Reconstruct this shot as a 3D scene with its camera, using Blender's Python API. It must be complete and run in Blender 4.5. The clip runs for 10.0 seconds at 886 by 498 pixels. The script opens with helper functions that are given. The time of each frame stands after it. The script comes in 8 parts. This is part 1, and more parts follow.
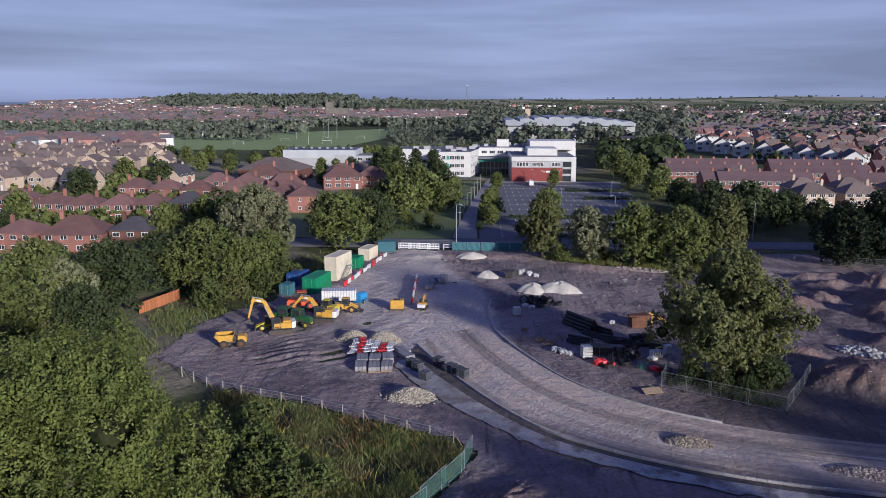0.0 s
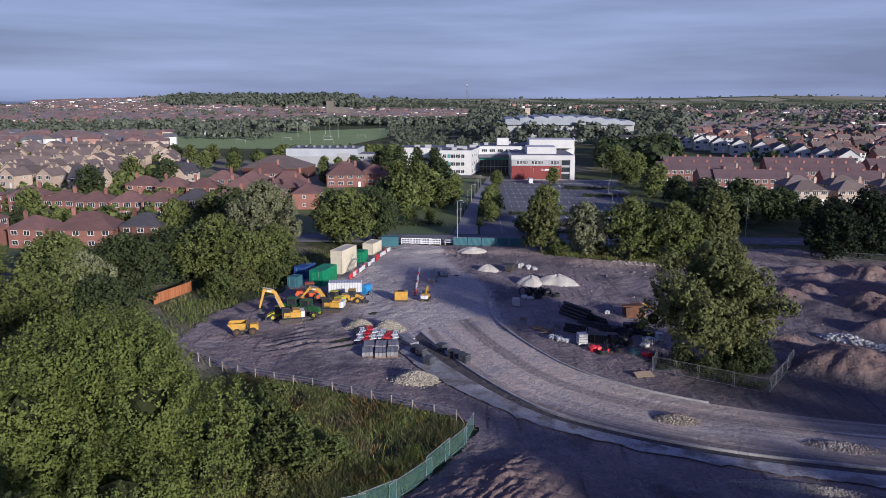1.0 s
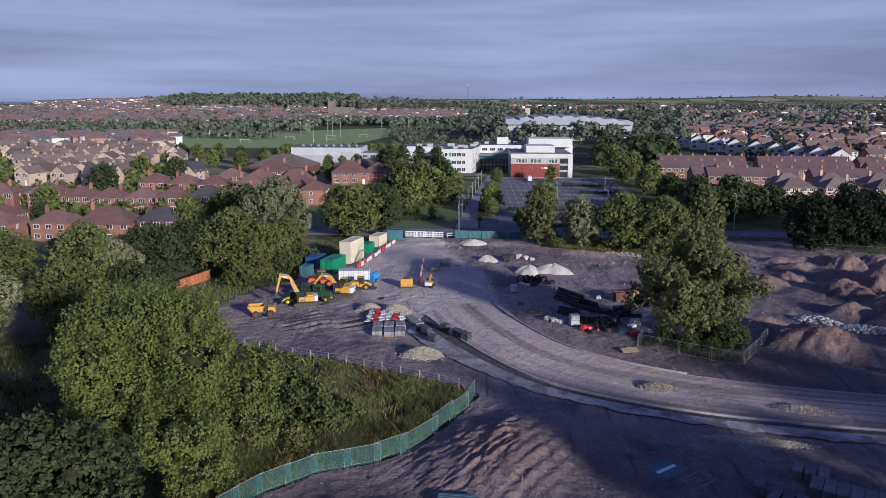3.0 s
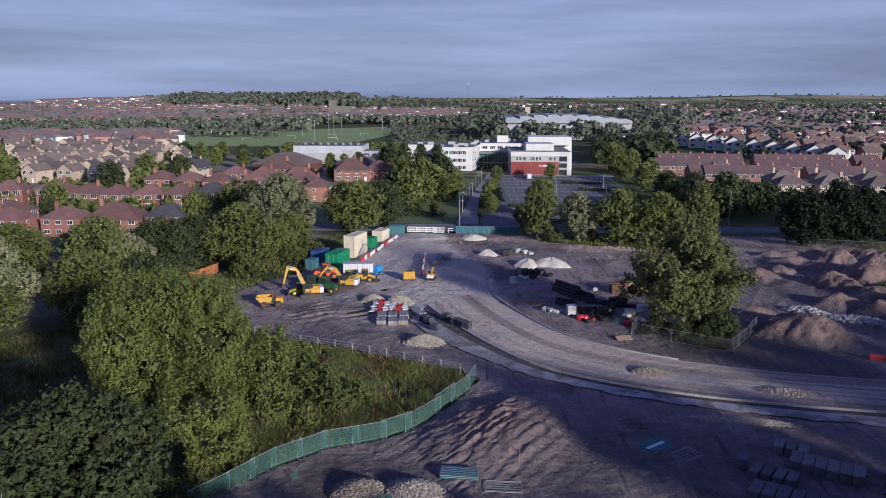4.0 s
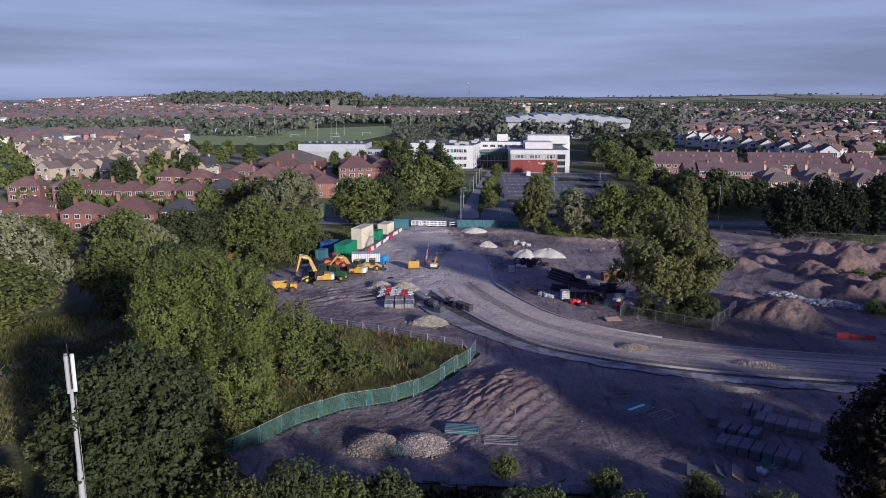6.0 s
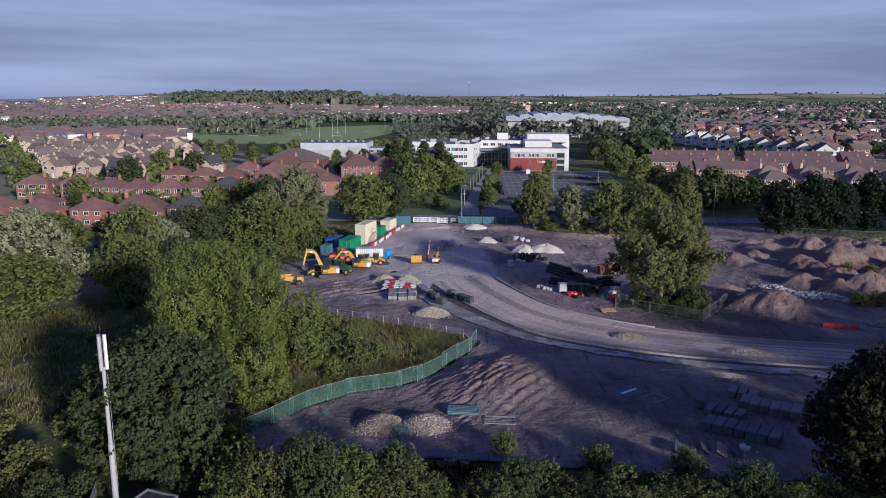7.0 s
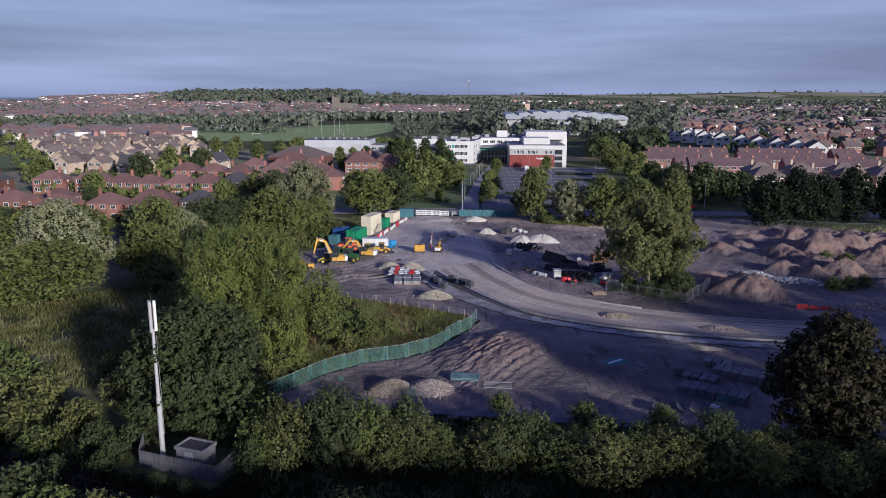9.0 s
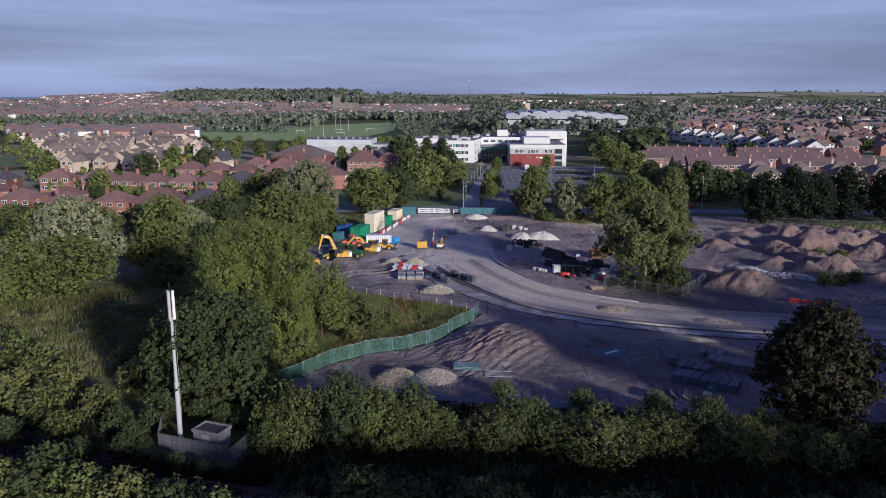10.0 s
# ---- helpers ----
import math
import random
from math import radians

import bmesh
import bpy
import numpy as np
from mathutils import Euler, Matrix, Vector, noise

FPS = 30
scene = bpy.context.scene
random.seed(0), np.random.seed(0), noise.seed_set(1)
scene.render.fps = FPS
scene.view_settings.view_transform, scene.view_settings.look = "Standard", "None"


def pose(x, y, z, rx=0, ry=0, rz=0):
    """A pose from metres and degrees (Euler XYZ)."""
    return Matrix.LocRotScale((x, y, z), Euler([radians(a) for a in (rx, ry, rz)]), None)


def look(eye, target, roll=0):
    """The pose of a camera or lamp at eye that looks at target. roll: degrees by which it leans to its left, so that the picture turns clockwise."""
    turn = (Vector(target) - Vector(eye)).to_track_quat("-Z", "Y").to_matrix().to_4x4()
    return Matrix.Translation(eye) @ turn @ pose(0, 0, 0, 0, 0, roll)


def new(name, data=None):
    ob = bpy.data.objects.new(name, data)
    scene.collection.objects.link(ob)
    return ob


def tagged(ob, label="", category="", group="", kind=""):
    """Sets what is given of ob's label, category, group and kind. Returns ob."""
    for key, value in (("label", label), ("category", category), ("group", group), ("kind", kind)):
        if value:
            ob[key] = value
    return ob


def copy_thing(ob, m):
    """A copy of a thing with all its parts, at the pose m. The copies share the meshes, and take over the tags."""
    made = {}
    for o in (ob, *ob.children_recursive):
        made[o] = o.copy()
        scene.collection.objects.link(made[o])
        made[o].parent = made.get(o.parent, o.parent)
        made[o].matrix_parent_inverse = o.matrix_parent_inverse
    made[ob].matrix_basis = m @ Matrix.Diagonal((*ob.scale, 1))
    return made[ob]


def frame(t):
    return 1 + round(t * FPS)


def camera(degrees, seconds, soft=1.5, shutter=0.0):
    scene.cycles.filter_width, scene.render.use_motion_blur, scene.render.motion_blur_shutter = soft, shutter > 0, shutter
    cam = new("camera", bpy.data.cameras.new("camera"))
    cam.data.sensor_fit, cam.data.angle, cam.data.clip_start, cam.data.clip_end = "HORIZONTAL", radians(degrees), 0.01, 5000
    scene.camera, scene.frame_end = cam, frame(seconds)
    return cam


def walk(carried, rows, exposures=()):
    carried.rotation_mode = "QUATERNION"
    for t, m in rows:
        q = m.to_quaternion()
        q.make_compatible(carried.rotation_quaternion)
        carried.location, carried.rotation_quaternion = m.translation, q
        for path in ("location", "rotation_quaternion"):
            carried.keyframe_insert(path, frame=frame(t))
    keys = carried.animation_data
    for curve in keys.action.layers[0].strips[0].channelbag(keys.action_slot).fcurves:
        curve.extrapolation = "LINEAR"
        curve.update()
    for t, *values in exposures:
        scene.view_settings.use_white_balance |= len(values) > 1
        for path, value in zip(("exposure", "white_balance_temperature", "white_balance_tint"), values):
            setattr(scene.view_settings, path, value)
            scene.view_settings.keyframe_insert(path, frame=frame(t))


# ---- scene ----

# ---- camera and its walk ----
cam = camera(61.7, 10.0, soft=0.9)
PATH = [
    (0, (0.419, 4.563, 34.671), (0.343, 6.521, 34.271), 0.1),
    (0.5, (0.331, 1.923, 34.69), (0.257, 3.881, 34.289), 0.1),
    (1, (0.25, -0.679, 34.719), (0.174, 1.279, 34.317), 0.1),
    (1.5, (0.183, -3.079, 34.771), (0.108, -1.121, 34.369), 0.1),
    (2, (0.178, -5.401, 34.797), (0.102, -3.444, 34.395), 0.1),
    (2.5, (0.204, -7.687, 34.779), (0.127, -5.729, 34.378), 0.1),
    (4, (0.15, -14.383, 34.581), (0.072, -12.426, 34.177), 0.1),
    (4.5, (0.167, -16.649, 34.579), (0.088, -14.692, 34.174), 0.1),
    (5, (0.135, -18.982, 34.593), (0.055, -17.025, 34.188), 0.1),
    (5.5, (0.109, -21.34, 34.61), (0.03, -19.383, 34.205), 0.1),
    (7, (0.034, -28.346, 34.778), (-0.046, -26.39, 34.37), 0.1),
    (7.5, (-0.022, -30.724, 34.779), (-0.102, -28.768, 34.37), 0.1),
    (8, (0.038, -33.139, 34.763), (-0.043, -31.183, 34.354), 0.0),
    (8.5, (0.043, -35.503, 34.739), (-0.039, -33.548, 34.329), 0.1),
    (9, (0.0, -37.706, 34.738), (-0.08, -35.75, 34.326), 0.1),
    (9.5, (-0.053, -39.686, 34.746), (-0.134, -37.731, 34.333), 0.0),
    (10, (-0.215, -41.389, 34.794), (-0.296, -39.433, 34.381), 0.1),
]
walk(cam, [(t, look(eye, target, roll)) for t, eye, target, roll in PATH],
     exposures=[(0.0, 0.2, 5350, 13), (10.0, 0.2, 5350, 13)])

# ---- world, sun ----
SUN_FROM = Vector((0.61, -0.79, 0.0)).normalized()
SUN_ELEV = radians(13)
world = bpy.data.worlds.new("sky")
scene.world = world
world.use_nodes = True
wn, wl = world.node_tree.nodes, world.node_tree.links
wn.clear()
w_out = wn.new("ShaderNodeOutputWorld")
w_bg = wn.new("ShaderNodeBackground")
w_sky = wn.new("ShaderNodeTexSky")
w_sky.sky_type = 'NISHITA'
w_sky.sun_disc = False
w_sky.sun_elevation = SUN_ELEV
w_sky.sun_rotation = math.atan2(SUN_FROM.x, SUN_FROM.y)
w_sky.altitude = 80
w_sky.air_density, w_sky.dust_density, w_sky.ozone_density = 1.0, 1.5, 2.0
w_tc = wn.new("ShaderNodeTexCoord")
w_map = wn.new("ShaderNodeMapping")
w_map.inputs["Scale"].default_value = (1.3, 1.3, 15.0)
w_map.inputs["Location"].default_value = (0.3, 0.1, 0.35)
w_noise = wn.new("ShaderNodeTexNoise")
w_noise.inputs["Scale"].default_value = 1.5
w_noise.inputs["Detail"].default_value = 9.0
w_noise.inputs["Roughness"].default_value = 0.52
w_ramp = wn.new("ShaderNodeValToRGB")
w_ramp.color_ramp.elements[0].position = 0.36
w_ramp.color_ramp.elements[0].color = (0.0, 0.0, 0.0, 1)
w_ramp.color_ramp.elements[1].position = 0.68
w_ramp.color_ramp.elements[1].color = (1, 1, 1, 1)
w_cloud = wn.new("ShaderNodeValToRGB")          # thin cloud, grey-violet to pale
w_cloud.color_ramp.elements[0].position = 0.0
w_cloud.color_ramp.elements[0].color = (3.1, 3.3, 4.7, 1)
w_cloud.color_ramp.elements[1].position = 1.0
w_cloud.color_ramp.elements[1].color = (5.5, 5.9, 7.9, 1)
w_mix = wn.new("ShaderNodeMix")
w_mix.data_type = 'RGBA'
w_sep = wn.new("ShaderNodeSeparateXYZ")
w_up = wn.new("ShaderNodeMapRange")             # cloud cover thins and darkens overhead
w_up.inputs[1].default_value, w_up.inputs[2].default_value = 0.12, 0.55
w_up.inputs[3].default_value, w_up.inputs[4].default_value = 0.0, 1.0
w_over = wn.new("ShaderNodeMix")
w_over.data_type = 'RGBA'
w_over.inputs[6].default_value, w_over.inputs[7].default_value = (1, 1, 1, 1), (0.26, 0.29, 0.60, 1)
w_dim = wn.new("ShaderNodeMix")
w_dim.data_type, w_dim.blend_type = 'RGBA', 'MULTIPLY'
w_dim.inputs[0].default_value = 1.0
w_mix.inputs[0].default_value = 0.84
wl.new(w_tc.outputs["Generated"], w_sep.inputs[0])
wl.new(w_sep.outputs["Z"], w_up.inputs[0])
wl.new(w_tc.outputs["Generated"], w_map.inputs["Vector"])
wl.new(w_map.outputs["Vector"], w_noise.inputs["Vector"])
wl.new(w_noise.outputs["Fac"], w_ramp.inputs["Fac"])
wl.new(w_ramp.outputs["Color"], w_cloud.inputs["Fac"])
wl.new(w_sky.outputs["Color"], w_mix.inputs[6])
wl.new(w_cloud.outputs["Color"], w_dim.inputs[6])
wl.new(w_up.outputs[0], w_over.inputs[0])
wl.new(w_over.outputs[2], w_dim.inputs[7])
wl.new(w_dim.outputs[2], w_mix.inputs[7])
wl.new(w_mix.outputs[2], w_bg.inputs["Color"])
w_bg.inputs["Strength"].default_value = 0.068
wl.new(w_bg.outputs["Background"], w_out.inputs["Surface"])

sun = new("sun", bpy.data.lights.new("sun", 'SUN'))
sun.data.energy = 4.7
sun.data.angle = radians(4)
sun.data.color = (1.0, 0.85, 0.66)
sun_dir = Vector((SUN_FROM.x * math.cos(SUN_ELEV), SUN_FROM.y * math.cos(SUN_ELEV), math.sin(SUN_ELEV)))
sun.matrix_world = look(sun_dir * 300, (0, 0, 0))


# ---- materials ----
def _n(nt, kind, **inputs):
    node = nt.nodes.new(kind)
    for k, v in inputs.items():
        node.inputs[k.replace("_", " ")].default_value = v
    return node


def _mixc(nt, fac, a, b, mode='MIX'):
    m = nt.nodes.new("ShaderNodeMix")
    m.data_type, m.blend_type = 'RGBA', mode
    for sock, v in ((m.inputs[0], fac), (m.inputs[6], a), (m.inputs[7], b)):
        if isinstance(v, bpy.types.NodeSocket):
            nt.links.new(v, sock)
        elif isinstance(v, (tuple, list)):
            sock.default_value = (*v[:3], 1)
        else:
            sock.default_value = v
    return m.outputs[2]


def _ramp(nt, src, lo, hi):
    r = nt.nodes.new("ShaderNodeMapRange")
    r.inputs[1].default_value, r.inputs[2].default_value = lo, hi
    nt.links.new(src, r.inputs[0])
    return r.outputs[0]


def material(name, c1, c2=None, scale=0.5, rough=0.8, metal=0.0, bump=0.0, bscale=8.0, rnd=0.0, isl=0.0,
             fine=0.25, world_space=False, stretch=None, spec=0.4, translucent=0.0, dirt=None):
    """Two colours mixed by a coarse noise, varied again by a fine one, with grain relief."""
    m = bpy.data.materials.new(name)
    m.use_nodes = True
    nt = m.node_tree
    nt.nodes.clear()
    out = nt.nodes.new("ShaderNodeOutputMaterial")
    bs = _n(nt, "ShaderNodeBsdfPrincipled", Roughness=rough, Metallic=metal)
    bs.inputs["Specular IOR Level"].default_value = spec
    if world_space:
        vec = nt.nodes.new("ShaderNodeNewGeometry").outputs["Position"]
    else:
        vec = nt.nodes.new("ShaderNodeTexCoord").outputs["Object"]
    if stretch:
        mp = nt.nodes.new("ShaderNodeMapping")
        mp.inputs["Scale"].default_value = stretch
        nt.links.new(vec, mp.inputs["Vector"])
        vec = mp.outputs["Vector"]
    n1 = _n(nt, "ShaderNodeTexNoise", Scale=scale, Detail=5.0, Roughness=0.6)
    n2 = _n(nt, "ShaderNodeTexNoise", Scale=bscale, Detail=4.0, Roughness=0.65)
    nt.links.new(vec, n1.inputs["Vector"])
    nt.links.new(vec, n2.inputs["Vector"])
    col = _mixc(nt, _ramp(nt, n1.outputs["Fac"], 0.35, 0.65), c1, c2 or c1)
    if dirt:
        n3 = _n(nt, "ShaderNodeTexNoise", Scale=scale * 0.37, Detail=7.0, Roughness=0.7)
        nt.links.new(vec, n3.inputs["Vector"])
        col = _mixc(nt, _ramp(nt, n3.outputs["Fac"], 0.5, 0.68), col, dirt)
    if fine:
        f = nt.nodes.new("ShaderNodeMapRange")
        f.inputs[1].default_value, f.inputs[2].default_value = 0.25, 0.75
        f.inputs[3].default_value, f.inputs[4].default_value = 1 - fine, 1 + fine
        nt.links.new(n2.outputs["Fac"], f.inputs[0])
        col = _mixc(nt, 1.0, col, f.outputs[0], 'MULTIPLY')
    for amount, kind, sock in ((rnd, "ShaderNodeObjectInfo", "Random"), (isl, "ShaderNodeNewGeometry", "Random Per Island")):
        if amount:
            src = nt.nodes.new(kind).outputs[sock]
            f = nt.nodes.new("ShaderNodeMapRange")
            f.inputs[3].default_value, f.inputs[4].default_value = 1 - amount, 1 + amount
            nt.links.new(src, f.inputs[0])
            col = _mixc(nt, 1.0, col, f.outputs[0], 'MULTIPLY')
    nt.links.new(col, bs.inputs["Base Color"])
    if bump:
        b = _n(nt, "ShaderNodeBump", Strength=bump, Distance=0.1)
        nt.links.new(n2.outputs["Fac"], b.inputs["Height"])
        nt.links.new(b.outputs["Normal"], bs.inputs["Normal"])
    if translucent:
        tr = nt.nodes.new("ShaderNodeBsdfTranslucent")
        nt.links.new(col, tr.inputs["Color"])
        mx = nt.nodes.new("ShaderNodeMixShader")
        mx.inputs[0].default_value = translucent
        nt.links.new(bs.outputs[0], mx.inputs[1])
        nt.links.new(tr.outputs[0], mx.inputs[2])
        nt.links.new(mx.outputs[0], out.inputs[0])
    else:
        nt.links.new(bs.outputs[0], out.inputs[0])
    return m


def leaf(name, c1, c2, tr=0.25, rough=0.55):
    return material(name, c1, c2, scale=0.35, rough=rough, bscale=1.6, fine=0.25, rnd=0.15, isl=0.24, spec=0.12, translucent=tr)


M = {}
M["leaf_lime"] = leaf("leaf_lime", (0.142, 0.164, 0.042), (0.10, 0.126, 0.037), 0.2)
# leaf green taken near-black to paint trees that stand in shadow
M["leaf_shaded"] = leaf("leaf_shaded", (0.024, 0.034, 0.02), (0.018, 0.028, 0.016))
M["leaf_green"] = leaf("leaf_green", (0.172, 0.194, 0.06), (0.124, 0.151, 0.05))
M["leaf_dark"] = leaf("leaf_dark", (0.075, 0.095, 0.04), (0.056, 0.074, 0.033))
M["leaf_olive"] = leaf("leaf_olive", (0.17, 0.18, 0.066), (0.13, 0.145, 0.056))
M["leaf_silver"] = leaf("leaf_silver", (0.27, 0.275, 0.155), (0.20, 0.215, 0.12), 0.2)
M["leaf_shrub"] = leaf("leaf_shrub", (0.108, 0.14, 0.042), (0.126, 0.142, 0.048))
M["leaf_bramble"] = leaf("leaf_bramble", (0.15, 0.155, 0.055), (0.115, 0.126, 0.046))
# for the crown cores: shade between the lobes put into a dark colour
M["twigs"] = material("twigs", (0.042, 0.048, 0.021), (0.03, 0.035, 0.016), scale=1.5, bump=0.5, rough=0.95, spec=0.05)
# near-black green: the shade below the hedge is put into the leaf colour
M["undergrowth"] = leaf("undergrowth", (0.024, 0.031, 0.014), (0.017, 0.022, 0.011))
M["sleeper"] = material("sleeper", (0.07, 0.055, 0.045), (0.045, 0.038, 0.032), scale=1.5, bump=0.3)
M["clods"] = material("clods", (0.20, 0.165, 0.155), (0.13, 0.105, 0.105), scale=1.0, bump=0.4, bscale=6, isl=0.5, rough=0.95)
M["fence_steel"] = material("fence_steel", (0.22, 0.23, 0.235), (0.16, 0.165, 0.17), scale=2, rough=0.55, metal=0.2)
M["cabin_grey"] = material("cabin_grey", (0.24, 0.24, 0.26), (0.18, 0.18, 0.195), scale=1.2, bump=0.15, bscale=7, dirt=(0.12, 0.12, 0.125))
M["leaf_copper"] = leaf("leaf_copper", (0.05, 0.045, 0.024), (0.035, 0.033, 0.019))
# paler and greyer green: haze of distance painted into the leaf colour
M["leaf_far_haze"] = leaf("leaf_far_haze", (0.145, 0.162, 0.115), (0.112, 0.13, 0.096), 0.15)
M["straw"] = leaf("straw", (0.24, 0.215, 0.11), (0.18, 0.19, 0.08), 0.4)
M["weed_green"] = leaf("weed_green", (0.22, 0.27, 0.085), (0.27, 0.285, 0.11), 0.4)
M["weed_yellow"] = leaf("weed_yellow", (0.42, 0.36, 0.06), (0.34, 0.30, 0.07), 0.3)
M["weed_rust"] = leaf("weed_rust", (0.16, 0.085, 0.035), (0.12, 0.10, 0.04))
M["bark"] = material("bark", (0.09, 0.07, 0.05), (0.05, 0.042, 0.034), scale=1.5, bump=0.6, bscale=9, stretch=(1, 1, 0.25))
M["bark_pale"] = material("bark_pale", (0.2, 0.17, 0.13), (0.1, 0.085, 0.065), scale=1.5, bump=0.6, bscale=9, stretch=(1, 1, 0.25))
M["asphalt"] = material("asphalt", (0.155, 0.158, 0.17), (0.125, 0.127, 0.138), scale=0.12, rough=0.85, bump=0.15, bscale=6, world_space=True, dirt=(0.11, 0.105, 0.105))
M["paving"] = material("paving", (0.30, 0.28, 0.27), (0.22, 0.21, 0.21), scale=0.3, bscale=4, world_space=True)
M["lawn"] = material("lawn", (0.10, 0.145, 0.045), (0.13, 0.16, 0.055), scale=0.06, bscale=1.2, bump=0.5, world_space=True, dirt=(0.12, 0.12, 0.05))
M["turf"] = material("turf", (0.25, 0.33, 0.11), (0.29, 0.355, 0.13), scale=0.02, bscale=0.8, world_space=True, fine=0.12, stretch=(0.3, 1, 1))
M["kerb"] = material("kerb", (0.45, 0.43, 0.415), (0.32, 0.31, 0.30), scale=0.8, bscale=7, rnd=0.15)
M["white_line"] = material("white_line", (0.7, 0.7, 0.68), (0.5, 0.5, 0.48), scale=0.4, world_space=True)
M["concrete"] = material("concrete", (0.44, 0.435, 0.43), (0.34, 0.335, 0.33), scale=0.5, bump=0.2, bscale=6, rnd=0.12)
M["concrete_unit"] = material("concrete_unit", (0.115, 0.12, 0.145), (0.085, 0.09, 0.108), scale=0.8, bump=0.2, bscale=6, rnd=0.2)
M["palisade"] = material("palisade", (0.13, 0.13, 0.15), (0.09, 0.09, 0.108), scale=1.5, bscale=9, rnd=0.2)
M["roof_metal"] = material("roof_metal", (0.36, 0.385, 0.43), (0.28, 0.30, 0.34), scale=0.1, rough=0.5, fine=0.1)
M["roof_plum"] = material("roof_plum", (0.150, 0.098, 0.102), (0.118, 0.08, 0.086), scale=0.4, bscale=3.2, bump=0.7, rnd=0.08, stretch=(1, 1, 3))
M["concrete_mid"] = material("concrete_mid", (0.30, 0.295, 0.305), (0.22, 0.215, 0.225), scale=0.8, bump=0.2, bscale=6, rnd=0.2)
# paler concrete for the unit rows painted as sunlit
M["concrete_lit"] = material("concrete_lit", (0.175, 0.172, 0.18), (0.12, 0.118, 0.128), scale=0.8, bump=0.25, bscale=6, rnd=0.2, dirt=(0.11, 0.10, 0.10))
M["concrete_dark"] = material("concrete_dark", (0.085, 0.09, 0.11), (0.06, 0.065, 0.08), scale=0.8, bump=0.2, bscale=6, rnd=0.2)
M["limestone"] = material("limestone", (0.42, 0.38, 0.30), (0.30, 0.27, 0.22), scale=0.8, bump=0.3, bscale=5, isl=0.35)
M["stone_buff"] = material("stone_buff", (0.29, 0.245, 0.19), (0.20, 0.17, 0.14), scale=0.8, bump=0.3, bscale=5, isl=0.4)
M["rubble"] = material("rubble", (0.33, 0.29, 0.26), (0.24, 0.20, 0.18), scale=0.8, bump=0.3, bscale=5, isl=0.45)
M["sand"] = material("sand", (0.56, 0.525, 0.46), (0.45, 0.42, 0.37), scale=0.6, bump=0.35, bscale=5, rough=0.95, world_space=True)
M["brick_red"] = material("brick_red", (0.30, 0.14, 0.11), (0.23, 0.11, 0.09), scale=0.5, bscale=5, rnd=0.2, fine=0.2)
M["brick_tan"] = material("brick_tan", (0.47, 0.38, 0.295), (0.39, 0.30, 0.235), scale=0.5, bscale=5, rnd=0.2, fine=0.2)
M["brick_dark"] = material("brick_dark", (0.15, 0.065, 0.05), (0.11, 0.055, 0.045), scale=0.5, bscale=5, rnd=0.2, fine=0.2)
M["render_white"] = material("render_white", (0.64, 0.635, 0.62), (0.56, 0.555, 0.545), scale=0.2, bscale=4, fine=0.06, rnd=0.04, rough=0.7)
M["roof_red"] = material("roof_red", (0.195, 0.108, 0.095), (0.145, 0.086, 0.08), scale=0.4, bscale=3.2, bump=0.7, rnd=0.25, stretch=(1, 1, 3))
M["roof_brown"] = material("roof_brown", (0.195, 0.152, 0.135), (0.15, 0.118, 0.105), scale=0.4, bscale=3.2, bump=0.7, rnd=0.25, stretch=(1, 1, 3))
M["roof_slate"] = material("roof_slate", (0.075, 0.07, 0.078), (0.055, 0.052, 0.06), scale=0.4, bscale=3.2, bump=0.7, rnd=0.2, stretch=(1, 1, 3))
M["glass"] = material("glass", (0.03, 0.035, 0.04), (0.05, 0.055, 0.06), scale=0.6, rough=0.08, spec=0.8, fine=0.1)
M["upvc"] = material("upvc", (0.8, 0.8, 0.8), (0.72, 0.72, 0.72), scale=1, rough=0.4, fine=0.04)
M["cladding_red"] = material("cladding_red", (0.235, 0.045, 0.04), (0.20, 0.04, 0.036), scale=0.3, rough=0.55, bscale=4, fine=0.1)
M["panel_grey"] = material("panel_grey", (0.42, 0.42, 0.43), (0.36, 0.36, 0.37), scale=0.3, rough=0.5, fine=0.08)
M["panel_green"] = material("panel_green", (0.07, 0.32, 0.27), (0.06, 0.26, 0.24), scale=0.3, rough=0.35, fine=0.1)
M["roof_membrane"] = material("roof_membrane", (0.17, 0.175, 0.20), (0.13, 0.135, 0.155), scale=0.15, rough=0.8, fine=0.15, dirt=(0.23, 0.23, 0.25))
M["roof_white"] = material("roof_white", (0.52, 0.54, 0.57), (0.42, 0.44, 0.47), scale=0.1, rough=0.5, fine=0.1)
M["steel"] = material("steel", (0.42, 0.43, 0.44), (0.34, 0.35, 0.36), scale=2, rough=0.45, metal=0.7, fine=0.15)
M["galv"] = material("galv", (0.36, 0.37, 0.38), (0.28, 0.29, 0.30), scale=2, rough=0.5, metal=0.3, fine=0.15)
M["yellow"] = material("yellow", (0.62, 0.36, 0.055), (0.50, 0.28, 0.05), scale=1.5, rough=0.42, bscale=9, fine=0.15, dirt=(0.42, 0.24, 0.07))
M["lime_paint"] = material("lime_paint", (0.62, 0.55, 0.03), (0.5, 0.44, 0.03), scale=1.5, rough=0.42, dirt=(0.3, 0.26, 0.08))
M["green_paint"] = material("green_paint", (0.02, 0.25, 0.115), (0.018, 0.20, 0.095), scale=1, rough=0.45, fine=0.12, dirt=(0.03, 0.15, 0.07))
M["tractor_green"] = material("tractor_green", (0.03, 0.115, 0.04), (0.025, 0.09, 0.035), scale=1.5, rough=0.4)
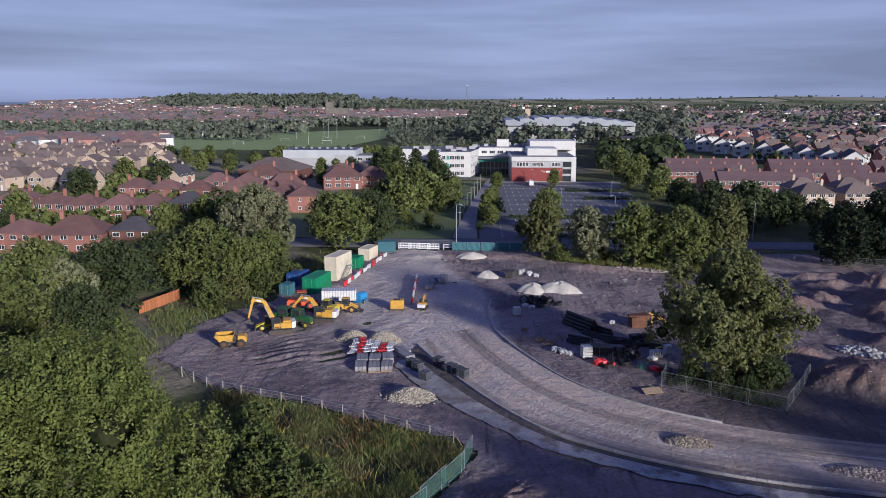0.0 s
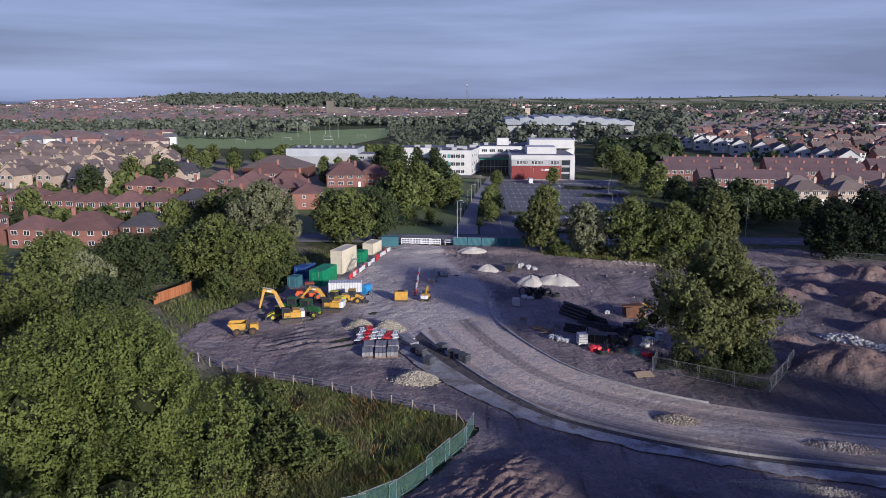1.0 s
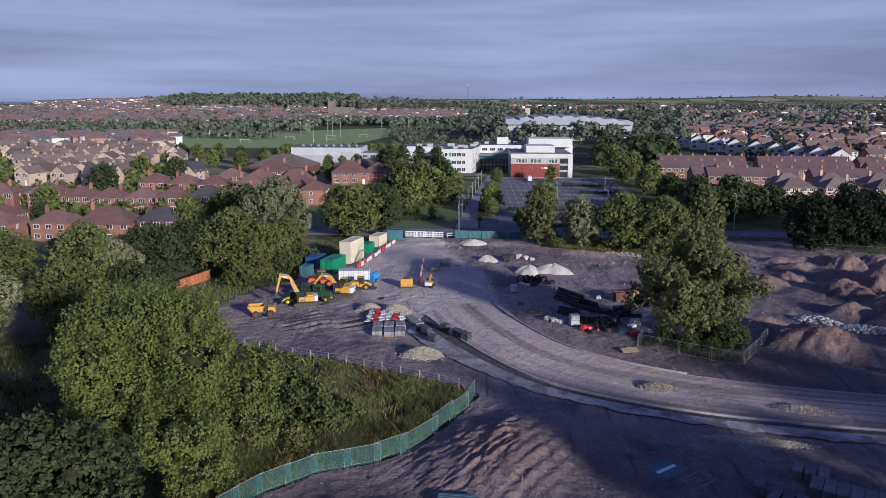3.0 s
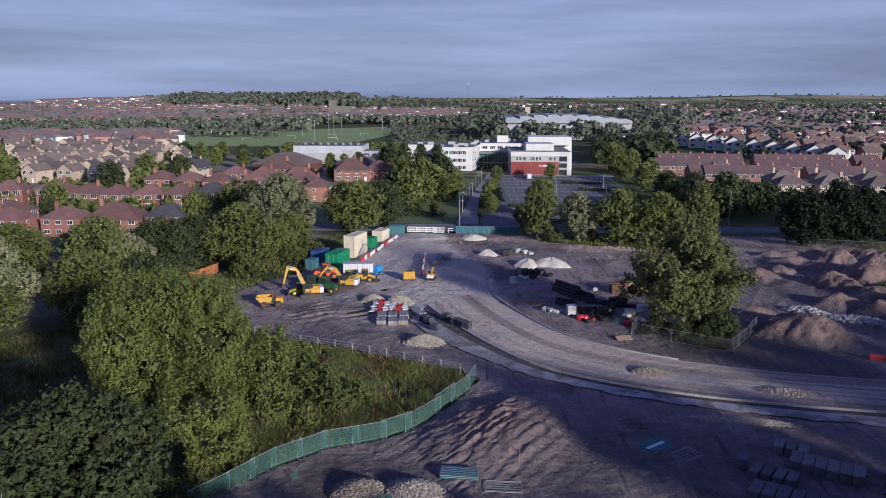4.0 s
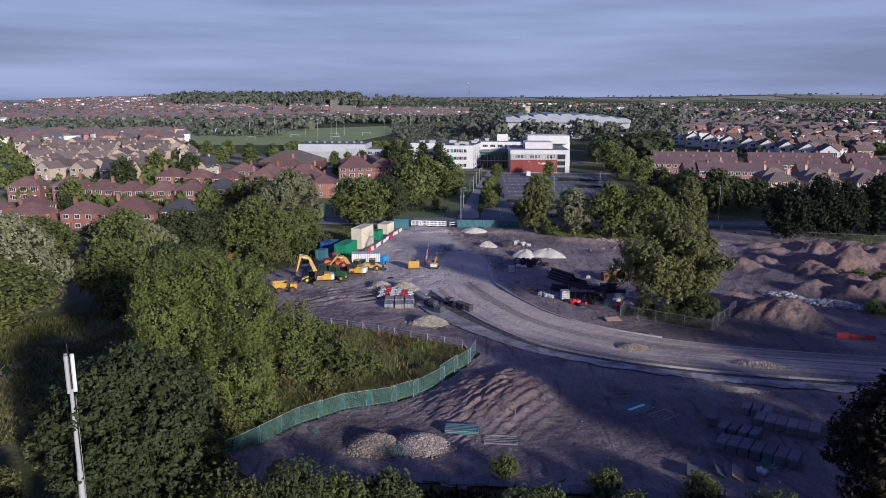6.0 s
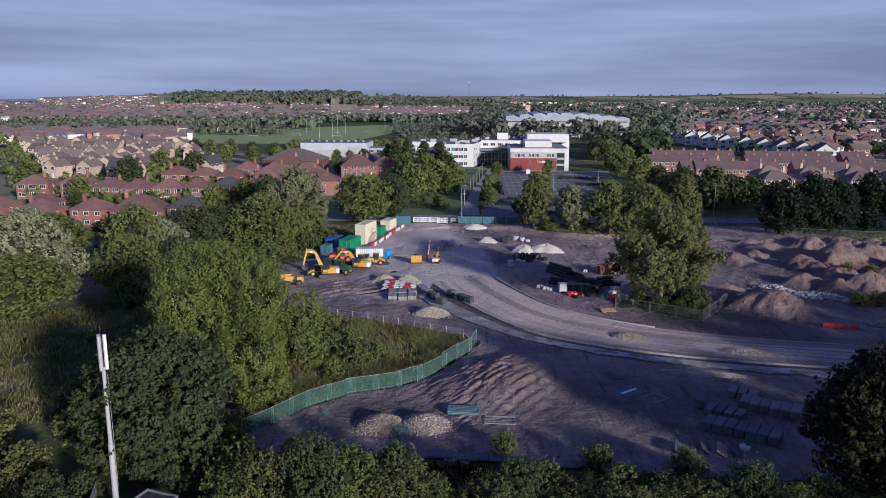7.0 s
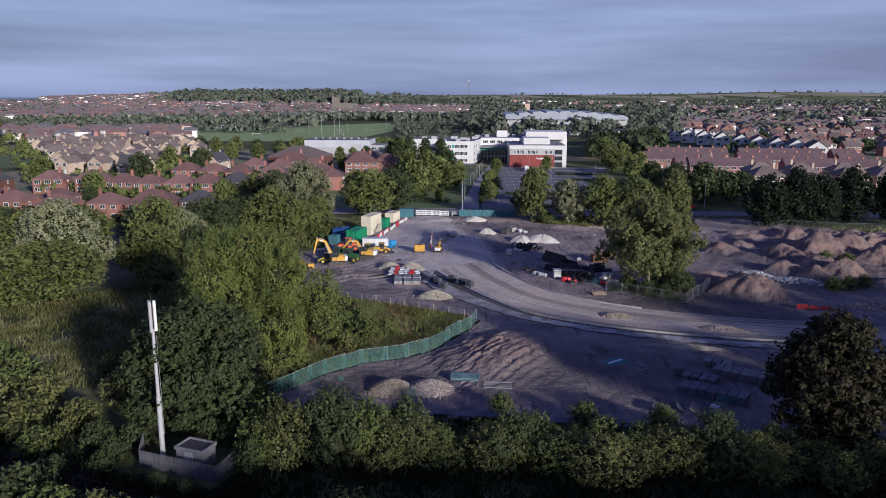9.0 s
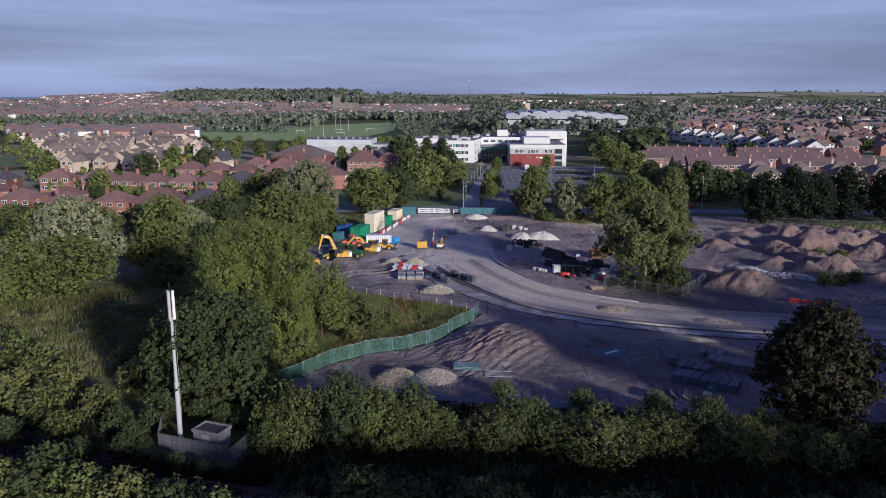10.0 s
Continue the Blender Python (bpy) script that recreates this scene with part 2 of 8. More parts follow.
M["blue_paint"] = material("blue_paint", (0.03, 0.09, 0.30), (0.03, 0.075, 0.24), scale=1, rough=0.45)
M["blue_bright"] = material("blue_bright", (0.05, 0.26, 0.55), (0.04, 0.21, 0.45), scale=1, rough=0.45)
M["orange_paint"] = material("orange_paint", (0.62, 0.10, 0.03), (0.5, 0.085, 0.03), scale=1, rough=0.45)
M["cream"] = material("cream", (0.66, 0.60, 0.46), (0.58, 0.53, 0.41), scale=0.6, rough=0.55, fine=0.1, dirt=(0.5, 0.45, 0.34))
M["rubber"] = material("rubber", (0.03, 0.03, 0.031), (0.05, 0.047, 0.043), scale=3, rough=0.85, bump=0.2)
M["machine_dark"] = material("machine_dark", (0.045, 0.045, 0.048), (0.07, 0.065, 0.06), scale=2, rough=0.6, bump=0.1)
M["pipe_black"] = material("pipe_black", (0.022, 0.022, 0.025), (0.035, 0.035, 0.038), scale=2, rough=0.45)
M["red_plastic"] = material("red_plastic", (0.68, 0.045, 0.055), (0.55, 0.035, 0.045), scale=1, rough=0.5, fine=0.12)
M["red_board"] = material("red_board", (0.40, 0.03, 0.038), (0.32, 0.028, 0.034), scale=1, rough=0.6, fine=0.15, dirt=(0.26, 0.06, 0.06))
M["white_plastic"] = material("white_plastic", (0.72, 0.72, 0.72), (0.6, 0.6, 0.6), scale=1, rough=0.5, fine=0.12)
M["teal_mesh"] = material("teal_mesh", (0.09, 0.27, 0.25), (0.12, 0.31, 0.28), scale=0.7, rough=0.8, fine=0.2, translucent=0.35)
M["teal_hoarding"] = material("teal_hoarding", (0.045, 0.13, 0.16), (0.055, 0.16, 0.19), scale=0.4, rough=0.7, fine=0.15)
M["timber"] = material("timber", (0.30, 0.20, 0.12), (0.20, 0.14, 0.09), scale=1.2, bump=0.3, rnd=0.25, stretch=(1, 1, 0.3))
M["timber_grey"] = material("timber_grey", (0.36, 0.34, 0.31), (0.26, 0.245, 0.225), scale=1.2, bump=0.3, rnd=0.2, stretch=(1, 1, 0.3))
M["timber_orange"] = material("timber_orange", (0.42, 0.16, 0.065), (0.33, 0.125, 0.055), scale=1.2, bump=0.3, rnd=0.2, stretch=(1, 1, 0.3))
M["rust"] = material("rust", (0.17, 0.075, 0.04), (0.10, 0.05, 0.032), scale=1.5, bump=0.3, rough=0.85)
M["sacking"] = material("sacking", (0.6, 0.6, 0.58), (0.45, 0.45, 0.44), scale=2, bump=0.5, rough=0.9)
M["cardboard"] = material("cardboard", (0.36, 0.27, 0.19), (0.3, 0.23, 0.16), scale=1, rough=0.9)
M["stone_tower"] = material("stone_tower", (0.20, 0.18, 0.15), (0.15, 0.135, 0.115), scale=0.2, bump=0.3)
M["water"] = material("water", (0.05, 0.07, 0.10), (0.05, 0.075, 0.11), scale=0.002, rough=0.25, bump=0.2, bscale=0.05, world_space=True)


def ground_material(name, layers, bump, bscale, over=None, along=None):
    """World-space ground: a base colour and patches laid on it at several scales."""
    m = bpy.data.materials.new(name)
    m.use_nodes = True
    nt = m.node_tree
    bs = nt.nodes["Principled BSDF"]
    bs.inputs["Roughness"].default_value = 0.95
    bs.inputs["Specular IOR Level"].default_value = 0.2
    pos = nt.nodes.new("ShaderNodeNewGeometry").outputs["Position"]
    col = layers[0]
    for color, scale, lo, hi, stretch in layers[1:]:
        mp = nt.nodes.new("ShaderNodeMapping")
        mp.inputs["Scale"].default_value = stretch
        mp.inputs["Location"].default_value = (scale * 31, scale * 17, 0)
        mp.inputs["Rotation"].default_value = (0, 0, 0.55)
        nz = _n(nt, "ShaderNodeTexNoise", Scale=scale, Detail=7.0, Roughness=0.62)
        nt.links.new(pos, mp.inputs["Vector"])
        nt.links.new(mp.outputs["Vector"], nz.inputs["Vector"])
        col = _mixc(nt, _ramp(nt, nz.outputs["Fac"], lo, hi), col, color)
    if over:
        at = nt.nodes.new("ShaderNodeAttribute")
        at.attribute_name = "stone"
        nz = _n(nt, "ShaderNodeTexNoise", Scale=0.35, Detail=7.0, Roughness=0.65)
        nt.links.new(pos, nz.inputs["Vector"])
        ad = nt.nodes.new("ShaderNodeMath")
        ad.operation = 'ADD'
        nt.links.new(at.outputs["Fac"], ad.inputs[0])
        nt.links.new(nz.outputs["Fac"], ad.inputs[1])
        n2 = _n(nt, "ShaderNodeTexNoise", Scale=0.1, Detail=6.0, Roughness=0.6)
        nt.links.new(pos, n2.inputs["Vector"])
        # blue-grey darkening: dark soil, and shade painted into its colour
        dp = nt.nodes.new("ShaderNodeAttribute")
        dp.attribute_name = "dark_soil_shade"
        da = nt.nodes.new("ShaderNodeMath")
        da.operation = 'ADD'
        nt.links.new(dp.outputs["Fac"], da.inputs[0])
        nt.links.new(nz.outputs["Fac"], da.inputs[1])
        sp_ = nt.nodes.new("ShaderNodeAttribute")
        sp_.attribute_name = "spoil"
        col = _mixc(nt, sp_.outputs["Fac"], col, _mixc(nt, _ramp(nt, nz.outputs["Fac"], 0.35, 0.65), (0.27, 0.178, 0.146), (0.19, 0.134, 0.118)))
        col = _mixc(nt, _ramp(nt, da.outputs[0], 0.7, 1.3), col, _mixc(nt, 0.62, col, (0.05, 0.047, 0.058)))
        col = _mixc(nt, _ramp(nt, ad.outputs[0], 0.75, 1.25), col, _mixc(nt, _ramp(nt, n2.outputs["Fac"], 0.4, 0.62), *over))
    if along:
        uv = nt.nodes.new("ShaderNodeUVMap")
        mp = nt.nodes.new("ShaderNodeMapping")
        mp.inputs["Scale"].default_value = (1.0, 0.035, 1.0)
        nz = _n(nt, "ShaderNodeTexNoise", Scale=0.30, Detail=3.0, Roughness=0.55)
        nt.links.new(uv.outputs[0], mp.inputs["Vector"])
        nt.links.new(mp.outputs["Vector"], nz.inputs["Vector"])
        sep = nt.nodes.new("ShaderNodeSeparateXYZ")         # the far end is painted darker for the shade lying there
        nt.links.new(uv.outputs[0], sep.inputs[0])
        far_shade = nt.nodes.new("ShaderNodeMapRange")
        far_shade.inputs[1].default_value, far_shade.inputs[2].default_value, far_shade.inputs[4].default_value = 28.0, 75.0, 0.13
        nt.links.new(sep.outputs["Y"], far_shade.inputs[0])
        ad = nt.nodes.new("ShaderNodeMath")
        nt.links.new(nz.outputs["Fac"], ad.inputs[0])
        nt.links.new(far_shade.outputs[0], ad.inputs[1])
        col = _mixc(nt, _ramp(nt, ad.outputs[0], 0.46, 0.62), col, along[0])
        nz = _n(nt, "ShaderNodeTexNoise", Scale=0.62, Detail=6.0, Roughness=0.6)
        nt.links.new(mp.outputs["Vector"], nz.inputs["Vector"])
        col = _mixc(nt, _ramp(nt, nz.outputs["Fac"], 0.5, 0.72), col, along[1])
    nf = _n(nt, "ShaderNodeTexNoise", Scale=bscale, Detail=6.0, Roughness=0.7)
    nt.links.new(pos, nf.inputs["Vector"])
    f = nt.nodes.new("ShaderNodeMapRange")
    f.inputs[1].default_value, f.inputs[2].default_value = 0.25, 0.75
    f.inputs[3].default_value, f.inputs[4].default_value = 0.7, 1.3
    nt.links.new(nf.outputs["Fac"], f.inputs[0])
    col = _mixc(nt, 1.0, col, f.outputs[0], 'MULTIPLY')
    nt.links.new(col, bs.inputs["Base Color"])
    b = _n(nt, "ShaderNodeBump", Strength=bump, Distance=0.25)
    nt.links.new(nf.outputs["Fac"], b.inputs["Height"])
    nb = _n(nt, "ShaderNodeTexNoise", Scale=bscale * 0.3, Detail=5.0, Roughness=0.6)
    nt.links.new(pos, nb.inputs["Vector"])
    b2 = _n(nt, "ShaderNodeBump", Strength=bump * 0.8, Distance=0.6)
    nt.links.new(nb.outputs["Fac"], b2.inputs["Height"])
    nt.links.new(b.outputs["Normal"], b2.inputs["Normal"])
    nt.links.new(b2.outputs["Normal"], bs.inputs["Normal"])
    return m


def see_through(name, share):
    """Lets part of the light pass straight through, as open netting does."""
    nt = M[name].node_tree
    out = next(n for n in nt.nodes if n.type == 'OUTPUT_MATERIAL')
    src = out.inputs[0].links[0].from_socket
    mx, tp = nt.nodes.new("ShaderNodeMixShader"), nt.nodes.new("ShaderNodeBsdfTransparent")
    mx.inputs[0].default_value = share
    nt.links.new(src, mx.inputs[1])
    nt.links.new(tp.outputs[0], mx.inputs[2])
    nt.links.new(mx.outputs[0], out.inputs[0])


see_through("teal_mesh", 0.72)
ONE = (1, 1, 1)
M["soil"] = ground_material("soil", [(0.235, 0.192, 0.19), ((0.322, 0.27, 0.26), 0.05, 0.48, 0.62, ONE),
                                     ((0.13, 0.11, 0.122), 0.09, 0.5, 0.62, ONE), ((0.345, 0.295, 0.28), 0.4, 0.56, 0.72, (1, 0.25, 1)),
                                     ((0.105, 0.09, 0.098), 1.1, 0.56, 0.68, (1, 0.12, 1)), ((0.32, 0.28, 0.27), 2.6, 0.6, 0.7, ONE), ((0.096, 0.083, 0.09), 3.1, 0.6, 0.7, ONE)], 1.0, 2.2, over=((0.54, 0.48, 0.435), (0.42, 0.375, 0.35)))
M["stone_road"] = ground_material("stone_road", [(0.545, 0.45, 0.37), ((0.64, 0.535, 0.44), 0.06, 0.45, 0.6, ONE),
                                                 ((0.40, 0.365, 0.345), 0.13, 0.5, 0.66, ONE), ((0.43, 0.385, 0.355), 0.9, 0.57, 0.7, ONE)], 0.5, 2.5, along=((0.21, 0.175, 0.155), (0.56, 0.50, 0.44)))
M["footway"] = ground_material("footway", [(0.40, 0.39, 0.385), ((0.29, 0.285, 0.29), 0.2, 0.42, 0.58, ONE), ((0.19, 0.17, 0.16), 0.35, 0.47, 0.6, ONE)], 0.3, 3.0)
M["trench"] = ground_material("trench", [(0.12, 0.105, 0.10), ((0.08, 0.075, 0.075), 0.4, 0.45, 0.6, ONE)], 0.8, 2.5)
M["grass"] = ground_material("grass", [(0.060, 0.075, 0.028), ((0.095, 0.105, 0.04), 0.03, 0.45, 0.6, ONE), ((0.14, 0.125, 0.06), 0.05, 0.55, 0.68, ONE),
                                       ((0.035, 0.05, 0.02), 0.2, 0.55, 0.7, ONE), ((0.25, 0.225, 0.15), 0.0035, 0.52, 0.54, ONE), ((0.13, 0.165, 0.08), 0.0042, 0.55, 0.57, ONE)], 1.0, 1.2)
def field_material(name, colors):
    """Far fields, each cell of one crop."""
    m = bpy.data.materials.new(name)
    m.use_nodes = True
    nt = m.node_tree
    bs = nt.nodes["Principled BSDF"]
    bs.inputs["Roughness"].default_value, bs.inputs["Specular IOR Level"].default_value = 1.0, 0.0
    pos = nt.nodes.new("ShaderNodeNewGeometry").outputs["Position"]
    mp = nt.nodes.new("ShaderNodeMapping")
    mp.inputs["Scale"].default_value, mp.inputs["Rotation"].default_value = (0.0045, 0.0032, 0.0), (0, 0, 0.3)
    nt.links.new(pos, mp.inputs["Vector"])
    vo = nt.nodes.new("ShaderNodeTexVoronoi")
    vo.inputs["Scale"].default_value = 1.0
    nt.links.new(mp.outputs["Vector"], vo.inputs["Vector"])
    sep = nt.nodes.new("ShaderNodeSeparateColor")
    nt.links.new(vo.outputs["Color"], sep.inputs[0])
    r = nt.nodes.new("ShaderNodeValToRGB")
    r.color_ramp.interpolation = 'CONSTANT'
    while len(r.color_ramp.elements) < len(colors):
        r.color_ramp.elements.new(0.5)
    for e, (p, c) in zip(r.color_ramp.elements, colors):
        e.position, e.color = p, (*c, 1)
    nt.links.new(sep.outputs[0], r.inputs["Fac"])
    nz = _n(nt, "ShaderNodeTexNoise", Scale=0.02, Detail=5.0)
    nt.links.new(pos, nz.inputs["Vector"])
    f = nt.nodes.new("ShaderNodeMapRange")
    f.inputs[3].default_value, f.inputs[4].default_value = 0.75, 1.25
    nt.links.new(nz.outputs["Fac"], f.inputs[0])
    nt.links.new(_mixc(nt, 1.0, r.outputs["Color"], f.outputs[0], 'MULTIPLY'), bs.inputs["Base Color"])
    return m


M["farmland"] = field_material("farmland", [(0.0, (0.11, 0.13, 0.07)), (0.3, (0.20, 0.22, 0.12)), (0.48, (0.36, 0.33, 0.23)), (0.66, (0.15, 0.17, 0.09)), (0.82, (0.28, 0.27, 0.18))])
M["ballast"] = ground_material("ballast", [(0.05, 0.043, 0.042), ((0.075, 0.064, 0.06), 0.5, 0.45, 0.6, ONE)], 0.9, 4.0)


# ---- mesh helpers ----
def mesh_of(bm, name):
    me = bpy.data.meshes.new(name)
    bm.normal_update()
    bm.to_mesh(me)
    bm.free()
    return me


def part(name, bm, mat, parent=None, label="", smooth=False):
    """Links a bmesh as one mesh object under a thing or part."""
    me = bm if isinstance(bm, bpy.types.Mesh) else mesh_of(bm, name)
    if not me.materials:
        me.materials.append(M[mat] if isinstance(mat, str) else mat)
    if smooth:
        me.polygons.foreach_set("use_smooth", [True] * len(me.polygons))
    ob = new(name, me)
    ob.parent = parent
    if label:
        tagged(ob, label)
    return ob


def thing(name, x, y, z=0.0, rz=0.0, label="", category="", group="", kind=""):
    ob = new(name)
    ob.empty_display_size = 0.3
    ob.matrix_basis = pose(x, y, z, 0, 0, rz)
    return tagged(ob, label, category, group, kind)


def single(name, bm, mat, label, category, group="", kind="", m=None, smooth=False):
    ob = part(name, bm, mat, None, label, smooth)
    if m is not None:
        ob.matrix_basis = m
    return tagged(ob, label, category, group, kind)


def box(bm, x0, y0, z0, x1, y1, z1, bev=0.0, m=None):
    vs = [bm.verts.new((x, y, z)) for x in (x0, x1) for y in (y0, y1) for z in (z0, z1)]
    fs = [bm.faces.new([vs[i] for i in q]) for q in ((0, 1, 3, 2), (4, 6, 7, 5), (0, 4, 5, 1), (2, 3, 7, 6), (0, 2, 6, 4), (1, 5, 7, 3))]
    made = vs
    if bev:
        es = list({e for f in fs for e in f.edges})
        r = bmesh.ops.bevel(bm, geom=es, offset=bev, segments=1, affect='EDGES', profile=0.5)
        made = list({v for f in r["faces"] for v in f.verts} | {v for v in vs if v.is_valid})
    if m is not None:
        bmesh.ops.transform(bm, matrix=m, verts=made)
    return bm


def B(*args, **kw):
    return box(bmesh.new(), *args, **kw)


def tube(bm, pts, r, n=8, r2=None, cap=True):
    """A tapered tube along points."""
    pts = [Vector(p) for p in pts]
    rings = []
    for i, p in enumerate(pts):
        d = (pts[min(i + 1, len(pts) - 1)] - pts[max(i - 1, 0)]).normalized()
        a = d.cross(Vector((0, 0, 1)) if abs(d.z) < 0.9 else Vector((1, 0, 0))).normalized()
        b = d.cross(a)
        rr = r if r2 is None else r + (r2 - r) * i / (len(pts) - 1)
        rings.append([bm.verts.new(p + (a * math.cos(6.28318 * k / n) + b * math.sin(6.28318 * k / n)) * rr) for k in range(n)])
    for u, v in zip(rings, rings[1:]):
        for k in range(n):
            bm.faces.new((u[k], v[k], v[(k + 1) % n], u[(k + 1) % n]))
    if cap:
        bm.faces.new(list(reversed(rings[0])))
        bm.faces.new(rings[-1])
    bmesh.ops.recalc_face_normals(bm, faces=bm.faces[:]) if len(bm.faces) < 400 else None
    return bm


def T(*args, **kw):
    return tube(bmesh.new(), *args, **kw)


def prism(bm, outline, axis, a, b):
    """An outline of 2D points pushed along an axis from a to b; x: outline in (y, z), y: (x, z), z: (x, y)."""
    def at(p, w):
        return {"x": (w, p[0], p[1]), "y": (p[0], w, p[1]), "z": (p[0], p[1], w)}[axis]
    lo = [bm.verts.new(at(p, a)) for p in outline]
    hi = [bm.verts.new(at(p, b)) for p in outline]
    n = len(outline)
    fs = [bm.faces.new(lo), bm.faces.new(list(reversed(hi)))]
    for i in range(n):
        fs.append(bm.faces.new((lo[i], hi[i], hi[(i + 1) % n], lo[(i + 1) % n])))
    bmesh.ops.recalc_face_normals(bm, faces=fs)
    return bm


def P(*args):
    return prism(bmesh.new(), *args)


def np_mesh(name, verts, faces):
    """A mesh from arrays of places and of equal-sided faces."""
    me = bpy.data.meshes.new(name)
    verts, faces = np.asarray(verts, np.float32), np.asarray(faces, np.int32)
    k = faces.shape[1]
    me.vertices.add(len(verts))
    me.vertices.foreach_set("co", verts.ravel())
    me.loops.add(faces.size)
    me.loops.foreach_set("vertex_index", faces.ravel())
    me.polygons.add(len(faces))
    me.polygons.foreach_set("loop_start", np.arange(0, faces.size, k, dtype=np.int32))
    me.update(calc_edges=True)
    return me


def resample(poly, n):
    p = np.array(poly, float)
    for _ in range(2):                                    # round the corners off
        q = p[:-1] * 0.75 + p[1:] * 0.25
        r = p[:-1] * 0.25 + p[1:] * 0.75
        p = np.vstack([p[:1], np.stack([q, r], 1).reshape(-1, 2), p[-1:]])
    s = np.r_[0, np.cumsum(np.hypot(*np.diff(p, axis=0).T))]
    t = np.linspace(0, s[-1], n)
    return np.stack([np.interp(t, s, p[:, 0]), np.interp(t, s, p[:, 1])], 1)


def inside(poly, x, y):
    hit = np.zeros(np.shape(x), bool)
    for (x0, y0), (x1, y1) in zip(poly, poly[1:] + poly[:1]):
        cross = ((y0 > y) != (y1 > y)) & (x < (x1 - x0) * (y - y0) / (y1 - y0 + 1e-12) + x0)
        hit ^= cross
    return hit


def wobble(x, y, seed, scale, octaves=4):
    """Smooth noise over arrays, about -1 to 1."""
    rng = np.random.default_rng(seed)
    out, amp, tot = 0.0, 1.0, 0.0
    for _ in range(octaves):
        for _ in range(4):
            a, ph = rng.uniform(0, 6.283), rng.uniform(0, 6.283)
            k = scale * rng.uniform(0.7, 1.4)
            out = out + amp * np.sin(k * (x * math.cos(a) + y * math.sin(a)) + ph + 0.8 * np.sin(k * 0.6 * (y * math.cos(a) - x * math.sin(a)) + ph * 2))
        tot, amp, scale = tot + 2.2 * amp, amp * 0.55, scale * 2.1
    return out / tot


# ---- the ground ----
def bell(x, y, cx, cy, rx, ry, h, rz=0.0, sharp=1.0):
    c, s = math.cos(radians(rz)), math.sin(radians(rz))
    u, v = ((x - cx) * c + (y - cy) * s) / rx, (-(x - cx) * s + (y - cy) * c) / ry
    return h * np.exp(-((u * u + v * v) ** sharp) * 1.6)


def land(x, y):
    """Height of the country round the site: level near by, a wooded town hill and low far hills."""
    x, y = np.asarray(x, float), np.asarray(y, float)
    z = bell(x, y, -560, 2300, 760, 620, 30, 0, 1.3) + bell(x, y, -1250, 2200, 380, 700, 9) - bell(x, y, -112, 186, 52, 40, 2.7, 0, 2.0)
    z = z + bell(x, y, 900, 1500, 700, 500, 7)
    far = np.clip((y - 3000) / 1200, 0, 1) * np.clip((x + 1500) / 700, 0, 1)
    z = z + far * (22 + 10 * wobble(x, y, 5, 0.0022, 2)) + far * bell(x, y, 2100, 4400, 800, 700, 12)
    return z


def spaced(lo, hi, near, step):
    """Grid lines close together near by and wider apart far off."""
    out, v = [0.0], 0.0
    while v < max(abs(lo), abs(hi)):
        v += step * max(1.0, v / near)
        out.append(v)
    out = np.array(out)
    return np.clip(np.r_[-out[::-1], out[1:]], lo, hi)


gx, gy = np.unique(spaced(-4800, 4800, 260, 14)), np.unique(spaced(-4800, 4800, 260, 14))
GX, GY = np.meshgrid(gx, gy)
ng = len(gx)
ii, jj = np.meshgrid(np.arange(len(gy) - 1), np.arange(ng - 1), indexing="ij")
quad = np.stack([ii * ng + jj, ii * ng + jj + 1, (ii + 1) * ng + jj + 1, (ii + 1) * ng + jj], -1).reshape(-1, 4)
ground = part("ground", np_mesh("ground", np.stack([GX, GY, land(GX, GY)], -1).reshape(-1, 3), quad), "grass", smooth=True)
tagged(ground, "rough green and straw coloured grassland reaching the horizon", "ground", kind="structure")

fx, fy = np.meshgrid(np.linspace(-700, 4600, 90), np.linspace(2500, 4750, 60))
ii, jj = np.meshgrid(np.arange(59), np.arange(89), indexing="ij")
quad = np.stack([ii * 90 + jj, ii * 90 + jj + 1, (ii + 1) * 90 + jj + 1, (ii + 1) * 90 + jj], -1).reshape(-1, 4)
fields = part("ground_farmland", np_mesh("ground_farmland", np.stack([fx, fy, land(fx, fy) + 1.2], -1).reshape(-1, 3), quad), "farmland", smooth=True)
tagged(fields, "far farmland of green and stubble fields", "farmland", kind="structure")

bm = bmesh.new()
prism(bm, [(-4700, 2900), (-1500, 3300), (-1300, 4700), (-4700, 4700)], "z", 0.6, 0.9)
single("water", bm, "water", "grey-blue sea along the far horizon", "sea", kind="structure")

INNER = [(3.9, 129.0), (3.2, 122.5), (3.5, 115.5), (4.9, 109.4), (8.6, 100), (13.2, 91), (19.8, 84.9), (26.1, 81.2), (32.3, 78.7), (38.4, 77), (47.8, 75), (70, 71.5), (104, 68)]
OUTER = [(-8.0, 107.2), (-7.2, 105.3), (-4.4, 99.0), (-1.9, 94.0), (1.6, 87.6), (4.9, 82.4), (8.3, 78.0), (11.4, 75.4), (17.3, 72.0), (23.0, 69.6), (28.5, 67.8), (34, 66.6), (42.4, 65), (70, 61.5), (104, 58)]
FOOT = [(-9.4, 96.8), (-6.3, 90.3), (-3.7, 86.5), (-1.6, 83.8), (1.5, 80.0), (4.8, 76.5), (7.9, 73.6), (11.0, 71.8), (16.7, 68.7), (22.3, 66.4), (27.6, 64.7), (32.7, 63.3), (40.7, 61.5), (70, 58), (104, 54.5)]
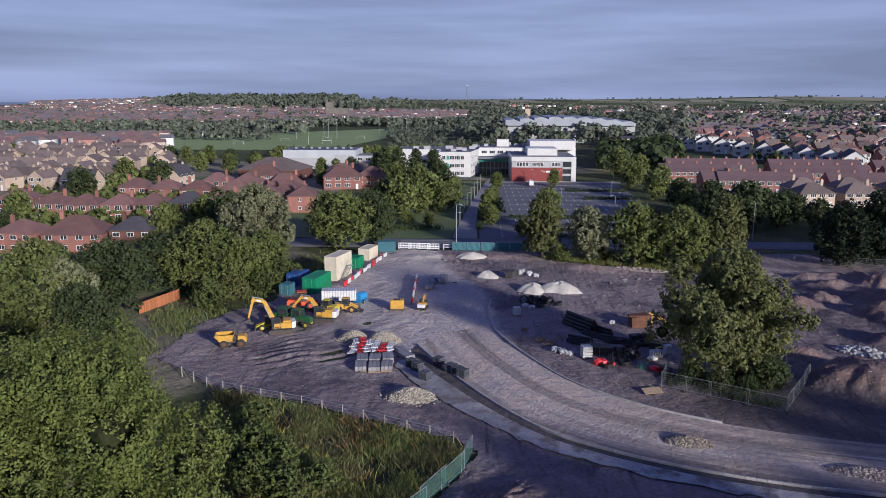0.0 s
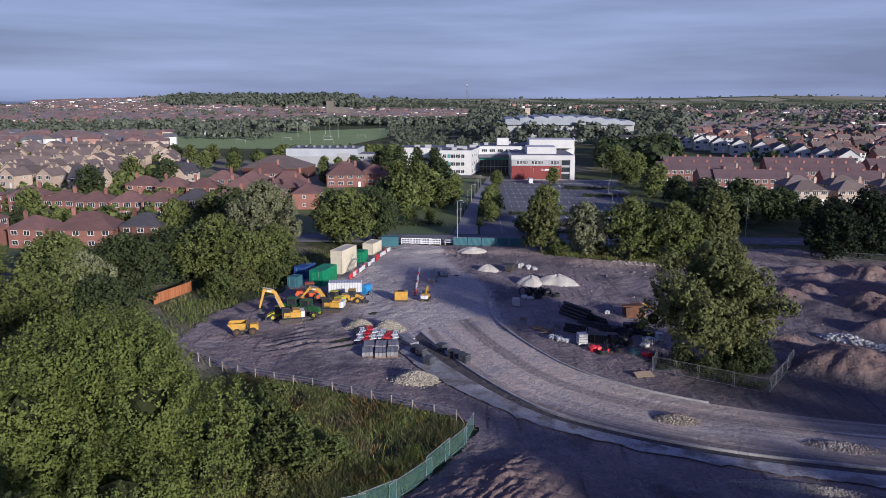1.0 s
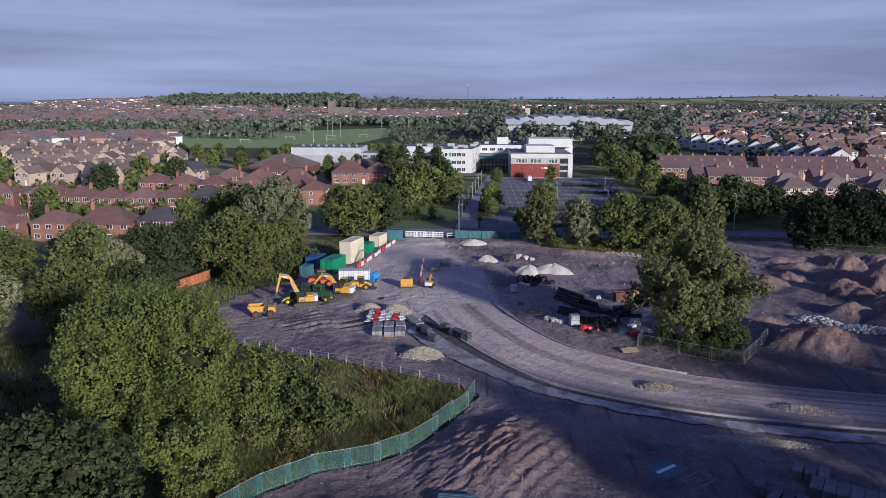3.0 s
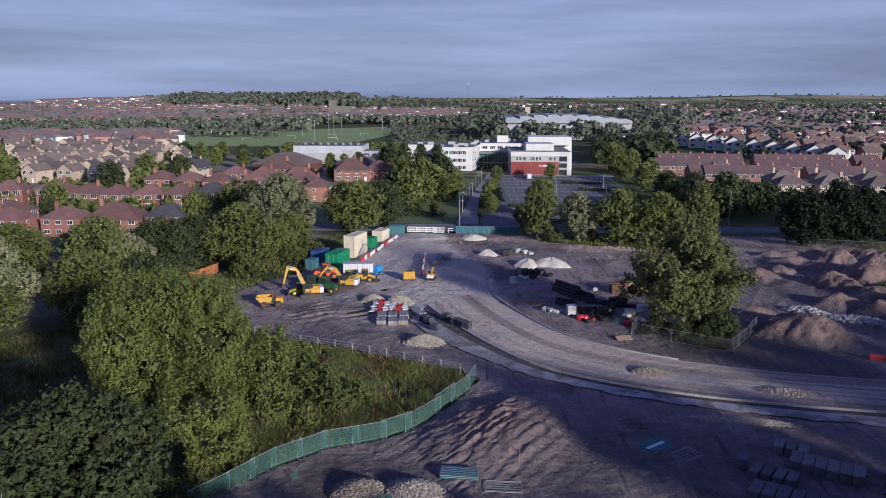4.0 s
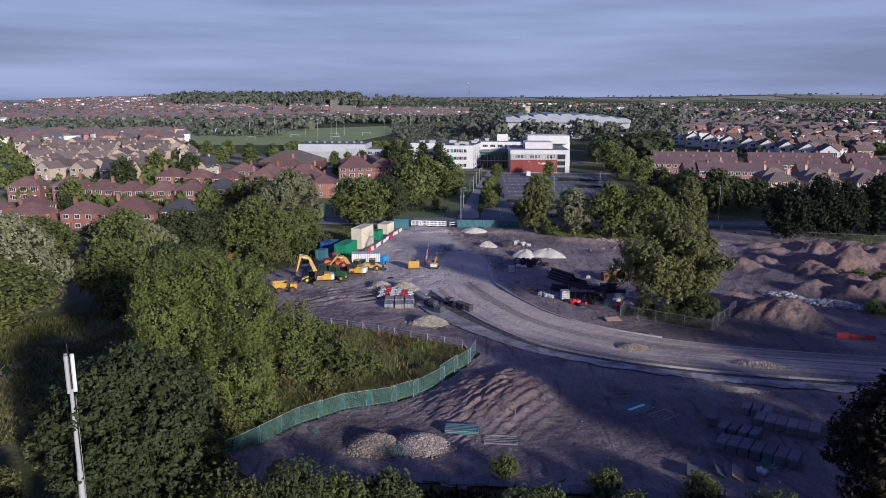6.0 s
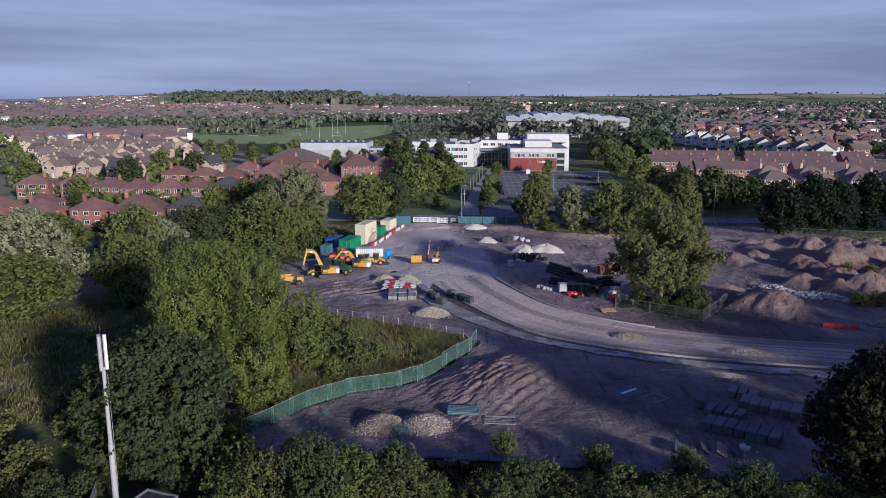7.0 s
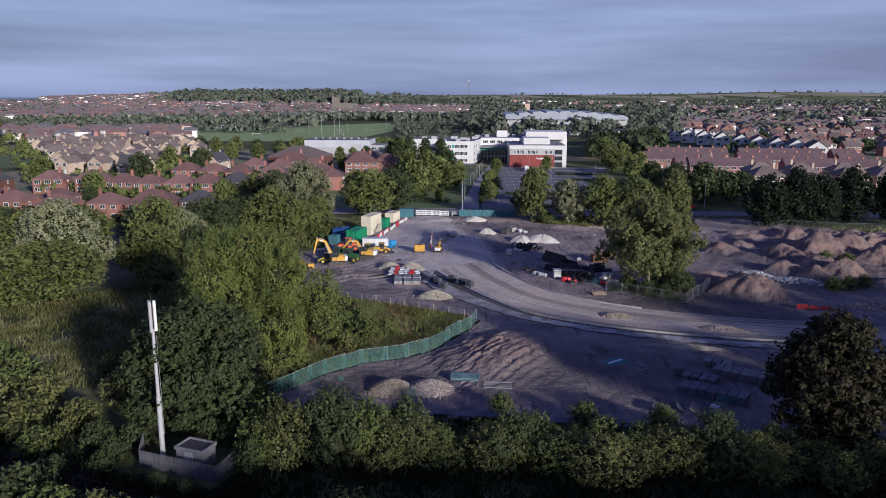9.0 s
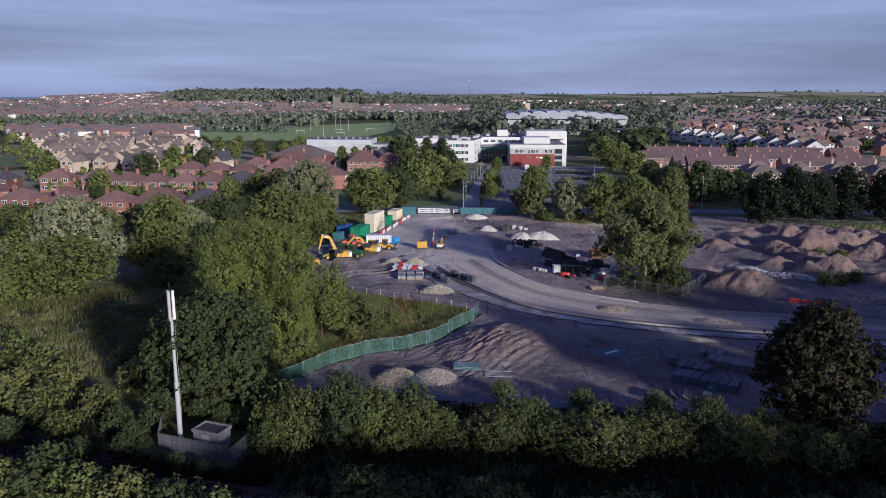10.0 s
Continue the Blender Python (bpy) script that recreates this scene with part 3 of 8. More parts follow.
SITE = [(-43, 99), (-42, 112), (-39, 121), (-34, 127), (-34, 137), (-29, 152), (-25, 166), (-21, 172.5), (15.5, 171.5), (17, 163), (26, 158), (42, 151), (58, 151), (62, 172), (76, 172), (90, 158),
        (118, 152), (118, 54), (95, 44), (60, 36), (30, 34.5), (10, 36.5), (-3, 38), (-12, 36.5), (-21, 37), (-24.5, 41), (-18.6, 49.2), (-14.3, 53.4), (-8.7, 55.7), (-6.0, 58), (-3.3, 62.2), (0.0, 69), (0.7, 72.5), (-1.2, 75.2), (-7.5, 78.2), (-17.9, 83.5), (-30.2, 87.6)]


def road_near(x, y):
    """0 off the road, 1 on it."""
    d = np.full(np.shape(x), 1e9)
    for a in (0.0, 0.5, 1.0, 1.35):
        for px, py in (resample(INNER, 120) * (1 - a) + resample(OUTER, 120) * a)[::2]:
            d = np.minimum(d, (x - px) ** 2 + (y - py) ** 2)
    return np.clip(1.5 - np.sqrt(d) / 4.0, 0, 1)


def tip(x, y, cx, cy, rx, ry, h, rz=0.0):
    """A tipped heap at its angle of repose, with a broken outline."""
    c, s = math.cos(radians(rz)), math.sin(radians(rz))
    u, v = ((x - cx) * c + (y - cy) * s) / rx, (-(x - cx) * s + (y - cy) * c) / ry
    a = np.arctan2(v, u)
    r = np.sqrt(u * u + v * v) * (1 + 0.10 * np.sin(3 * a + cx) + 0.07 * np.sin(5 * a + cy) + 0.04 * np.sin(11 * a + cx + cy))
    k = np.clip(1 - r, 0, 1)
    return h * (k - 0.25 * k ** 3) / 0.75


# centre, half sizes, height and turn of each tipped heap
TIPS = [(49.0, 92.4, 7.4, 6.0, 3.6, -40), (45.6, 101.5, 4.0, 2.6, 1.8, -10), (53.5, 98.5, 3.6, 2.6, 1.3, -30), (55.0, 126.5, 4.2, 3.6, 2.3, 10), (60.8, 131.0, 3.2, 3.0, 1.9, 0),
        (77.2, 141.5, 4.2, 3.8, 3.0, 0), (75.0, 146.5, 4.0, 3.2, 1.8, 0), (70.5, 148.5, 5.5, 3.0, 1.4, 5), (66.5, 141.0, 5.0, 3.0, 1.3, 20), (66.0, 147.5, 3.6, 2.6, 1.2, 0),
        (75.0, 122.5, 7.5, 6.0, 4.8, -10), (81.5, 125.0, 7.0, 5.5, 4.4, 15), (66.5, 119.5, 4.2, 6.0, 2.5, 20), (65.3, 102.8, 3.4, 3.0, 2.2, 0), (61.8, 107.4, 5.0, 3.4, 1.9, -10),
        (71.5, 104.5, 5.0, 4.0, 3.2, 20), (69.5, 111.0, 5.0, 4.0, 2.4, 0), (70.5, 131.0, 5.0, 4.0, 1.6, 0), (91, 110, 9, 8, 4.4, 0), (84, 115, 6, 5, 3.4, 20), (100, 127, 12, 9, 4.6, 0), (105, 104, 9, 8, 3.6, 0),
        (92, 143, 6, 4, 2.6, 0), (84.5, 137, 5, 4, 3.0, 0), (90, 131, 6, 5, 3.4, 30), (86, 147, 5, 3.4, 2.2, 0), (78, 96, 6, 4, 2.2, 10), (96, 138, 5, 5, 3.0, 0)]


def heap(x, y):
    """Spoil heaps and banks on the site."""
    x, y = np.asarray(x, float), np.asarray(y, float)
    jx, jy = x + 0.35 * wobble(x, y, 71, 0.9, 3), y + 0.35 * wobble(x, y, 72, 0.9, 3)
    z = np.zeros(np.shape(x))
    for row in TIPS:
        z = np.maximum(z, tip(jx, jy, *row))
    z = z + bell(x, y, 78, 122, 24, 26, 0.9, 0, 2.0)
    z = z + bell(x, y, 3.5, 58, 7.5, 9.5, 1.5, -25, 1.5) + bell(x, y, -30.5, 121, 5, 2.5, 1.0) + bell(x, y, 24, 154, 12, 2.0, 1.1, -15)
    z = z + bell(x, y, -5, 164, 10, 2.0, 0.9) + bell(x, y, 8, 164, 6, 2.0, 0.9) + bell(x, y, 29.5, 62.0, 5, 1.2, 0.6, -12) + bell(x, y, 66, 84, 6, 1.3, 0.9, -12)
    return z


def site_z(x, y):
    x, y = np.asarray(x, float), np.asarray(y, float)
    on = road_near(x, y)
    h = heap(x, y)
    fore = bell(x, y, 2.5, 57, 9, 13, 1.0, 0, 2.0)
    rough = 0.17 * wobble(x, y, 3, 0.6, 5) + np.clip(h, 0, 2.5) * (1 - 0.85 * fore) * (0.2 * wobble(x, y, 9, 0.9, 5) - 0.15 * np.abs(wobble(x, y, 19, 1.7, 3)))
    # long ruts left by tracks on the bank in the foreground and by the plant park
    park = bell(x, y, -24, 101, 12, 9, 1.0, 0, 2.0)
    w = wobble(x, y, 21, 0.16, 2) * 3.0
    uu, vv = x * 0.80 - y * 0.60 + 0.5 * wobble(x, y, 35, 0.3, 2), (x * 0.60 + y * 0.80) * 0.2
    comb = np.clip(1 - 1.7 * np.abs(wobble(uu, vv, 31, 3.0, 3)), 0, 1)
    broken = np.clip(0.55 + 0.9 * wobble(x, y, 33, 0.7, 3), 0.05, 1.3)
    track = np.sin(4.6 * (x * 0.83 - y * 0.55) + w * 0.5) * (0.5 + 0.5 * np.sin(0.45 * (x * 0.83 - y * 0.55)))
    side = np.clip(0.5 - (x - 4.5 - 0.3 * (y - 58)) / 3.0, 0, 1)
    ruts = fore * (side * (0.40 * comb * broken - 0.1) + (1 - side) * 0.10 * track + 0.10 * wobble(x, y, 34, 2.4, 4))
    ruts = ruts + park * (0.26 * np.sin(3.0 * (x * 0.5 - y * 0.86) + w * 2) * (0.5 + 0.5 * np.sin(0.4 * y + 0.3 * x + 2 * w)) + 0.05 * np.sin(5.6 * (x * 0.6 - y * 0.75) + w * 3))
    return 0.16 + (h + rough + ruts) * (1 - on) - 0.06 * on


def site_at(x, y):
    return float(site_z(np.array([x]), np.array([y]))[0])


# grid lines closer together over the bank in the foreground
sx = np.r_[np.arange(-44, -13, 0.4), np.arange(-13, 15, 0.19), np.arange(15, 42, 0.5), np.arange(42, 90, 0.38), np.arange(90, 119, 0.5)]
sy = np.r_[np.arange(33, 43, 0.5), np.arange(43, 71, 0.19), np.arange(71, 84, 0.45), np.arange(84, 150, 0.38), np.arange(150, 174, 0.5)]
SX, SY = np.meshgrid(sx, sy)
edge = 0.7 * wobble(SX, SY, 12, 0.7, 3)
keep = inside(SITE, SX + edge, SY + edge)
SZ = site_z(SX, SY)
cell = keep[:-1, :-1] & keep[1:, :-1] & keep[:-1, 1:] & keep[1:, 1:]
ns = len(sx)
ii, jj = np.nonzero(cell)
quad = np.stack([ii * ns + jj, ii * ns + jj + 1, (ii + 1) * ns + jj + 1, (ii + 1) * ns + jj], -1)
used, quad = np.unique(quad, return_inverse=True)
sv = np.stack([SX, SY, SZ], -1).reshape(-1, 3)[used]
soil = part("ground_bare_earth", np_mesh("ground_bare_earth", sv, quad.reshape(-1, 4)), "soil", smooth=True)
HAUL = [(4, 131), (1.5, 140), (-4, 152), (-7, 173), (-17, 173), (-21.5, 160), (-24, 146), (-25.5, 136), (-20, 121), (-14, 112), (-9, 101), (-3, 97), (6, 104), (5, 112)]
soft_edge = np.zeros(len(sv))
for k in range(25):                               # share of a small neighbourhood that is trodden stone
    ang, rad = k * 2.4, 2.6 * math.sqrt(k / 25)
    soft_edge += inside(HAUL, sv[:, 0] + rad * math.cos(ang), sv[:, 1] + rad * math.sin(ang))
soft_edge /= 25
stock = bell(sv[:, 0], sv[:, 1], 16, 112, 12, 16, 0.30) + bell(sv[:, 0], sv[:, 1], 30, 140, 22, 9, 0.25) + bell(sv[:, 0], sv[:, 1], -22, 112, 16, 11, 0.5) + bell(sv[:, 0], sv[:, 1], -14, 95, 14, 9, 0.4)
# where the earth is darkened, partly as painted shade beside bank and heaps
dark_soil_shade = np.clip(bell(sv[:, 0], sv[:, 1], 26, 50, 24, 13, 0.75, 0, 2.0) + bell(sv[:, 0], sv[:, 1], -11, 47, 9, 6, 1.0, 0, 2.0) + bell(sv[:, 0], sv[:, 1], 46, 86, 10, 14, 1.0) + bell(sv[:, 0], sv[:, 1], 80, 112, 36, 32, 1.0, 0, 2.0) + bell(sv[:, 0], sv[:, 1], 34, 85, 13, 8, 1.1) + bell(sv[:, 0], sv[:, 1], 45, 84, 9, 9, 0.9) + bell(sv[:, 0], sv[:, 1], 70, 66, 30, 12, 1.0) + bell(sv[:, 0], sv[:, 1], 4, 58, 14, 15, 0.5, 0, 2.0), 0, 1) * 0.85
# heap tops stay paler, painted as if sunlit
dark_soil_shade = dark_soil_shade * (1 - 0.6 * np.clip(heap(sv[:, 0], sv[:, 1]) / 2.2, 0, 1))
soil.data.attributes.new("dark_soil_shade", 'FLOAT', 'POINT').data.foreach_set("value", dark_soil_shade.astype(np.float32))
spoil = np.clip(heap(sv[:, 0], sv[:, 1]) / 1.6, 0, 1) * 0.8
soil.data.attributes.new("spoil", 'FLOAT', 'POINT').data.foreach_set("value", spoil.astype(np.float32))
soil.data.attributes.new("stone", 'FLOAT', 'POINT').data.foreach_set("value", np.clip(soft_edge * 0.95 + stock, 0, 1).astype(np.float32))
tagged(soil, "churned brown bare earth with ruts and spoil heaps", "earth", kind="structure")


def strip(name, a, b, z, mat, label, category, n=150, across=6, crown=0.0, seed=0, ragged=0.0, lead=0.0):
    """A ribbon of ground between two lines."""
    A, Bl = resample(a, n), resample(b, n)
    f = np.linspace(0, 1, across + 1)[None, :, None]
    xy = A[:, None] * (1 - f) + Bl[:, None] * f
    if ragged:
        r = ragged * wobble(xy[..., 0], xy[..., 1], seed, 1.3, 3)
        d = (Bl - A) / np.hypot(*(Bl - A).T)[:, None]
        side = np.zeros(across + 1)
        side[-1] = 1
        xy = xy + r[..., None] * d[:, None] * side[None, :, None]
    zz = z + crown * np.sin(np.pi * f[..., 0]) + 0.015 * wobble(xy[..., 0], xy[..., 1], seed + 7, 0.8, 3)
    if lead:                                       # the laid stone thins out into the trodden ground
        fade = np.clip(1 - np.linspace(0, 1, n) * np.hypot(*np.diff((A + Bl) / 2, axis=0).T).sum() / lead, 0, 1)[:, None]
        zz = zz - fade * (0.15 + 0.14 * wobble(xy[..., 0], xy[..., 1], 55, 0.45, 4))
    v = np.concatenate([xy, np.broadcast_to(zz, xy.shape[:2])[..., None]], -1).reshape(-1, 3)
    w = across + 1
    i, j = np.meshgrid(np.arange(n - 1), np.arange(across), indexing="ij")
    q = np.stack([i * w + j, (i + 1) * w + j, (i + 1) * w + j + 1, i * w + j + 1], -1).reshape(-1, 4)
    me = np_mesh(name, v, q)
    run_m = np.r_[0, np.cumsum(np.hypot(*np.diff((A + Bl) / 2, axis=0).T))]
    wid = np.hypot(*(Bl - A).T)
    uv = np.stack([f[0, :, 0][None] * wid[:, None], np.broadcast_to(run_m[:, None], (n, w))], -1).reshape(-1, 2)
    me.uv_layers.new(name="UVMap").data.foreach_set("uv", uv[q.ravel()].astype(np.float32).ravel())
    ob = part(name, me, mat, smooth=True)
    if me.polygons[0].normal.z < 0:
        me.flip_normals()
    return tagged(ob, label, category, kind="structure")


road = strip("road", INNER[2:], OUTER, 0.20, "stone_road", "curving unfinished road of pale crushed stone", "road", crown=0.10, across=12, lead=20.0)
O2 = [(x * 0.62 + f[0] * 0.38, y * 0.62 + f[1] * 0.38) for (x, y), f in zip(resample(OUTER[1:], 60), resample(FOOT, 60))]
O3 = [(x * 0.94 + f[0] * 0.06, y * 0.94 + f[1] * 0.06) for (x, y), f in zip(resample(OUTER[1:], 60), resample(FOOT, 60))]
strip("pavement_trench", O3, O2, 0.165, "trench", "dark backfilled strip behind the new kerb", "verge", across=3, ragged=0.4, seed=9)
strip("pavement", O2, FOOT, 0.26, "footway", "pale new footway base of compacted stone", "footway", across=4, ragged=0.55, seed=4)

# kerb stones, one by one, along both edges of the new road
kerb = {}
for nm, line, n in (("kerb_inner", INNER, 132), ("kerb_outer", OUTER[1:], 140)):
    root = thing(nm, 0, 0, 0, 0, "row of new pale concrete kerb stones", "kerb", kind="structure")
    pts = resample(line, n)
    me = mesh_of(B(-0.5, -0.08, -0.25, 0.5, 0.08, 0.16, 0.02), "kerb_stone")
    me.materials.append(M["kerb"])
    for (x0, y0), (x1, y1) in zip(pts, pts[1:]):
        if nm == "kerb_inner" and x0 > 27:          # not yet laid farther on
            break
        ln = math.hypot(x1 - x0, y1 - y0)
        ob = new("kerb_stone", me)
        ob.parent = root
        ob.matrix_basis = pose((x0 + x1) / 2, (y0 + y1) / 2, 0.24, 0, 0, math.degrees(math.atan2(y1 - y0, x1 - x0))) @ Matrix.Diagonal((ln - 0.02, 1.3, 1, 1))

# the street beyond the site, the car park, its path and lawns
strip("road_street", [(-52, 186.5), (0, 186.8), (40, 187), (200, 184)], [(-52, 177.6), (0, 177.8), (40, 178), (200, 175)], 0.06, "asphalt", "grey asphalt street beyond the site", "street", n=80)
strip("pavement_street", [(-60, 177.4), (60, 177.6)], [(-60, 174.6), (60, 175)], 0.14, "paving", "pale paved footway beside the street", "footway", n=40, across=2)
strip("road_car_park", [(2.5, 187.2), (2.6, 240), (9.5, 312)], [(58, 187.2), (58, 240), (60, 313)], 0.045, "asphalt", "wide nearly empty asphalt car park", "car park", n=60, across=20)
strip("pavement_path", [(-4.5, 187.2), (-1.2, 235), (4.5, 300), (8, 330)], [(1.9, 187.2), (2.0, 240), (9.0, 311), (13, 330)], 0.10, "paving", "wide pale footpath leading to the school", "footway", n=60)
strip("pavement_forecourt", [(8, 311), (62, 312)], [(6, 318), (62, 318)], 0.12, "paving", "pale paved forecourt", "footway", n=30)
strip("ground_lawn", [(-75, 187.3), (-40, 260), (-40, 318)], [(-4.8, 187.3), (-1.6, 240), (4, 318)], 0.05, "lawn", "mown lawn with clumps of bushes", "lawn", n=60)
strip("ground_playing_field", [(-262, 500), (-262, 640), (-235, 700)], [(-95, 500), (-68, 700), (-50, 890)], 0.10, "turf", "broad green playing field", "field", n=60, across=20)
strip("ground_meadow", [(-95, 505), (-68, 690), (-40, 700)], [(40, 505), (40, 690), (40, 700)], 0.08, "grass", "rough meadow", "field", n=40, across=10)

bm = bmesh.new()
for row_y in (194, 205, 216, 227, 238, 249, 260, 271, 282, 293, 304):
    for k in range(18):
        x = 13 + k * 2.5
        if 20 <= row_y <= 200 and x < 24:
            continue
        box(bm, x, row_y - 2.4, 0.05, x + 0.18, row_y + 2.4, 0.062)
    box(bm, 13, row_y - 0.06, 0.05, 56, row_y + 0.06, 0.0625)
for k in range(26):
    box(bm, 8.3, 190 + k * 4.5, 0.05, 8.45, 192 + k * 4.5, 0.0625)
for k in range(30):
    box(bm, 20 + k * 4.5, 181.9 - k * 0.05, 0.06, 22 + k * 4.5, 182.05 - k * 0.05, 0.075)
single("trim_bay_markings", bm, "white_line", "worn white parking bay lines", "road marking", kind="structure")


# ---- trees and bushes ----
def leaves(rng, blobs, n, size, core=0.42, tidy=0.3, lo=-0.55, twigs=44, shoot=0.7, peak=0.15):
    """Many small leaves set along short rising shoots over a crown made of lobes; returns places and quads."""
    blobs = np.array(blobs, float)
    nb = len(blobs)
    area = blobs[:, 3] * blobs[:, 5]
    sd = rng.normal(size=(nb, twigs, 3))
    sd[..., 2] = np.maximum(sd[..., 2] * 0.9 + 0.2, lo)
    sd /= np.linalg.norm(sd, axis=2)[..., None]
    axis = sd + shoot * np.array([0, 0, 1.0]) + 0.25 * rng.normal(size=sd.shape)
    axis /= np.linalg.norm(axis, axis=2)[..., None]
    reach = rng.uniform(0.78, 1.02, (nb, twigs)) * (1 + peak * np.clip(sd[..., 2], 0, 1) ** 2)
    length = rng.uniform(0.22, 0.42, (nb, twigs))
    pick = rng.choice(nb, int(n * 1.7), p=area / area.sum())
    near = rng.integers(0, twigs, len(pick))
    D, A = sd[pick, near], axis[pick, near]
    r, rm = blobs[pick, 3:6], blobs[pick, 3:6].mean(1)[:, None]
    u = rng.uniform(-0.75, 1.0, len(pick))[:, None]
    ring = rng.normal(size=D.shape)
    ring -= (ring * A).sum(1)[:, None] * A
    ring /= np.linalg.norm(ring, axis=1)[:, None] + 1e-9
    wide = (1 - 0.55 * np.abs(u - 0.1)) * rng.uniform(0.5, 1.0, len(pick))[:, None] ** 0.5
    ln = length[pick, near][:, None]
    p = blobs[pick, :3] + r * D * reach[pick, near][:, None] + rm * ln * (A * u + ring * wide * 0.62) + rng.normal(size=D.shape) * size * 0.25
    face = 0.7 * ring + 0.45 * D + 0.25 * A
    deep = np.zeros(len(p), bool)
    for b in blobs:
        deep |= (((p - b[:3]) / b[3:6]) ** 2).sum(1) < 0.36
    p, face = p[~deep][:n], face[~deep][:n]
    nrm = face / np.linalg.norm(face, axis=1)[:, None] + tidy * rng.normal(size=face.shape) + (0, 0, 0.2)
    nrm /= np.linalg.norm(nrm, axis=1)[:, None]
    a = np.cross(nrm, rng.normal(size=nrm.shape))
    a /= np.linalg.norm(a, axis=1)[:, None]
    b = np.cross(nrm, a)
    s = size * rng.uniform(0.55, 1.25, len(p))[:, None]
    v = np.stack([p - a * s, p - b * s * 0.6 - nrm * s * 0.2, p + a * s, p + b * s * 0.6 - nrm * s * 0.15], 1).reshape(-1, 3)
    q = np.arange(len(v)).reshape(-1, 4)
    # added core spheres that make the gaps between leaves read dark
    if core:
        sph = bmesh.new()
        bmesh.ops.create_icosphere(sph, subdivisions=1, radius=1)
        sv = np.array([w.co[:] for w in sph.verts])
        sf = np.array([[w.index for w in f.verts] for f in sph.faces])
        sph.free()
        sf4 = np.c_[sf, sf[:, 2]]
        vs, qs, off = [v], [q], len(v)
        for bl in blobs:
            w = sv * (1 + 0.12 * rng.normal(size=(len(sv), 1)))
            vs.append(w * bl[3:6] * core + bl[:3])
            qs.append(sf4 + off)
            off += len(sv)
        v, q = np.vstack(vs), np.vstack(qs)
    return v, q


def leaf_mesh(name, v, q, mat):
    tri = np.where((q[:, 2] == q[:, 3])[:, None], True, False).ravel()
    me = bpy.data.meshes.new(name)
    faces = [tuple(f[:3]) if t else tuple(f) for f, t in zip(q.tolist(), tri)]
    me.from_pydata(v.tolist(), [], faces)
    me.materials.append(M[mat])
    me.materials.append(M["twigs"])                 # core spheres, painted dark for the shade inside the crown
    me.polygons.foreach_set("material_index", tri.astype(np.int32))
    return me


def envelope(kind, f):
    """Crown half-width against height, both 0 to 1."""
    if kind == "round":
        return math.sqrt(max(0.0, 1 - (2 * f - 0.9) ** 2 / 1.25))
    if kind == "tall":
        return math.sqrt(max(0.0, 1 - abs(2 * f - 0.8) ** 2.4 / 1.6)) * (0.72 + 0.28 * (1 - f))
    if kind == "cone":
        return (1.05 - f) ** 0.7
    if kind == "broad":
        return math.sqrt(max(0.0, 1 - (1.75 * f - 0.62) ** 2 / 1.3))
    return 1.0


def make_tree(name, seed, h, w, kind, n, size, mat, bark, clear=0.12, clumps=45, blob=0.2, label="", limbs=7, tidy=0.3, lift=1.0, twigs=44, shoot=0.7, ragged=0.0, lo=-0.55, peak=0.15):
    """A tapered trunk with limbs and a crown of leafy clumps; base at the origin."""
    rng = np.random.default_rng(seed)
    root = thing(name, 0, 0, 0, 0, label, "bush" if "bush" in name or "shrub" in name else "tree")
    blobs = []
    z0 = h * clear
    for i in range(clumps):
        f = (i + 0.5) / clumps
        f = f ** 0.85
        rad = w / 2 * envelope(kind, f)
        br = w * blob * rng.uniform(0.65, 1.25) * (0.7 + 0.3 * envelope(kind, f))
        ang = i * 2.39996 + rng.uniform(-0.5, 0.5)
        out = max(0.0, rad - br * 0.75) * (rng.uniform(0.8 - ragged, 1.12 + ragged) if i % 4 else rng.uniform(0.2, 0.7))
        z = z0 + br * 0.5 + (h - z0 - br * 1.3) * f + rng.uniform(-0.3, 0.3) * br
        blobs.append((out * math.cos(ang), out * math.sin(ang), z, br, br, br * rng.uniform(0.65, 0.9) * lift))
    v, q = leaves(rng, blobs, n, size, tidy=tidy, twigs=twigs, shoot=shoot, lo=lo, peak=peak)
    tr = bmesh.new()
    rt = 0.018 * h + 0.05
    top = Vector((rng.uniform(-.04, .04) * w, rng.uniform(-.04, .04) * w, h * 0.72))
    tube(tr, [(0, 0, -0.3), (rt * 0.2, 0, h * 0.05), (top.x * 0.4, top.y * 0.4, h * 0.35), top], rt * 1.35, 8, rt * 0.3)
    for k in range(limbs):
        b = blobs[int(len(blobs) * (k + 0.5) / limbs)]
        s = Vector((top.x * 0.4, top.y * 0.4, h * (clear + 0.05 + 0.4 * k / limbs)))
        e = Vector(b[:3])
        tube(tr, [s, s.lerp(e, 0.5) + Vector((0, 0, -0.04 * h)), e], rt * 0.5, 5, rt * 0.15)
    part("trunk", tr, bark, root, smooth=True)
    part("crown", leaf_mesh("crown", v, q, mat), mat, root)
    return root


def plant(src, x, y, s=1.0, rz=0.0, sz=None, z=None, label=""):
    """A copy of a tree at a place and size."""
    if z is None:
        z = float(land(x, y)) - 0.05
    ob = copy_thing(src, pose(x, y, z, 0, 0, rz) @ Matrix.Diagonal((s, s, sz or s, 1)))
    if label:
        tagged(ob, label)
    return ob


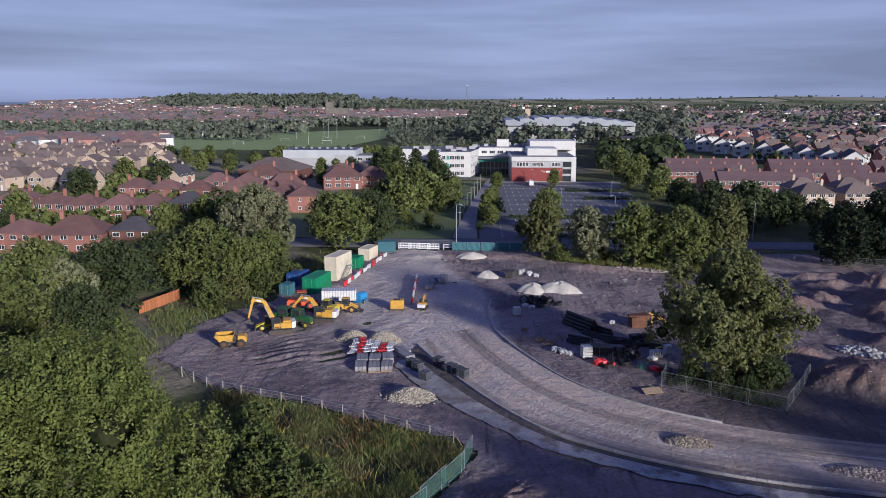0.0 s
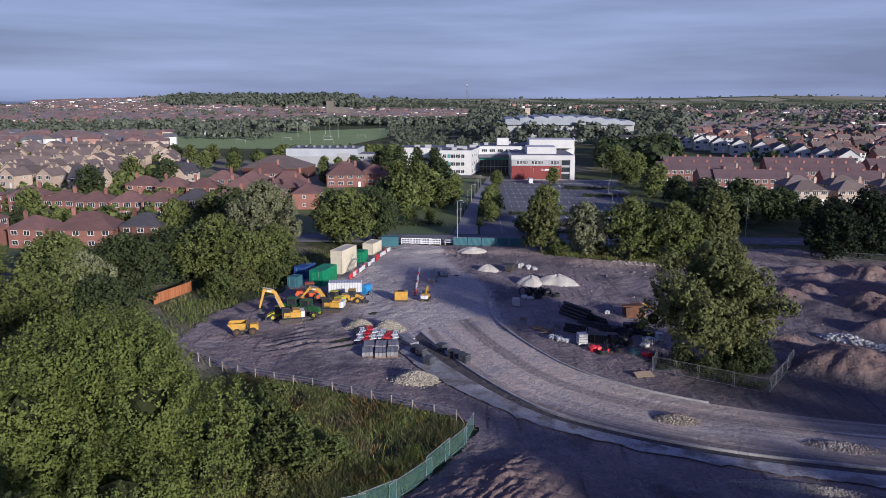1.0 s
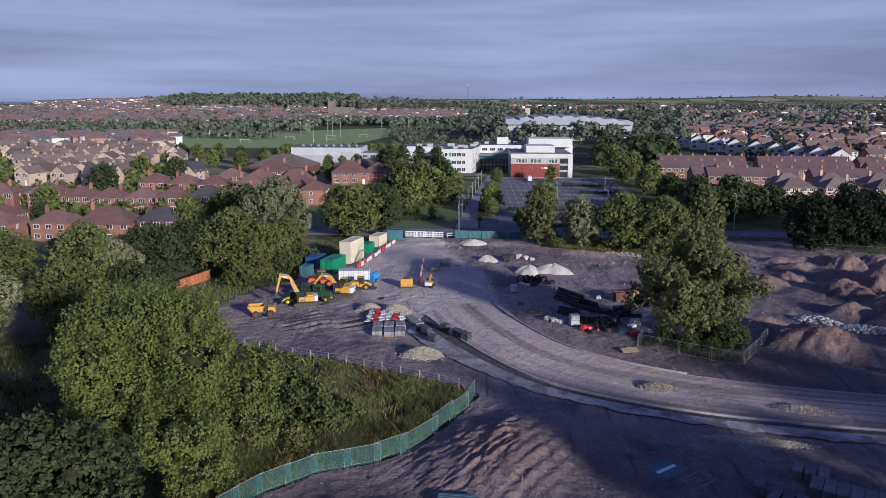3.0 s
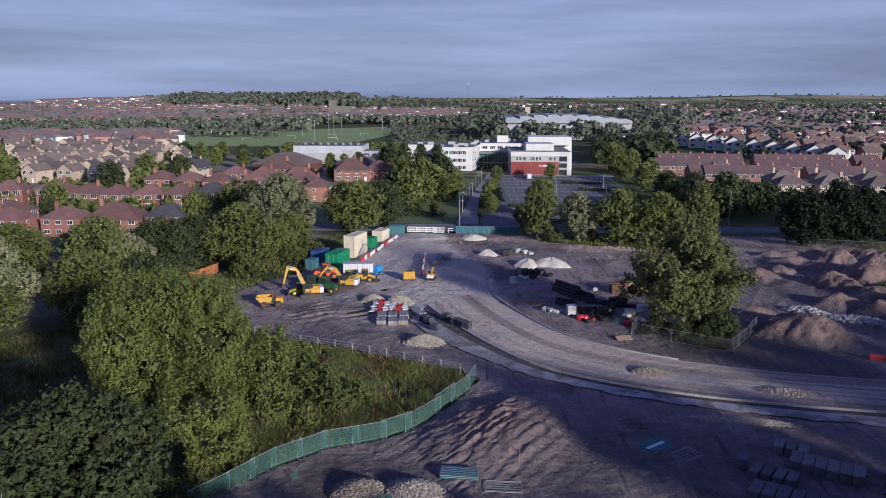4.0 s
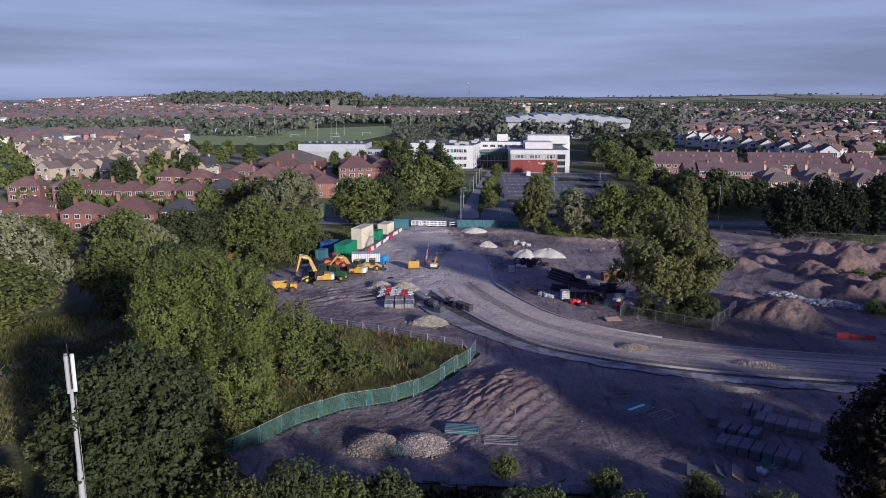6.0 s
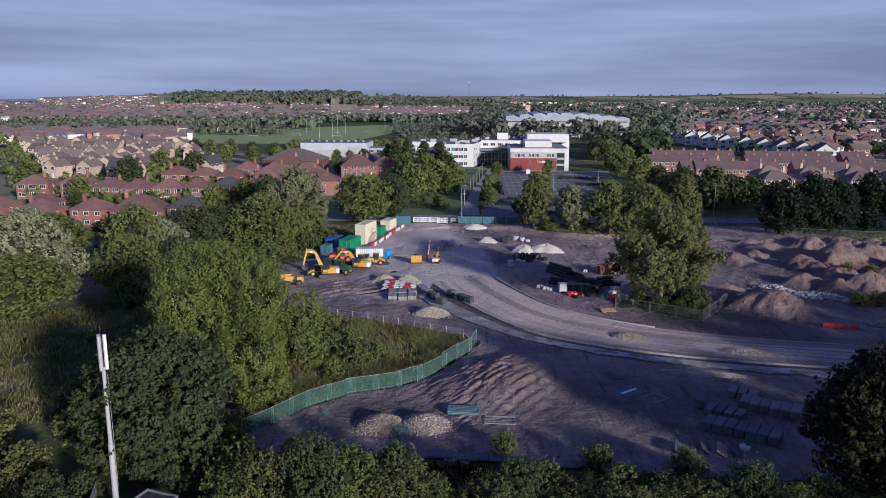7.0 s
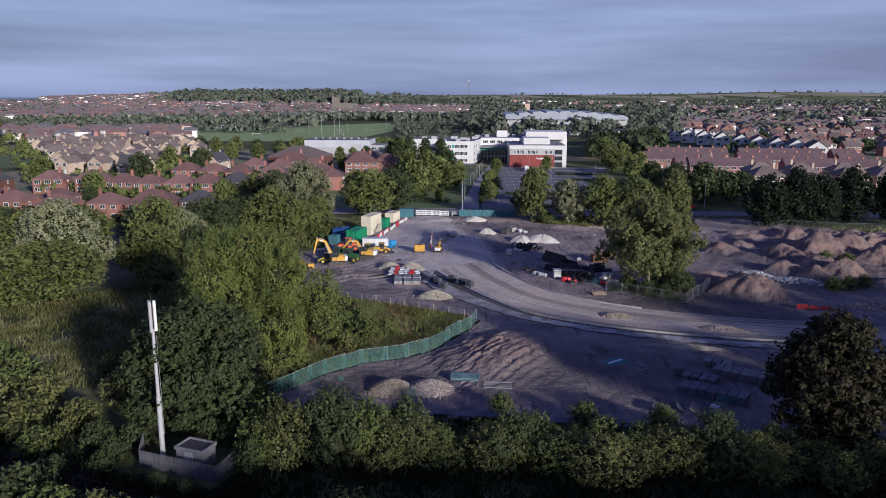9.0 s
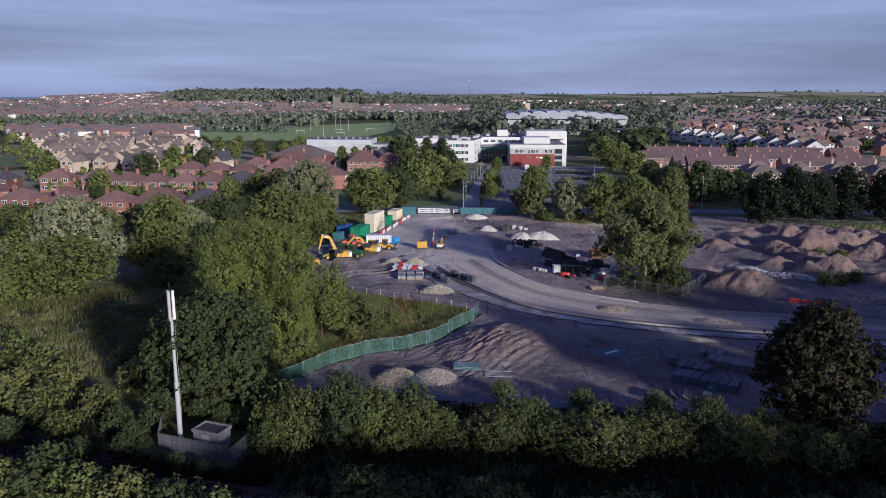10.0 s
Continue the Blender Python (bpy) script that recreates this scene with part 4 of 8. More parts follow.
lime = make_tree("tree", 11, 17.8, 20.0, "broad", 115000, 0.14, "leaf_lime", "bark_pale", 0.1, 42, 0.15, "broad fresh-green lime tree in full leaf", 10, twigs=100, shoot=1.1, ragged=0.2, lift=1.3, lo=-0.5, peak=0.12)
lime.matrix_basis = pose(-28.4, 52.5, 0, 0, 0, 40)
syc = make_tree("tree", 12, 14.0, 13.0, "round", 26000, 0.225, "leaf_dark", "bark", 0.17, 60, 0.15, "dark-leaved sycamore tree by the railway", 9, twigs=50, shoot=0.4, lo=-0.3, peak=0.25)
syc.matrix_basis = pose(-28.2, 33.0, 0, 0, 0, 0)
oak = make_tree("tree", 13, 17.0, 16.5, "broad", 30000, 0.235, "leaf_olive", "bark_pale", 0.19, 36, 0.15, "tall full-crowned green tree", 12, twigs=60, shoot=0.8, ragged=0.2, lift=1.2)
oak.matrix_basis = pose(31.0, 91.0, 0.1, 0, 0, 70)
tagged(oak, "tall olive-green tree kept inside a mesh fence on the site")
copper = make_tree("tree", 24, 13.8, 11.8, "round", 22000, 0.24, "leaf_copper", "bark", 0.04, 70, 0.15, "dark copper-leaved tree beside the site", 8, shoot=0.4)
copper.matrix_basis = pose(35.8, 33.0, 0, 0, 0, 0)
shaded_tree = make_tree("tree", 27, 14.0, 11.0, "round", 6500, 0.33, "leaf_shaded", "bark", 0.03, 40, 0.18, "dense tree beside the street with shade in its near-black leaf colour", 6)
shaded_tree.matrix_basis = pose(78, 160, 0, 0, 0, 20)
tall = make_tree("tree", 14, 15.0, 9.5, "tall", 10000, 0.27, "leaf_olive", "bark_pale", 0.06, 36, 0.20, "slim upright yellow-green tree", 6)
tall.matrix_basis = pose(16.0, 165, 0, 0, 0, 0)
full = make_tree("tree", 15, 14.0, 11.5, "round", 9000, 0.265, "leaf_green", "bark", 0.08, 40, 0.18, "round green tree in full leaf", 6)
full.matrix_basis = pose(34.4, 157, 0, 0, 0, 20)
dark = make_tree("tree", 16, 14.0, 11.0, "round", 9000, 0.265, "leaf_dark", "bark", 0.06, 40, 0.18, "dark green tree with a dense crown", 6)
dark.matrix_basis = pose(-22.8, 176, 0, 0, 0, 20)
pale = make_tree("tree", 17, 12.4, 9.5, "round", 11000, 0.26, "leaf_silver", "bark", 0.08, 34, 0.2, "pale-leaved whitebeam tree in leaf", 6)
pale.matrix_basis = pose(25.5, 161.5, 0, 0, 0, 0)
willow = make_tree("tree", 18, 17.0, 15.0, "broad", 18000, 0.25, "leaf_silver", "bark", 0.05, 70, 0.13, "silvery grey-green willow tree", 8, tidy=0.3)
willow.matrix_basis = pose(-45, 158, 0, 0, 0, 0)
bush = make_tree("bush", 19, 5.4, 6.6, "broad", 1600, 0.235, "leaf_shrub", "bark", 0.02, 16, 0.24, "dense green hawthorn bush", 4)
bush.matrix_basis = pose(-20, 30, 0, 0, 0, 0)
bush_olive = make_tree("bush", 20, 5.0, 6.2, "broad", 1600, 0.235, "leaf_bramble", "bark", 0.02, 16, 0.24, "olive-green bush in full leaf", 4)
bush_olive.matrix_basis = pose(-13.5, 29.5, 0, 0, 0, 0)
bush_dark = make_tree("bush", 26, 5.2, 6.4, "broad", 1600, 0.235, "leaf_dark", "bark", 0.02, 16, 0.22, "dark green overgrown hawthorn bush", 4)
bush_dark.matrix_basis = pose(-6.5, 30.5, 0, 0, 0, 0)
mid = make_tree("tree", 21, 12.0, 10.0, "round", 1500, 0.55, "leaf_green", "bark", 0.06, 22, 0.22, "leafy green tree in summer leaf", 4)
mid.matrix_basis = pose(-21, 221, 0, 0, 0, 0)
mid_dark = make_tree("tree", 22, 12.5, 10.5, "round", 1500, 0.55, "leaf_dark", "bark", 0.05, 22, 0.22, "dark green tree in full leaf", 4)
mid_dark.matrix_basis = pose(-129, 245, 0, 0, 0, 0)
conifer = make_tree("tree", 23, 15.5, 9.0, "tall", 2200, 0.48, "leaf_dark", "bark", 0.02, 30, 0.2, "dark tall dense conifer tree", 3)
conifer.matrix_basis = pose(-34, 300, 0, 0, 0, 0)

rnd = random.Random(4)
for src, x, y, s, sz in (
        # behind the stockyard
        (full, 43, 154, 1.05, 0.98), (tall, 52, 155, 1.0, 1.04), (dark, 38.5, 160, 0.9, 0.9), (dark, 47, 160, 0.9, 0.85),
        # dark group by the spoil heaps, its shade painted into the leaf colour
        (shaded_tree, 86, 162, 1.05, 1.12), (shaded_tree, 93, 163, 0.95, 1.0), (shaded_tree, 103, 167, 1.1, 1.1), (shaded_tree, 113, 164, 1.1, 1.1), (shaded_tree, 124, 166, 1.2, 1.1), (shaded_tree, 136, 170, 1.2, 1.1),
        # west of the containers
        (full, -29, 172, 1.15, 0.98), (full, -34, 178, 1.0, 0.92), (dark, -51, 166, 0.9, 0.9),
        (full, -47, 131, 1.1, 0.98), (dark, -53.5, 133, 1.0, 0.8), (full, -41, 136, 0.75, 0.7), (full, -55, 142, 1.1, 0.72), (full, -39.5, 145, 0.8, 0.7),
        (dark, -58, 118, 1.1, 0.95), (full, -66, 112, 1.15, 0.98), (full, -59, 104, 0.95, 0.92), (dark, -72, 122, 1.2, 0.75), (full, -82, 112, 1.2, 0.85), (dark, -64, 132, 1.1, 0.7),
        (full, -60, 95, 0.95, 0.8), (dark, -52, 99, 0.8, 0.75), (full, -78, 134, 1.1, 0.6), (dark, -92, 126, 1.2, 0.65), (full, -100, 140, 1.1, 0.55), (full, -112, 132, 1.1, 0.6), (dark, -86, 146, 1.0, 0.5),
        (full, -80, 92, 1.3, 1.0), (dark, -88, 104, 1.3, 0.95), (full, -80, 71, 1.0, 0.6), (full, -92, 84, 1.2, 0.95),
        (willow, -72.5, 87, 1.08, 0.98), (full, -69.5, 80.5, 1.45, 0.78), (full, -76, 79, 1.3, 0.7), (willow, -57.5, 104, 0.62, 0.74), (full, -66, 158, 1.1, 0.5), (dark, -58, 152, 1.0, 0.6),
        # near the railway on the east side, and behind the walk's end
        (syc, 49, 28, 1.0, 1.0), (dark, 61, 32, 1.0, 0.9), (full, 76, 33, 1.0, 0.9), (dark, 92, 32, 1.0, 0.9), (full, 108, 38, 1.0, 0.9)):
    plant(src, x + rnd.uniform(-.4, .4), y, s, rnd.uniform(0, 360), sz)
# unseen trees to the south-east, added and sized to shade site and hedge
plant(mid_dark, 66.5, 42.5, 1.15, 20, 1.1)
plant(mid, 72, 47.5, 1.15, 130, 1.1)
for k in range(6):
    plant((mid_dark, mid)[k % 2], 46 + k * 13, 21 - k * 0.6, 1.1, k * 77, 0.9 if k > 1 else 0.5)
for k in range(11):
    plant((mid_dark, mid)[k % 2], 76 + k * 5.6, 46 + k * 6.4, 1.0, k * 91, 1.05 if k < 4 else 0.5 + 0.2 * (k % 2))
for k in range(-1, 9):
    plant((mid_dark, mid)[k % 2], 14 + k * 10, -12 + rnd.uniform(-1, 1), 1.2, k * 57, 1.08 if k < 4 else 0.95 if k == 6 else 1.3)

# hedge beside the railway, and the bushes beyond the line
hedge_bushes = [make_tree("bush", 61 + k, 5.4, 6.8, "broad", 6000, 0.125, mat, "bark", 0.02, 20, 0.2, lab, 5, twigs=50, shoot=0.8, ragged=0.15, peak=0.25)
                for k, (mat, lab) in enumerate((("leaf_shrub", "tall green hawthorn bush in the hedge"), ("leaf_bramble", "tall olive-green bush in the hedge"), ("leaf_dark", "tall dark green bush in the hedge")))]
for i in range(16):
    x = -19.8 + 3.5 * i + rnd.uniform(-1.1, 1.1)
    s = rnd.uniform(0.8, 1.15)
    y = rnd.uniform(25.0, 28.0) + (1.5 if x < -8 else 0)
    m = pose(x, y, 0, 0, 0, rnd.uniform(0, 360)) @ Matrix.Diagonal((s, s, s * (rnd.uniform(0.95, 1.3) if x < -8 else rnd.uniform(0.6, 0.95)), 1))
    src = hedge_bushes[(0, 1, 2, 0, 1)[i % 5]]
    if i < 3:
        src.matrix_basis = m
    else:
        plant(src, x, y, s, rnd.uniform(0, 360), s * (rnd.uniform(0.95, 1.3) if x < -8 else rnd.uniform(0.6, 0.95)))
for i in range(34):
    x = -20.5 + 1.6 * i + rnd.uniform(-0.8, 0.8)
    s = rnd.uniform(0.35, 0.7)
    plant((bush_dark, bush, bush_olive, bush_dark)[i % 4], x, rnd.uniform(27.5, 32.5) - 0.04 * max(0, x), s, rnd.uniform(0, 360), s * rnd.uniform(0.7, 1.2))
for i in range(34):
    x = -17 + 63 * (i + rnd.random()) / 34
    s = rnd.uniform(0.6, 1.0)
    plant((bush_dark, bush, bush_olive)[i % 3], x, rnd.uniform(10, 15.5), s, rnd.uniform(0, 360), s * rnd.uniform(0.5, 0.75))
for i, x in enumerate(np.arange(-66, -14, 4.2)):
    s = rnd.uniform(0.8, 1.1)
    plant((bush_olive, bush_dark, bush)[i % 3], x, 8.5 - 0.30 * x - 0.7 * max(0, x + 20) + rnd.uniform(-1.0, 1.0) - 4.5, s, rnd.uniform(0, 360))
for src, x, y, s in ((bush, -52, 41, 1.0), (bush, -57, 44, 1.1), (bush_olive, -47.5, 38, 0.9), (bush, -62, 40, 1.1), (bush, -68, 46, 1.1), (bush, -44, 47, 0.7), (bush_olive, -40, 40, 0.8),
                     (bush, -18.5, 64, 0.75), (bush, -15.2, 62.5, 0.7), (bush, -12.6, 65, 0.55), (bush, -16.8, 67.5, 0.7), (bush, -20, 70, 0.8), (bush_olive, -17, 58, 0.6), (bush, -22, 76, 0.7), (bush_olive, -14, 62, 0.5), (bush, -22, 50, 0.6), (bush_olive, -24, 46, 0.6),
                     (bush, -43, 122, 0.95), (bush_olive, -41, 128, 0.9), (bush, -37, 134, 0.85), (bush, -35, 141, 0.9), (bush, -50, 104, 0.9), (bush, -46, 96, 0.8),
                     (bush, -56, 88, 1.1), (bush_olive, -50, 90, 0.8), (bush, -40, 62, 0.9), (bush, -43, 70, 1.0), (bush_olive, -37, 78, 0.8), (bush, -47, 80, 1.0), (bush, -37, 44, 0.8), (bush, -35, 36, 0.7), (bush_olive, -46, 31, 0.9), (bush_olive, -41, 33, 0.7), (bush_olive, -51, 34, 0.95), (bush_dark, -37, 29, 0.55), (bush, -42, 27, 0.6), (bush_dark, -34.5, 24.5, 0.4), (bush_dark, -47, 25.5, 0.6), (bush_olive, -56, 33, 0.9), (bush_dark, -20.5, 25.5, 0.6), (bush_dark, -24, 30.5, 0.5), (bush_dark, -28, 21.8, 0.3), (bush_dark, -25, 20.8, 0.28), (bush_dark, -38, 23, 0.45), (bush_dark, -25.5, 42, 0.6), (bush_dark, -27.5, 39.5, 0.6), (bush, -23.5, 38.5, 0.55), (bush_dark, -31, 42.5, 0.6), (bush_dark, -26.5, 31.5, 0.45), (bush_dark, -33.6, 29.5, 0.5), (bush_dark, -34.5, 27, 0.45), (bush_dark, -20.6, 28.5, 0.7), (bush_dark, -29.8, 32.5, 0.5), (bush_dark, -24.2, 34, 0.6), (bush_dark, -32.5, 34, 0.6), (bush_dark, -27.6, 35.5, 0.7),
                     (bush_dark, 28, 93, 0.6), (bush_dark, 36.5, 91, 0.75), (bush_dark, 33.8, 90.0, 0.4), (bush_dark, 38.4, 93, 0.6), (bush_dark, 34, 95, 1.0), (bush_dark, 30.5, 90.4, 0.5), (bush_dark, 37.6, 95.5, 0.8), (bush, 20, 163, 0.7), (bush_olive, 29, 161, 0.7),
                     (bush, 3.3, 39.6, 0.42), (bush, 12, 36.6, 0.5), (bush, 20, 35.5, 0.55), (bush, 73, 115.2, 0.55), (bush, 70.2, 113.4, 0.4), (bush_olive, 76.5, 113.5, 0.6), (bush, 64.6, 94.0, 0.5), (bush_olive, 67.5, 94.2, 0.55), (bush, 71, 96, 0.5), (bush_dark, 41, 24.5, 0.8), (bush_olive, 36.5, 25.5, 0.8), (bush_olive, 44.5, 27, 0.9), (bush, 33, 24, 0.7), (bush_olive, 39, 21.5, 0.8), (bush, 94, 118, 0.5), (bush, 99, 110, 0.6), (bush_olive, 104, 117, 0.5)):
    plant(src, x, y, s, rnd.uniform(0, 360), z=0.05)

# trees about the school, the car park and the streets
for src, x, y, s in ((mid, -13, 235, 1.0), (mid, -9, 232, 0.8), (mid, -6, 240, 0.75), (mid, -16, 228, 0.8), (mid_dark, -26, 226, 0.9), (mid, -17, 206, 0.4), (mid, -24, 204, 0.4), (mid, -11, 204, 0.35), (mid, -30, 205, 0.4),
                     (mid, 6.2, 216, 0.72), (mid, 5.6, 224, 0.6), (mid, 6.0, 232, 0.6), (mid, 7.2, 250, 0.5), (mid, 9.8, 292, 0.55), (mid, 5.9, 208, 0.5), (mid, 20.5, 200, 0.95), (mid, 33, 300, 0.6), (mid_dark, 13.5, 191, 0.4),
                     (conifer, -29, 301, 1.0), (conifer, -22, 303, 0.96), (conifer, -15, 300, 0.97), (conifer, -38, 304, 0.85), (mid_dark, -12, 292, 0.9), (mid, -20, 282, 0.9), (mid, -6, 286, 0.5), (mid, -28, 285, 0.9),
                     (mid, 64, 262, 0.9), (mid, 70, 280, 0.9), (mid_dark, 66, 240, 0.85), (mid_dark, 72, 228, 0.9), (mid_dark, 80, 222, 0.8), (mid_dark, 66, 206, 1.0), (mid_dark, 74, 204, 1.1), (mid, 64, 300, 0.9), (mid, 70, 320, 1.0), (mid, 66, 340, 1.1),
                     (mid_dark, 84, 208, 0.8), (mid_dark, 92, 202, 0.75), (mid_dark, 100, 208, 0.7), (mid_dark, 88, 228, 0.7), (mid_dark, 96, 232, 0.65), (mid, 62, 218, 0.8), (mid_dark, 108, 218, 0.6), (mid_dark, 118, 212, 0.55), (mid_dark, 128, 205, 0.6), (mid_dark, 140, 208, 0.55), (mid_dark, 152, 206, 0.6), (mid_dark, 76, 214, 0.8), (mid_dark, 92, 216, 0.7), (mid_dark, 84, 238, 0.7),
                     (mid, -140, 300, 0.9), (mid_dark, -122, 292, 0.9), (mid, -110, 340, 0.8), (mid, -128, 352, 0.8), (mid_dark, -120, 372, 0.8), (mid_dark, -106, 366, 0.8), (mid, -96, 372, 0.75), (mid_dark, -84, 376, 0.8), (mid, -100, 350, 0.75),
                     (mid, -70, 350, 0.6), (mid, -62, 344, 0.6), (mid_dark, -56, 350, 0.65), (mid, -80, 390, 0.7), (mid, -150, 392, 0.8), (mid_dark, -162, 400, 0.8), (mid, -140, 398, 0.8), (mid, -60, 300, 0.6), (mid, -52, 297, 0.7),
                     (mid, -112, 196, 0.6), (mid_dark, -126, 200, 0.6), (mid, -132, 214, 0.8), (mid_dark, -118, 232, 0.5), (mid, -90, 190, 0.4), (mid, -165, 240, 0.9), (mid, -70, 195, 0.9), (mid_dark, -62, 190, 1.0), (mid, -76, 186, 0.9), (mid_dark, -50, 182, 0.9)):
    ob = plant(src, x, y, s * (0.75 if x > 97 and 200 < y < 245 else 1.0), rnd.uniform(0, 360))


# ---- houses ----
_win = {}


def window_grid(w, h, panes):
    """A frame of stiles and mullions in one connected shell, with or without the recessed panes."""
    t, n = 0.09, max(2, round(w / 0.75))
    xs = [-w / 2, -w / 2 + t]
    for k in range(1, n):
        x = -w / 2 + w * k / n
        xs += [x - 0.04, x + 0.04]
    xs += [w / 2 - t, w / 2]
    zs = [0, t, h - t, h]
    bm = bmesh.new()
    vs = {}

    def v(i, j, y):
        key = (i, j, y)
        if key not in vs:
            vs[key] = bm.verts.new((xs[i], y, zs[j]))
        return vs[key]

    F, R, K = -0.06, -0.03, 0.02
    for i in range(len(xs) - 1):
        for j in range(3):
            if i % 2 == 1 and j == 1:
                c = [(i, j), (i + 1, j), (i + 1, j + 1), (i, j + 1)]
                for a, b in zip(c, c[1:] + c[:1]):
                    bm.faces.new((v(*a, F), v(*a, R), v(*b, R), v(*b, F)))
                if panes:
                    bm.faces.new([v(*p, R) for p in c]).material_index = 1
            else:
                bm.faces.new((v(i, j, F), v(i + 1, j, F), v(i + 1, j + 1, F), v(i, j + 1, F)))
    last = len(xs) - 1
    rim = [(i, 0) for i in range(last)] + [(last, j) for j in range(3)] + [(i, 3) for i in range(last, 0, -1)] + [(0, j) for j in range(3, 0, -1)]
    for a, b in zip(rim, rim[1:] + rim[:1]):
        bm.faces.new((v(*a, K), v(*b, K), v(*b, F), v(*a, F)))
    me = mesh_of(bm, "window")
    me.materials.append(M["upvc"])
    if panes:
        me.materials.append(M["glass"])
    return me


def window(parent, x, y, z, rz, w=1.6, h=1.25, whole=False):
    key = (round(w, 2), round(h, 2), whole)
    if key not in _win:
        pm = mesh_of(B(-w / 2 + 0.05, -0.035, 0.05, w / 2 - 0.05, 0.025, h - 0.05), "pane")
        pm.materials.append(M["glass"])
        _win[key] = (window_grid(w, h, whole), pm)
    fm, pm = _win[key]
    ob = part("window", fm, "upvc", parent)
    ob.matrix_basis = pose(x, y, z, 0, 0, rz)
    if not whole:
        part("pane", pm, "glass", ob)
    return ob


def roof_bm(w, d, eave, rise, kind, o=0.35):
    """A roof with thickness over a w x d plan: gable (ridge along x), front (ridge along y) or hip."""
    bm = bmesh.new()
    if kind == "hip":
        X, Yd, e, r = w / 2 + o, d / 2 + o, eave - 0.1, eave + rise
        k = max(0.3, X - Yd)
        if X < Yd:
            k = 0.3
        lo = [bm.verts.new(p) for p in ((-X, -Yd, e), (X, -Yd, e), (X, Yd, e), (-X, Yd, e))]
        ba = [bm.verts.new(p) for p in ((-X, -Yd, e - 0.18), (X, -Yd, e - 0.18), (X, Yd, e - 0.18), (-X, Yd, e - 0.18))]
        a, b = bm.verts.new((-k, 0, r)), bm.verts.new((k, 0, r))
        for f in ((lo[0], lo[1], b, a), (lo[2], lo[3], a, b), (lo[1], lo[2], b), (lo[3], lo[0], a)):
            bm.faces.new(f)
        for i in range(4):
            bm.faces.new((ba[i], ba[(i + 1) % 4], lo[(i + 1) % 4], lo[i]))
        bm.faces.new(list(reversed(ba)))
        return bm
    half, lng = (d / 2, w / 2) if kind == "gable" else (w / 2, d / 2)
    sl = rise / half
    out = [(-half - o, eave - o * sl + 0.02), (0, eave + rise + 0.02), (half + o, eave - o * sl + 0.02), (half + o, eave - o * sl + 0.2), (0, eave + rise + 0.22), (-half - o, eave - o * sl + 0.2)]
    return prism(bm, out, "x" if kind == "gable" else "y", -lng - 0.2, lng + 0.2)


def house(w=8.0, d=8.0, eave=5.1, rise=2.6, kind="hip", wall="brick_red", roof="roof_red", wins=2, label="", group="", bay=False, storeys=2, plain_side=False, chimney=True, simple=False):
    root = thing("house", 0, 0, 0, 0, label, "house", group)
    wb = bmesh.new()
    if kind == "hip":
        box(wb, -w / 2, -d / 2, -0.5, w / 2, d / 2, eave)
    else:
        half, lng = (d / 2, w / 2) if kind == "gable" else (w / 2, d / 2)
        prism(wb, [(-half, -0.5), (half, -0.5), (half, eave), (0, eave + rise), (-half, eave)], "x" if kind == "gable" else "y", -lng, lng)
    part("wall", wb, wall, root)
    rf = part("roof", roof_bm(w, d, eave, rise, kind), roof, root)
    if chimney:
        cb = bmesh.new()
        zr = eave + rise
        cx = w * 0.28 if kind != "front" else 0.0
        box(cb, cx - 0.45, -0.3, zr - 1.0, cx + 0.45, 0.3, zr + 0.9)
        for k in (-0.2, 0.2):
            tube(cb, [(cx + k, 0, zr + 0.9), (cx + k, 0, zr + 1.25)], 0.12, 6)
        part("chimney", cb, wall if wall != "render_white" else "brick_red", rf)
    for s in range(storeys):
        z = 0.9 + 2.55 * s
        for i in range(wins):
            x = w * ((i + 0.5) / wins - 0.5)
            ww = min(2.1, w / wins * 0.7)
            if not (s == 0 and i == wins - 1):
                window(root, x, -d / 2, z, 0, ww, 1.45, simple)
            if not simple:
                window(root, x, d / 2, z, 180, ww * 0.8, 1.2)
        if not plain_side and not (simple and s == 0):
            window(root, w / 2, 0.6, z, 90, 1.0, 1.1, simple)
            window(root, -w / 2, 0.6, z, -90, 1.0, 1.1, simple)
    door = part("door", B(-0.46, -0.07, 0, 0.46, 0.02, 2.05, 0.01), "upvc", root)
    door.matrix_basis = pose(w * (0.5 - 0.5 / wins), -d / 2, 0.05)
    if bay:
        bb = bmesh.new()
        prism(bb, [(-1.3, 0.05), (-0.9, -0.7), (0.9, -0.7), (1.3, 0.05)], "z", 0, 2.5)
        by = part("bay", bb, wall, root)
        by.matrix_basis = pose(-w * 0.25, -d / 2, 0)
        window(root, -w * 0.25, -d / 2 - 0.7, 0.9, 0, 1.7, 1.3)
    return root


def settle(src, rows, z_off=0.0):
    for x, y, rz, *s in rows:
        s = s[0] if s else 1.0
        copy_thing(src, pose(x, y, float(land(x, y)) + z_off, 0, 0, rz) @ Matrix.Diagonal((s, s, s, 1)))


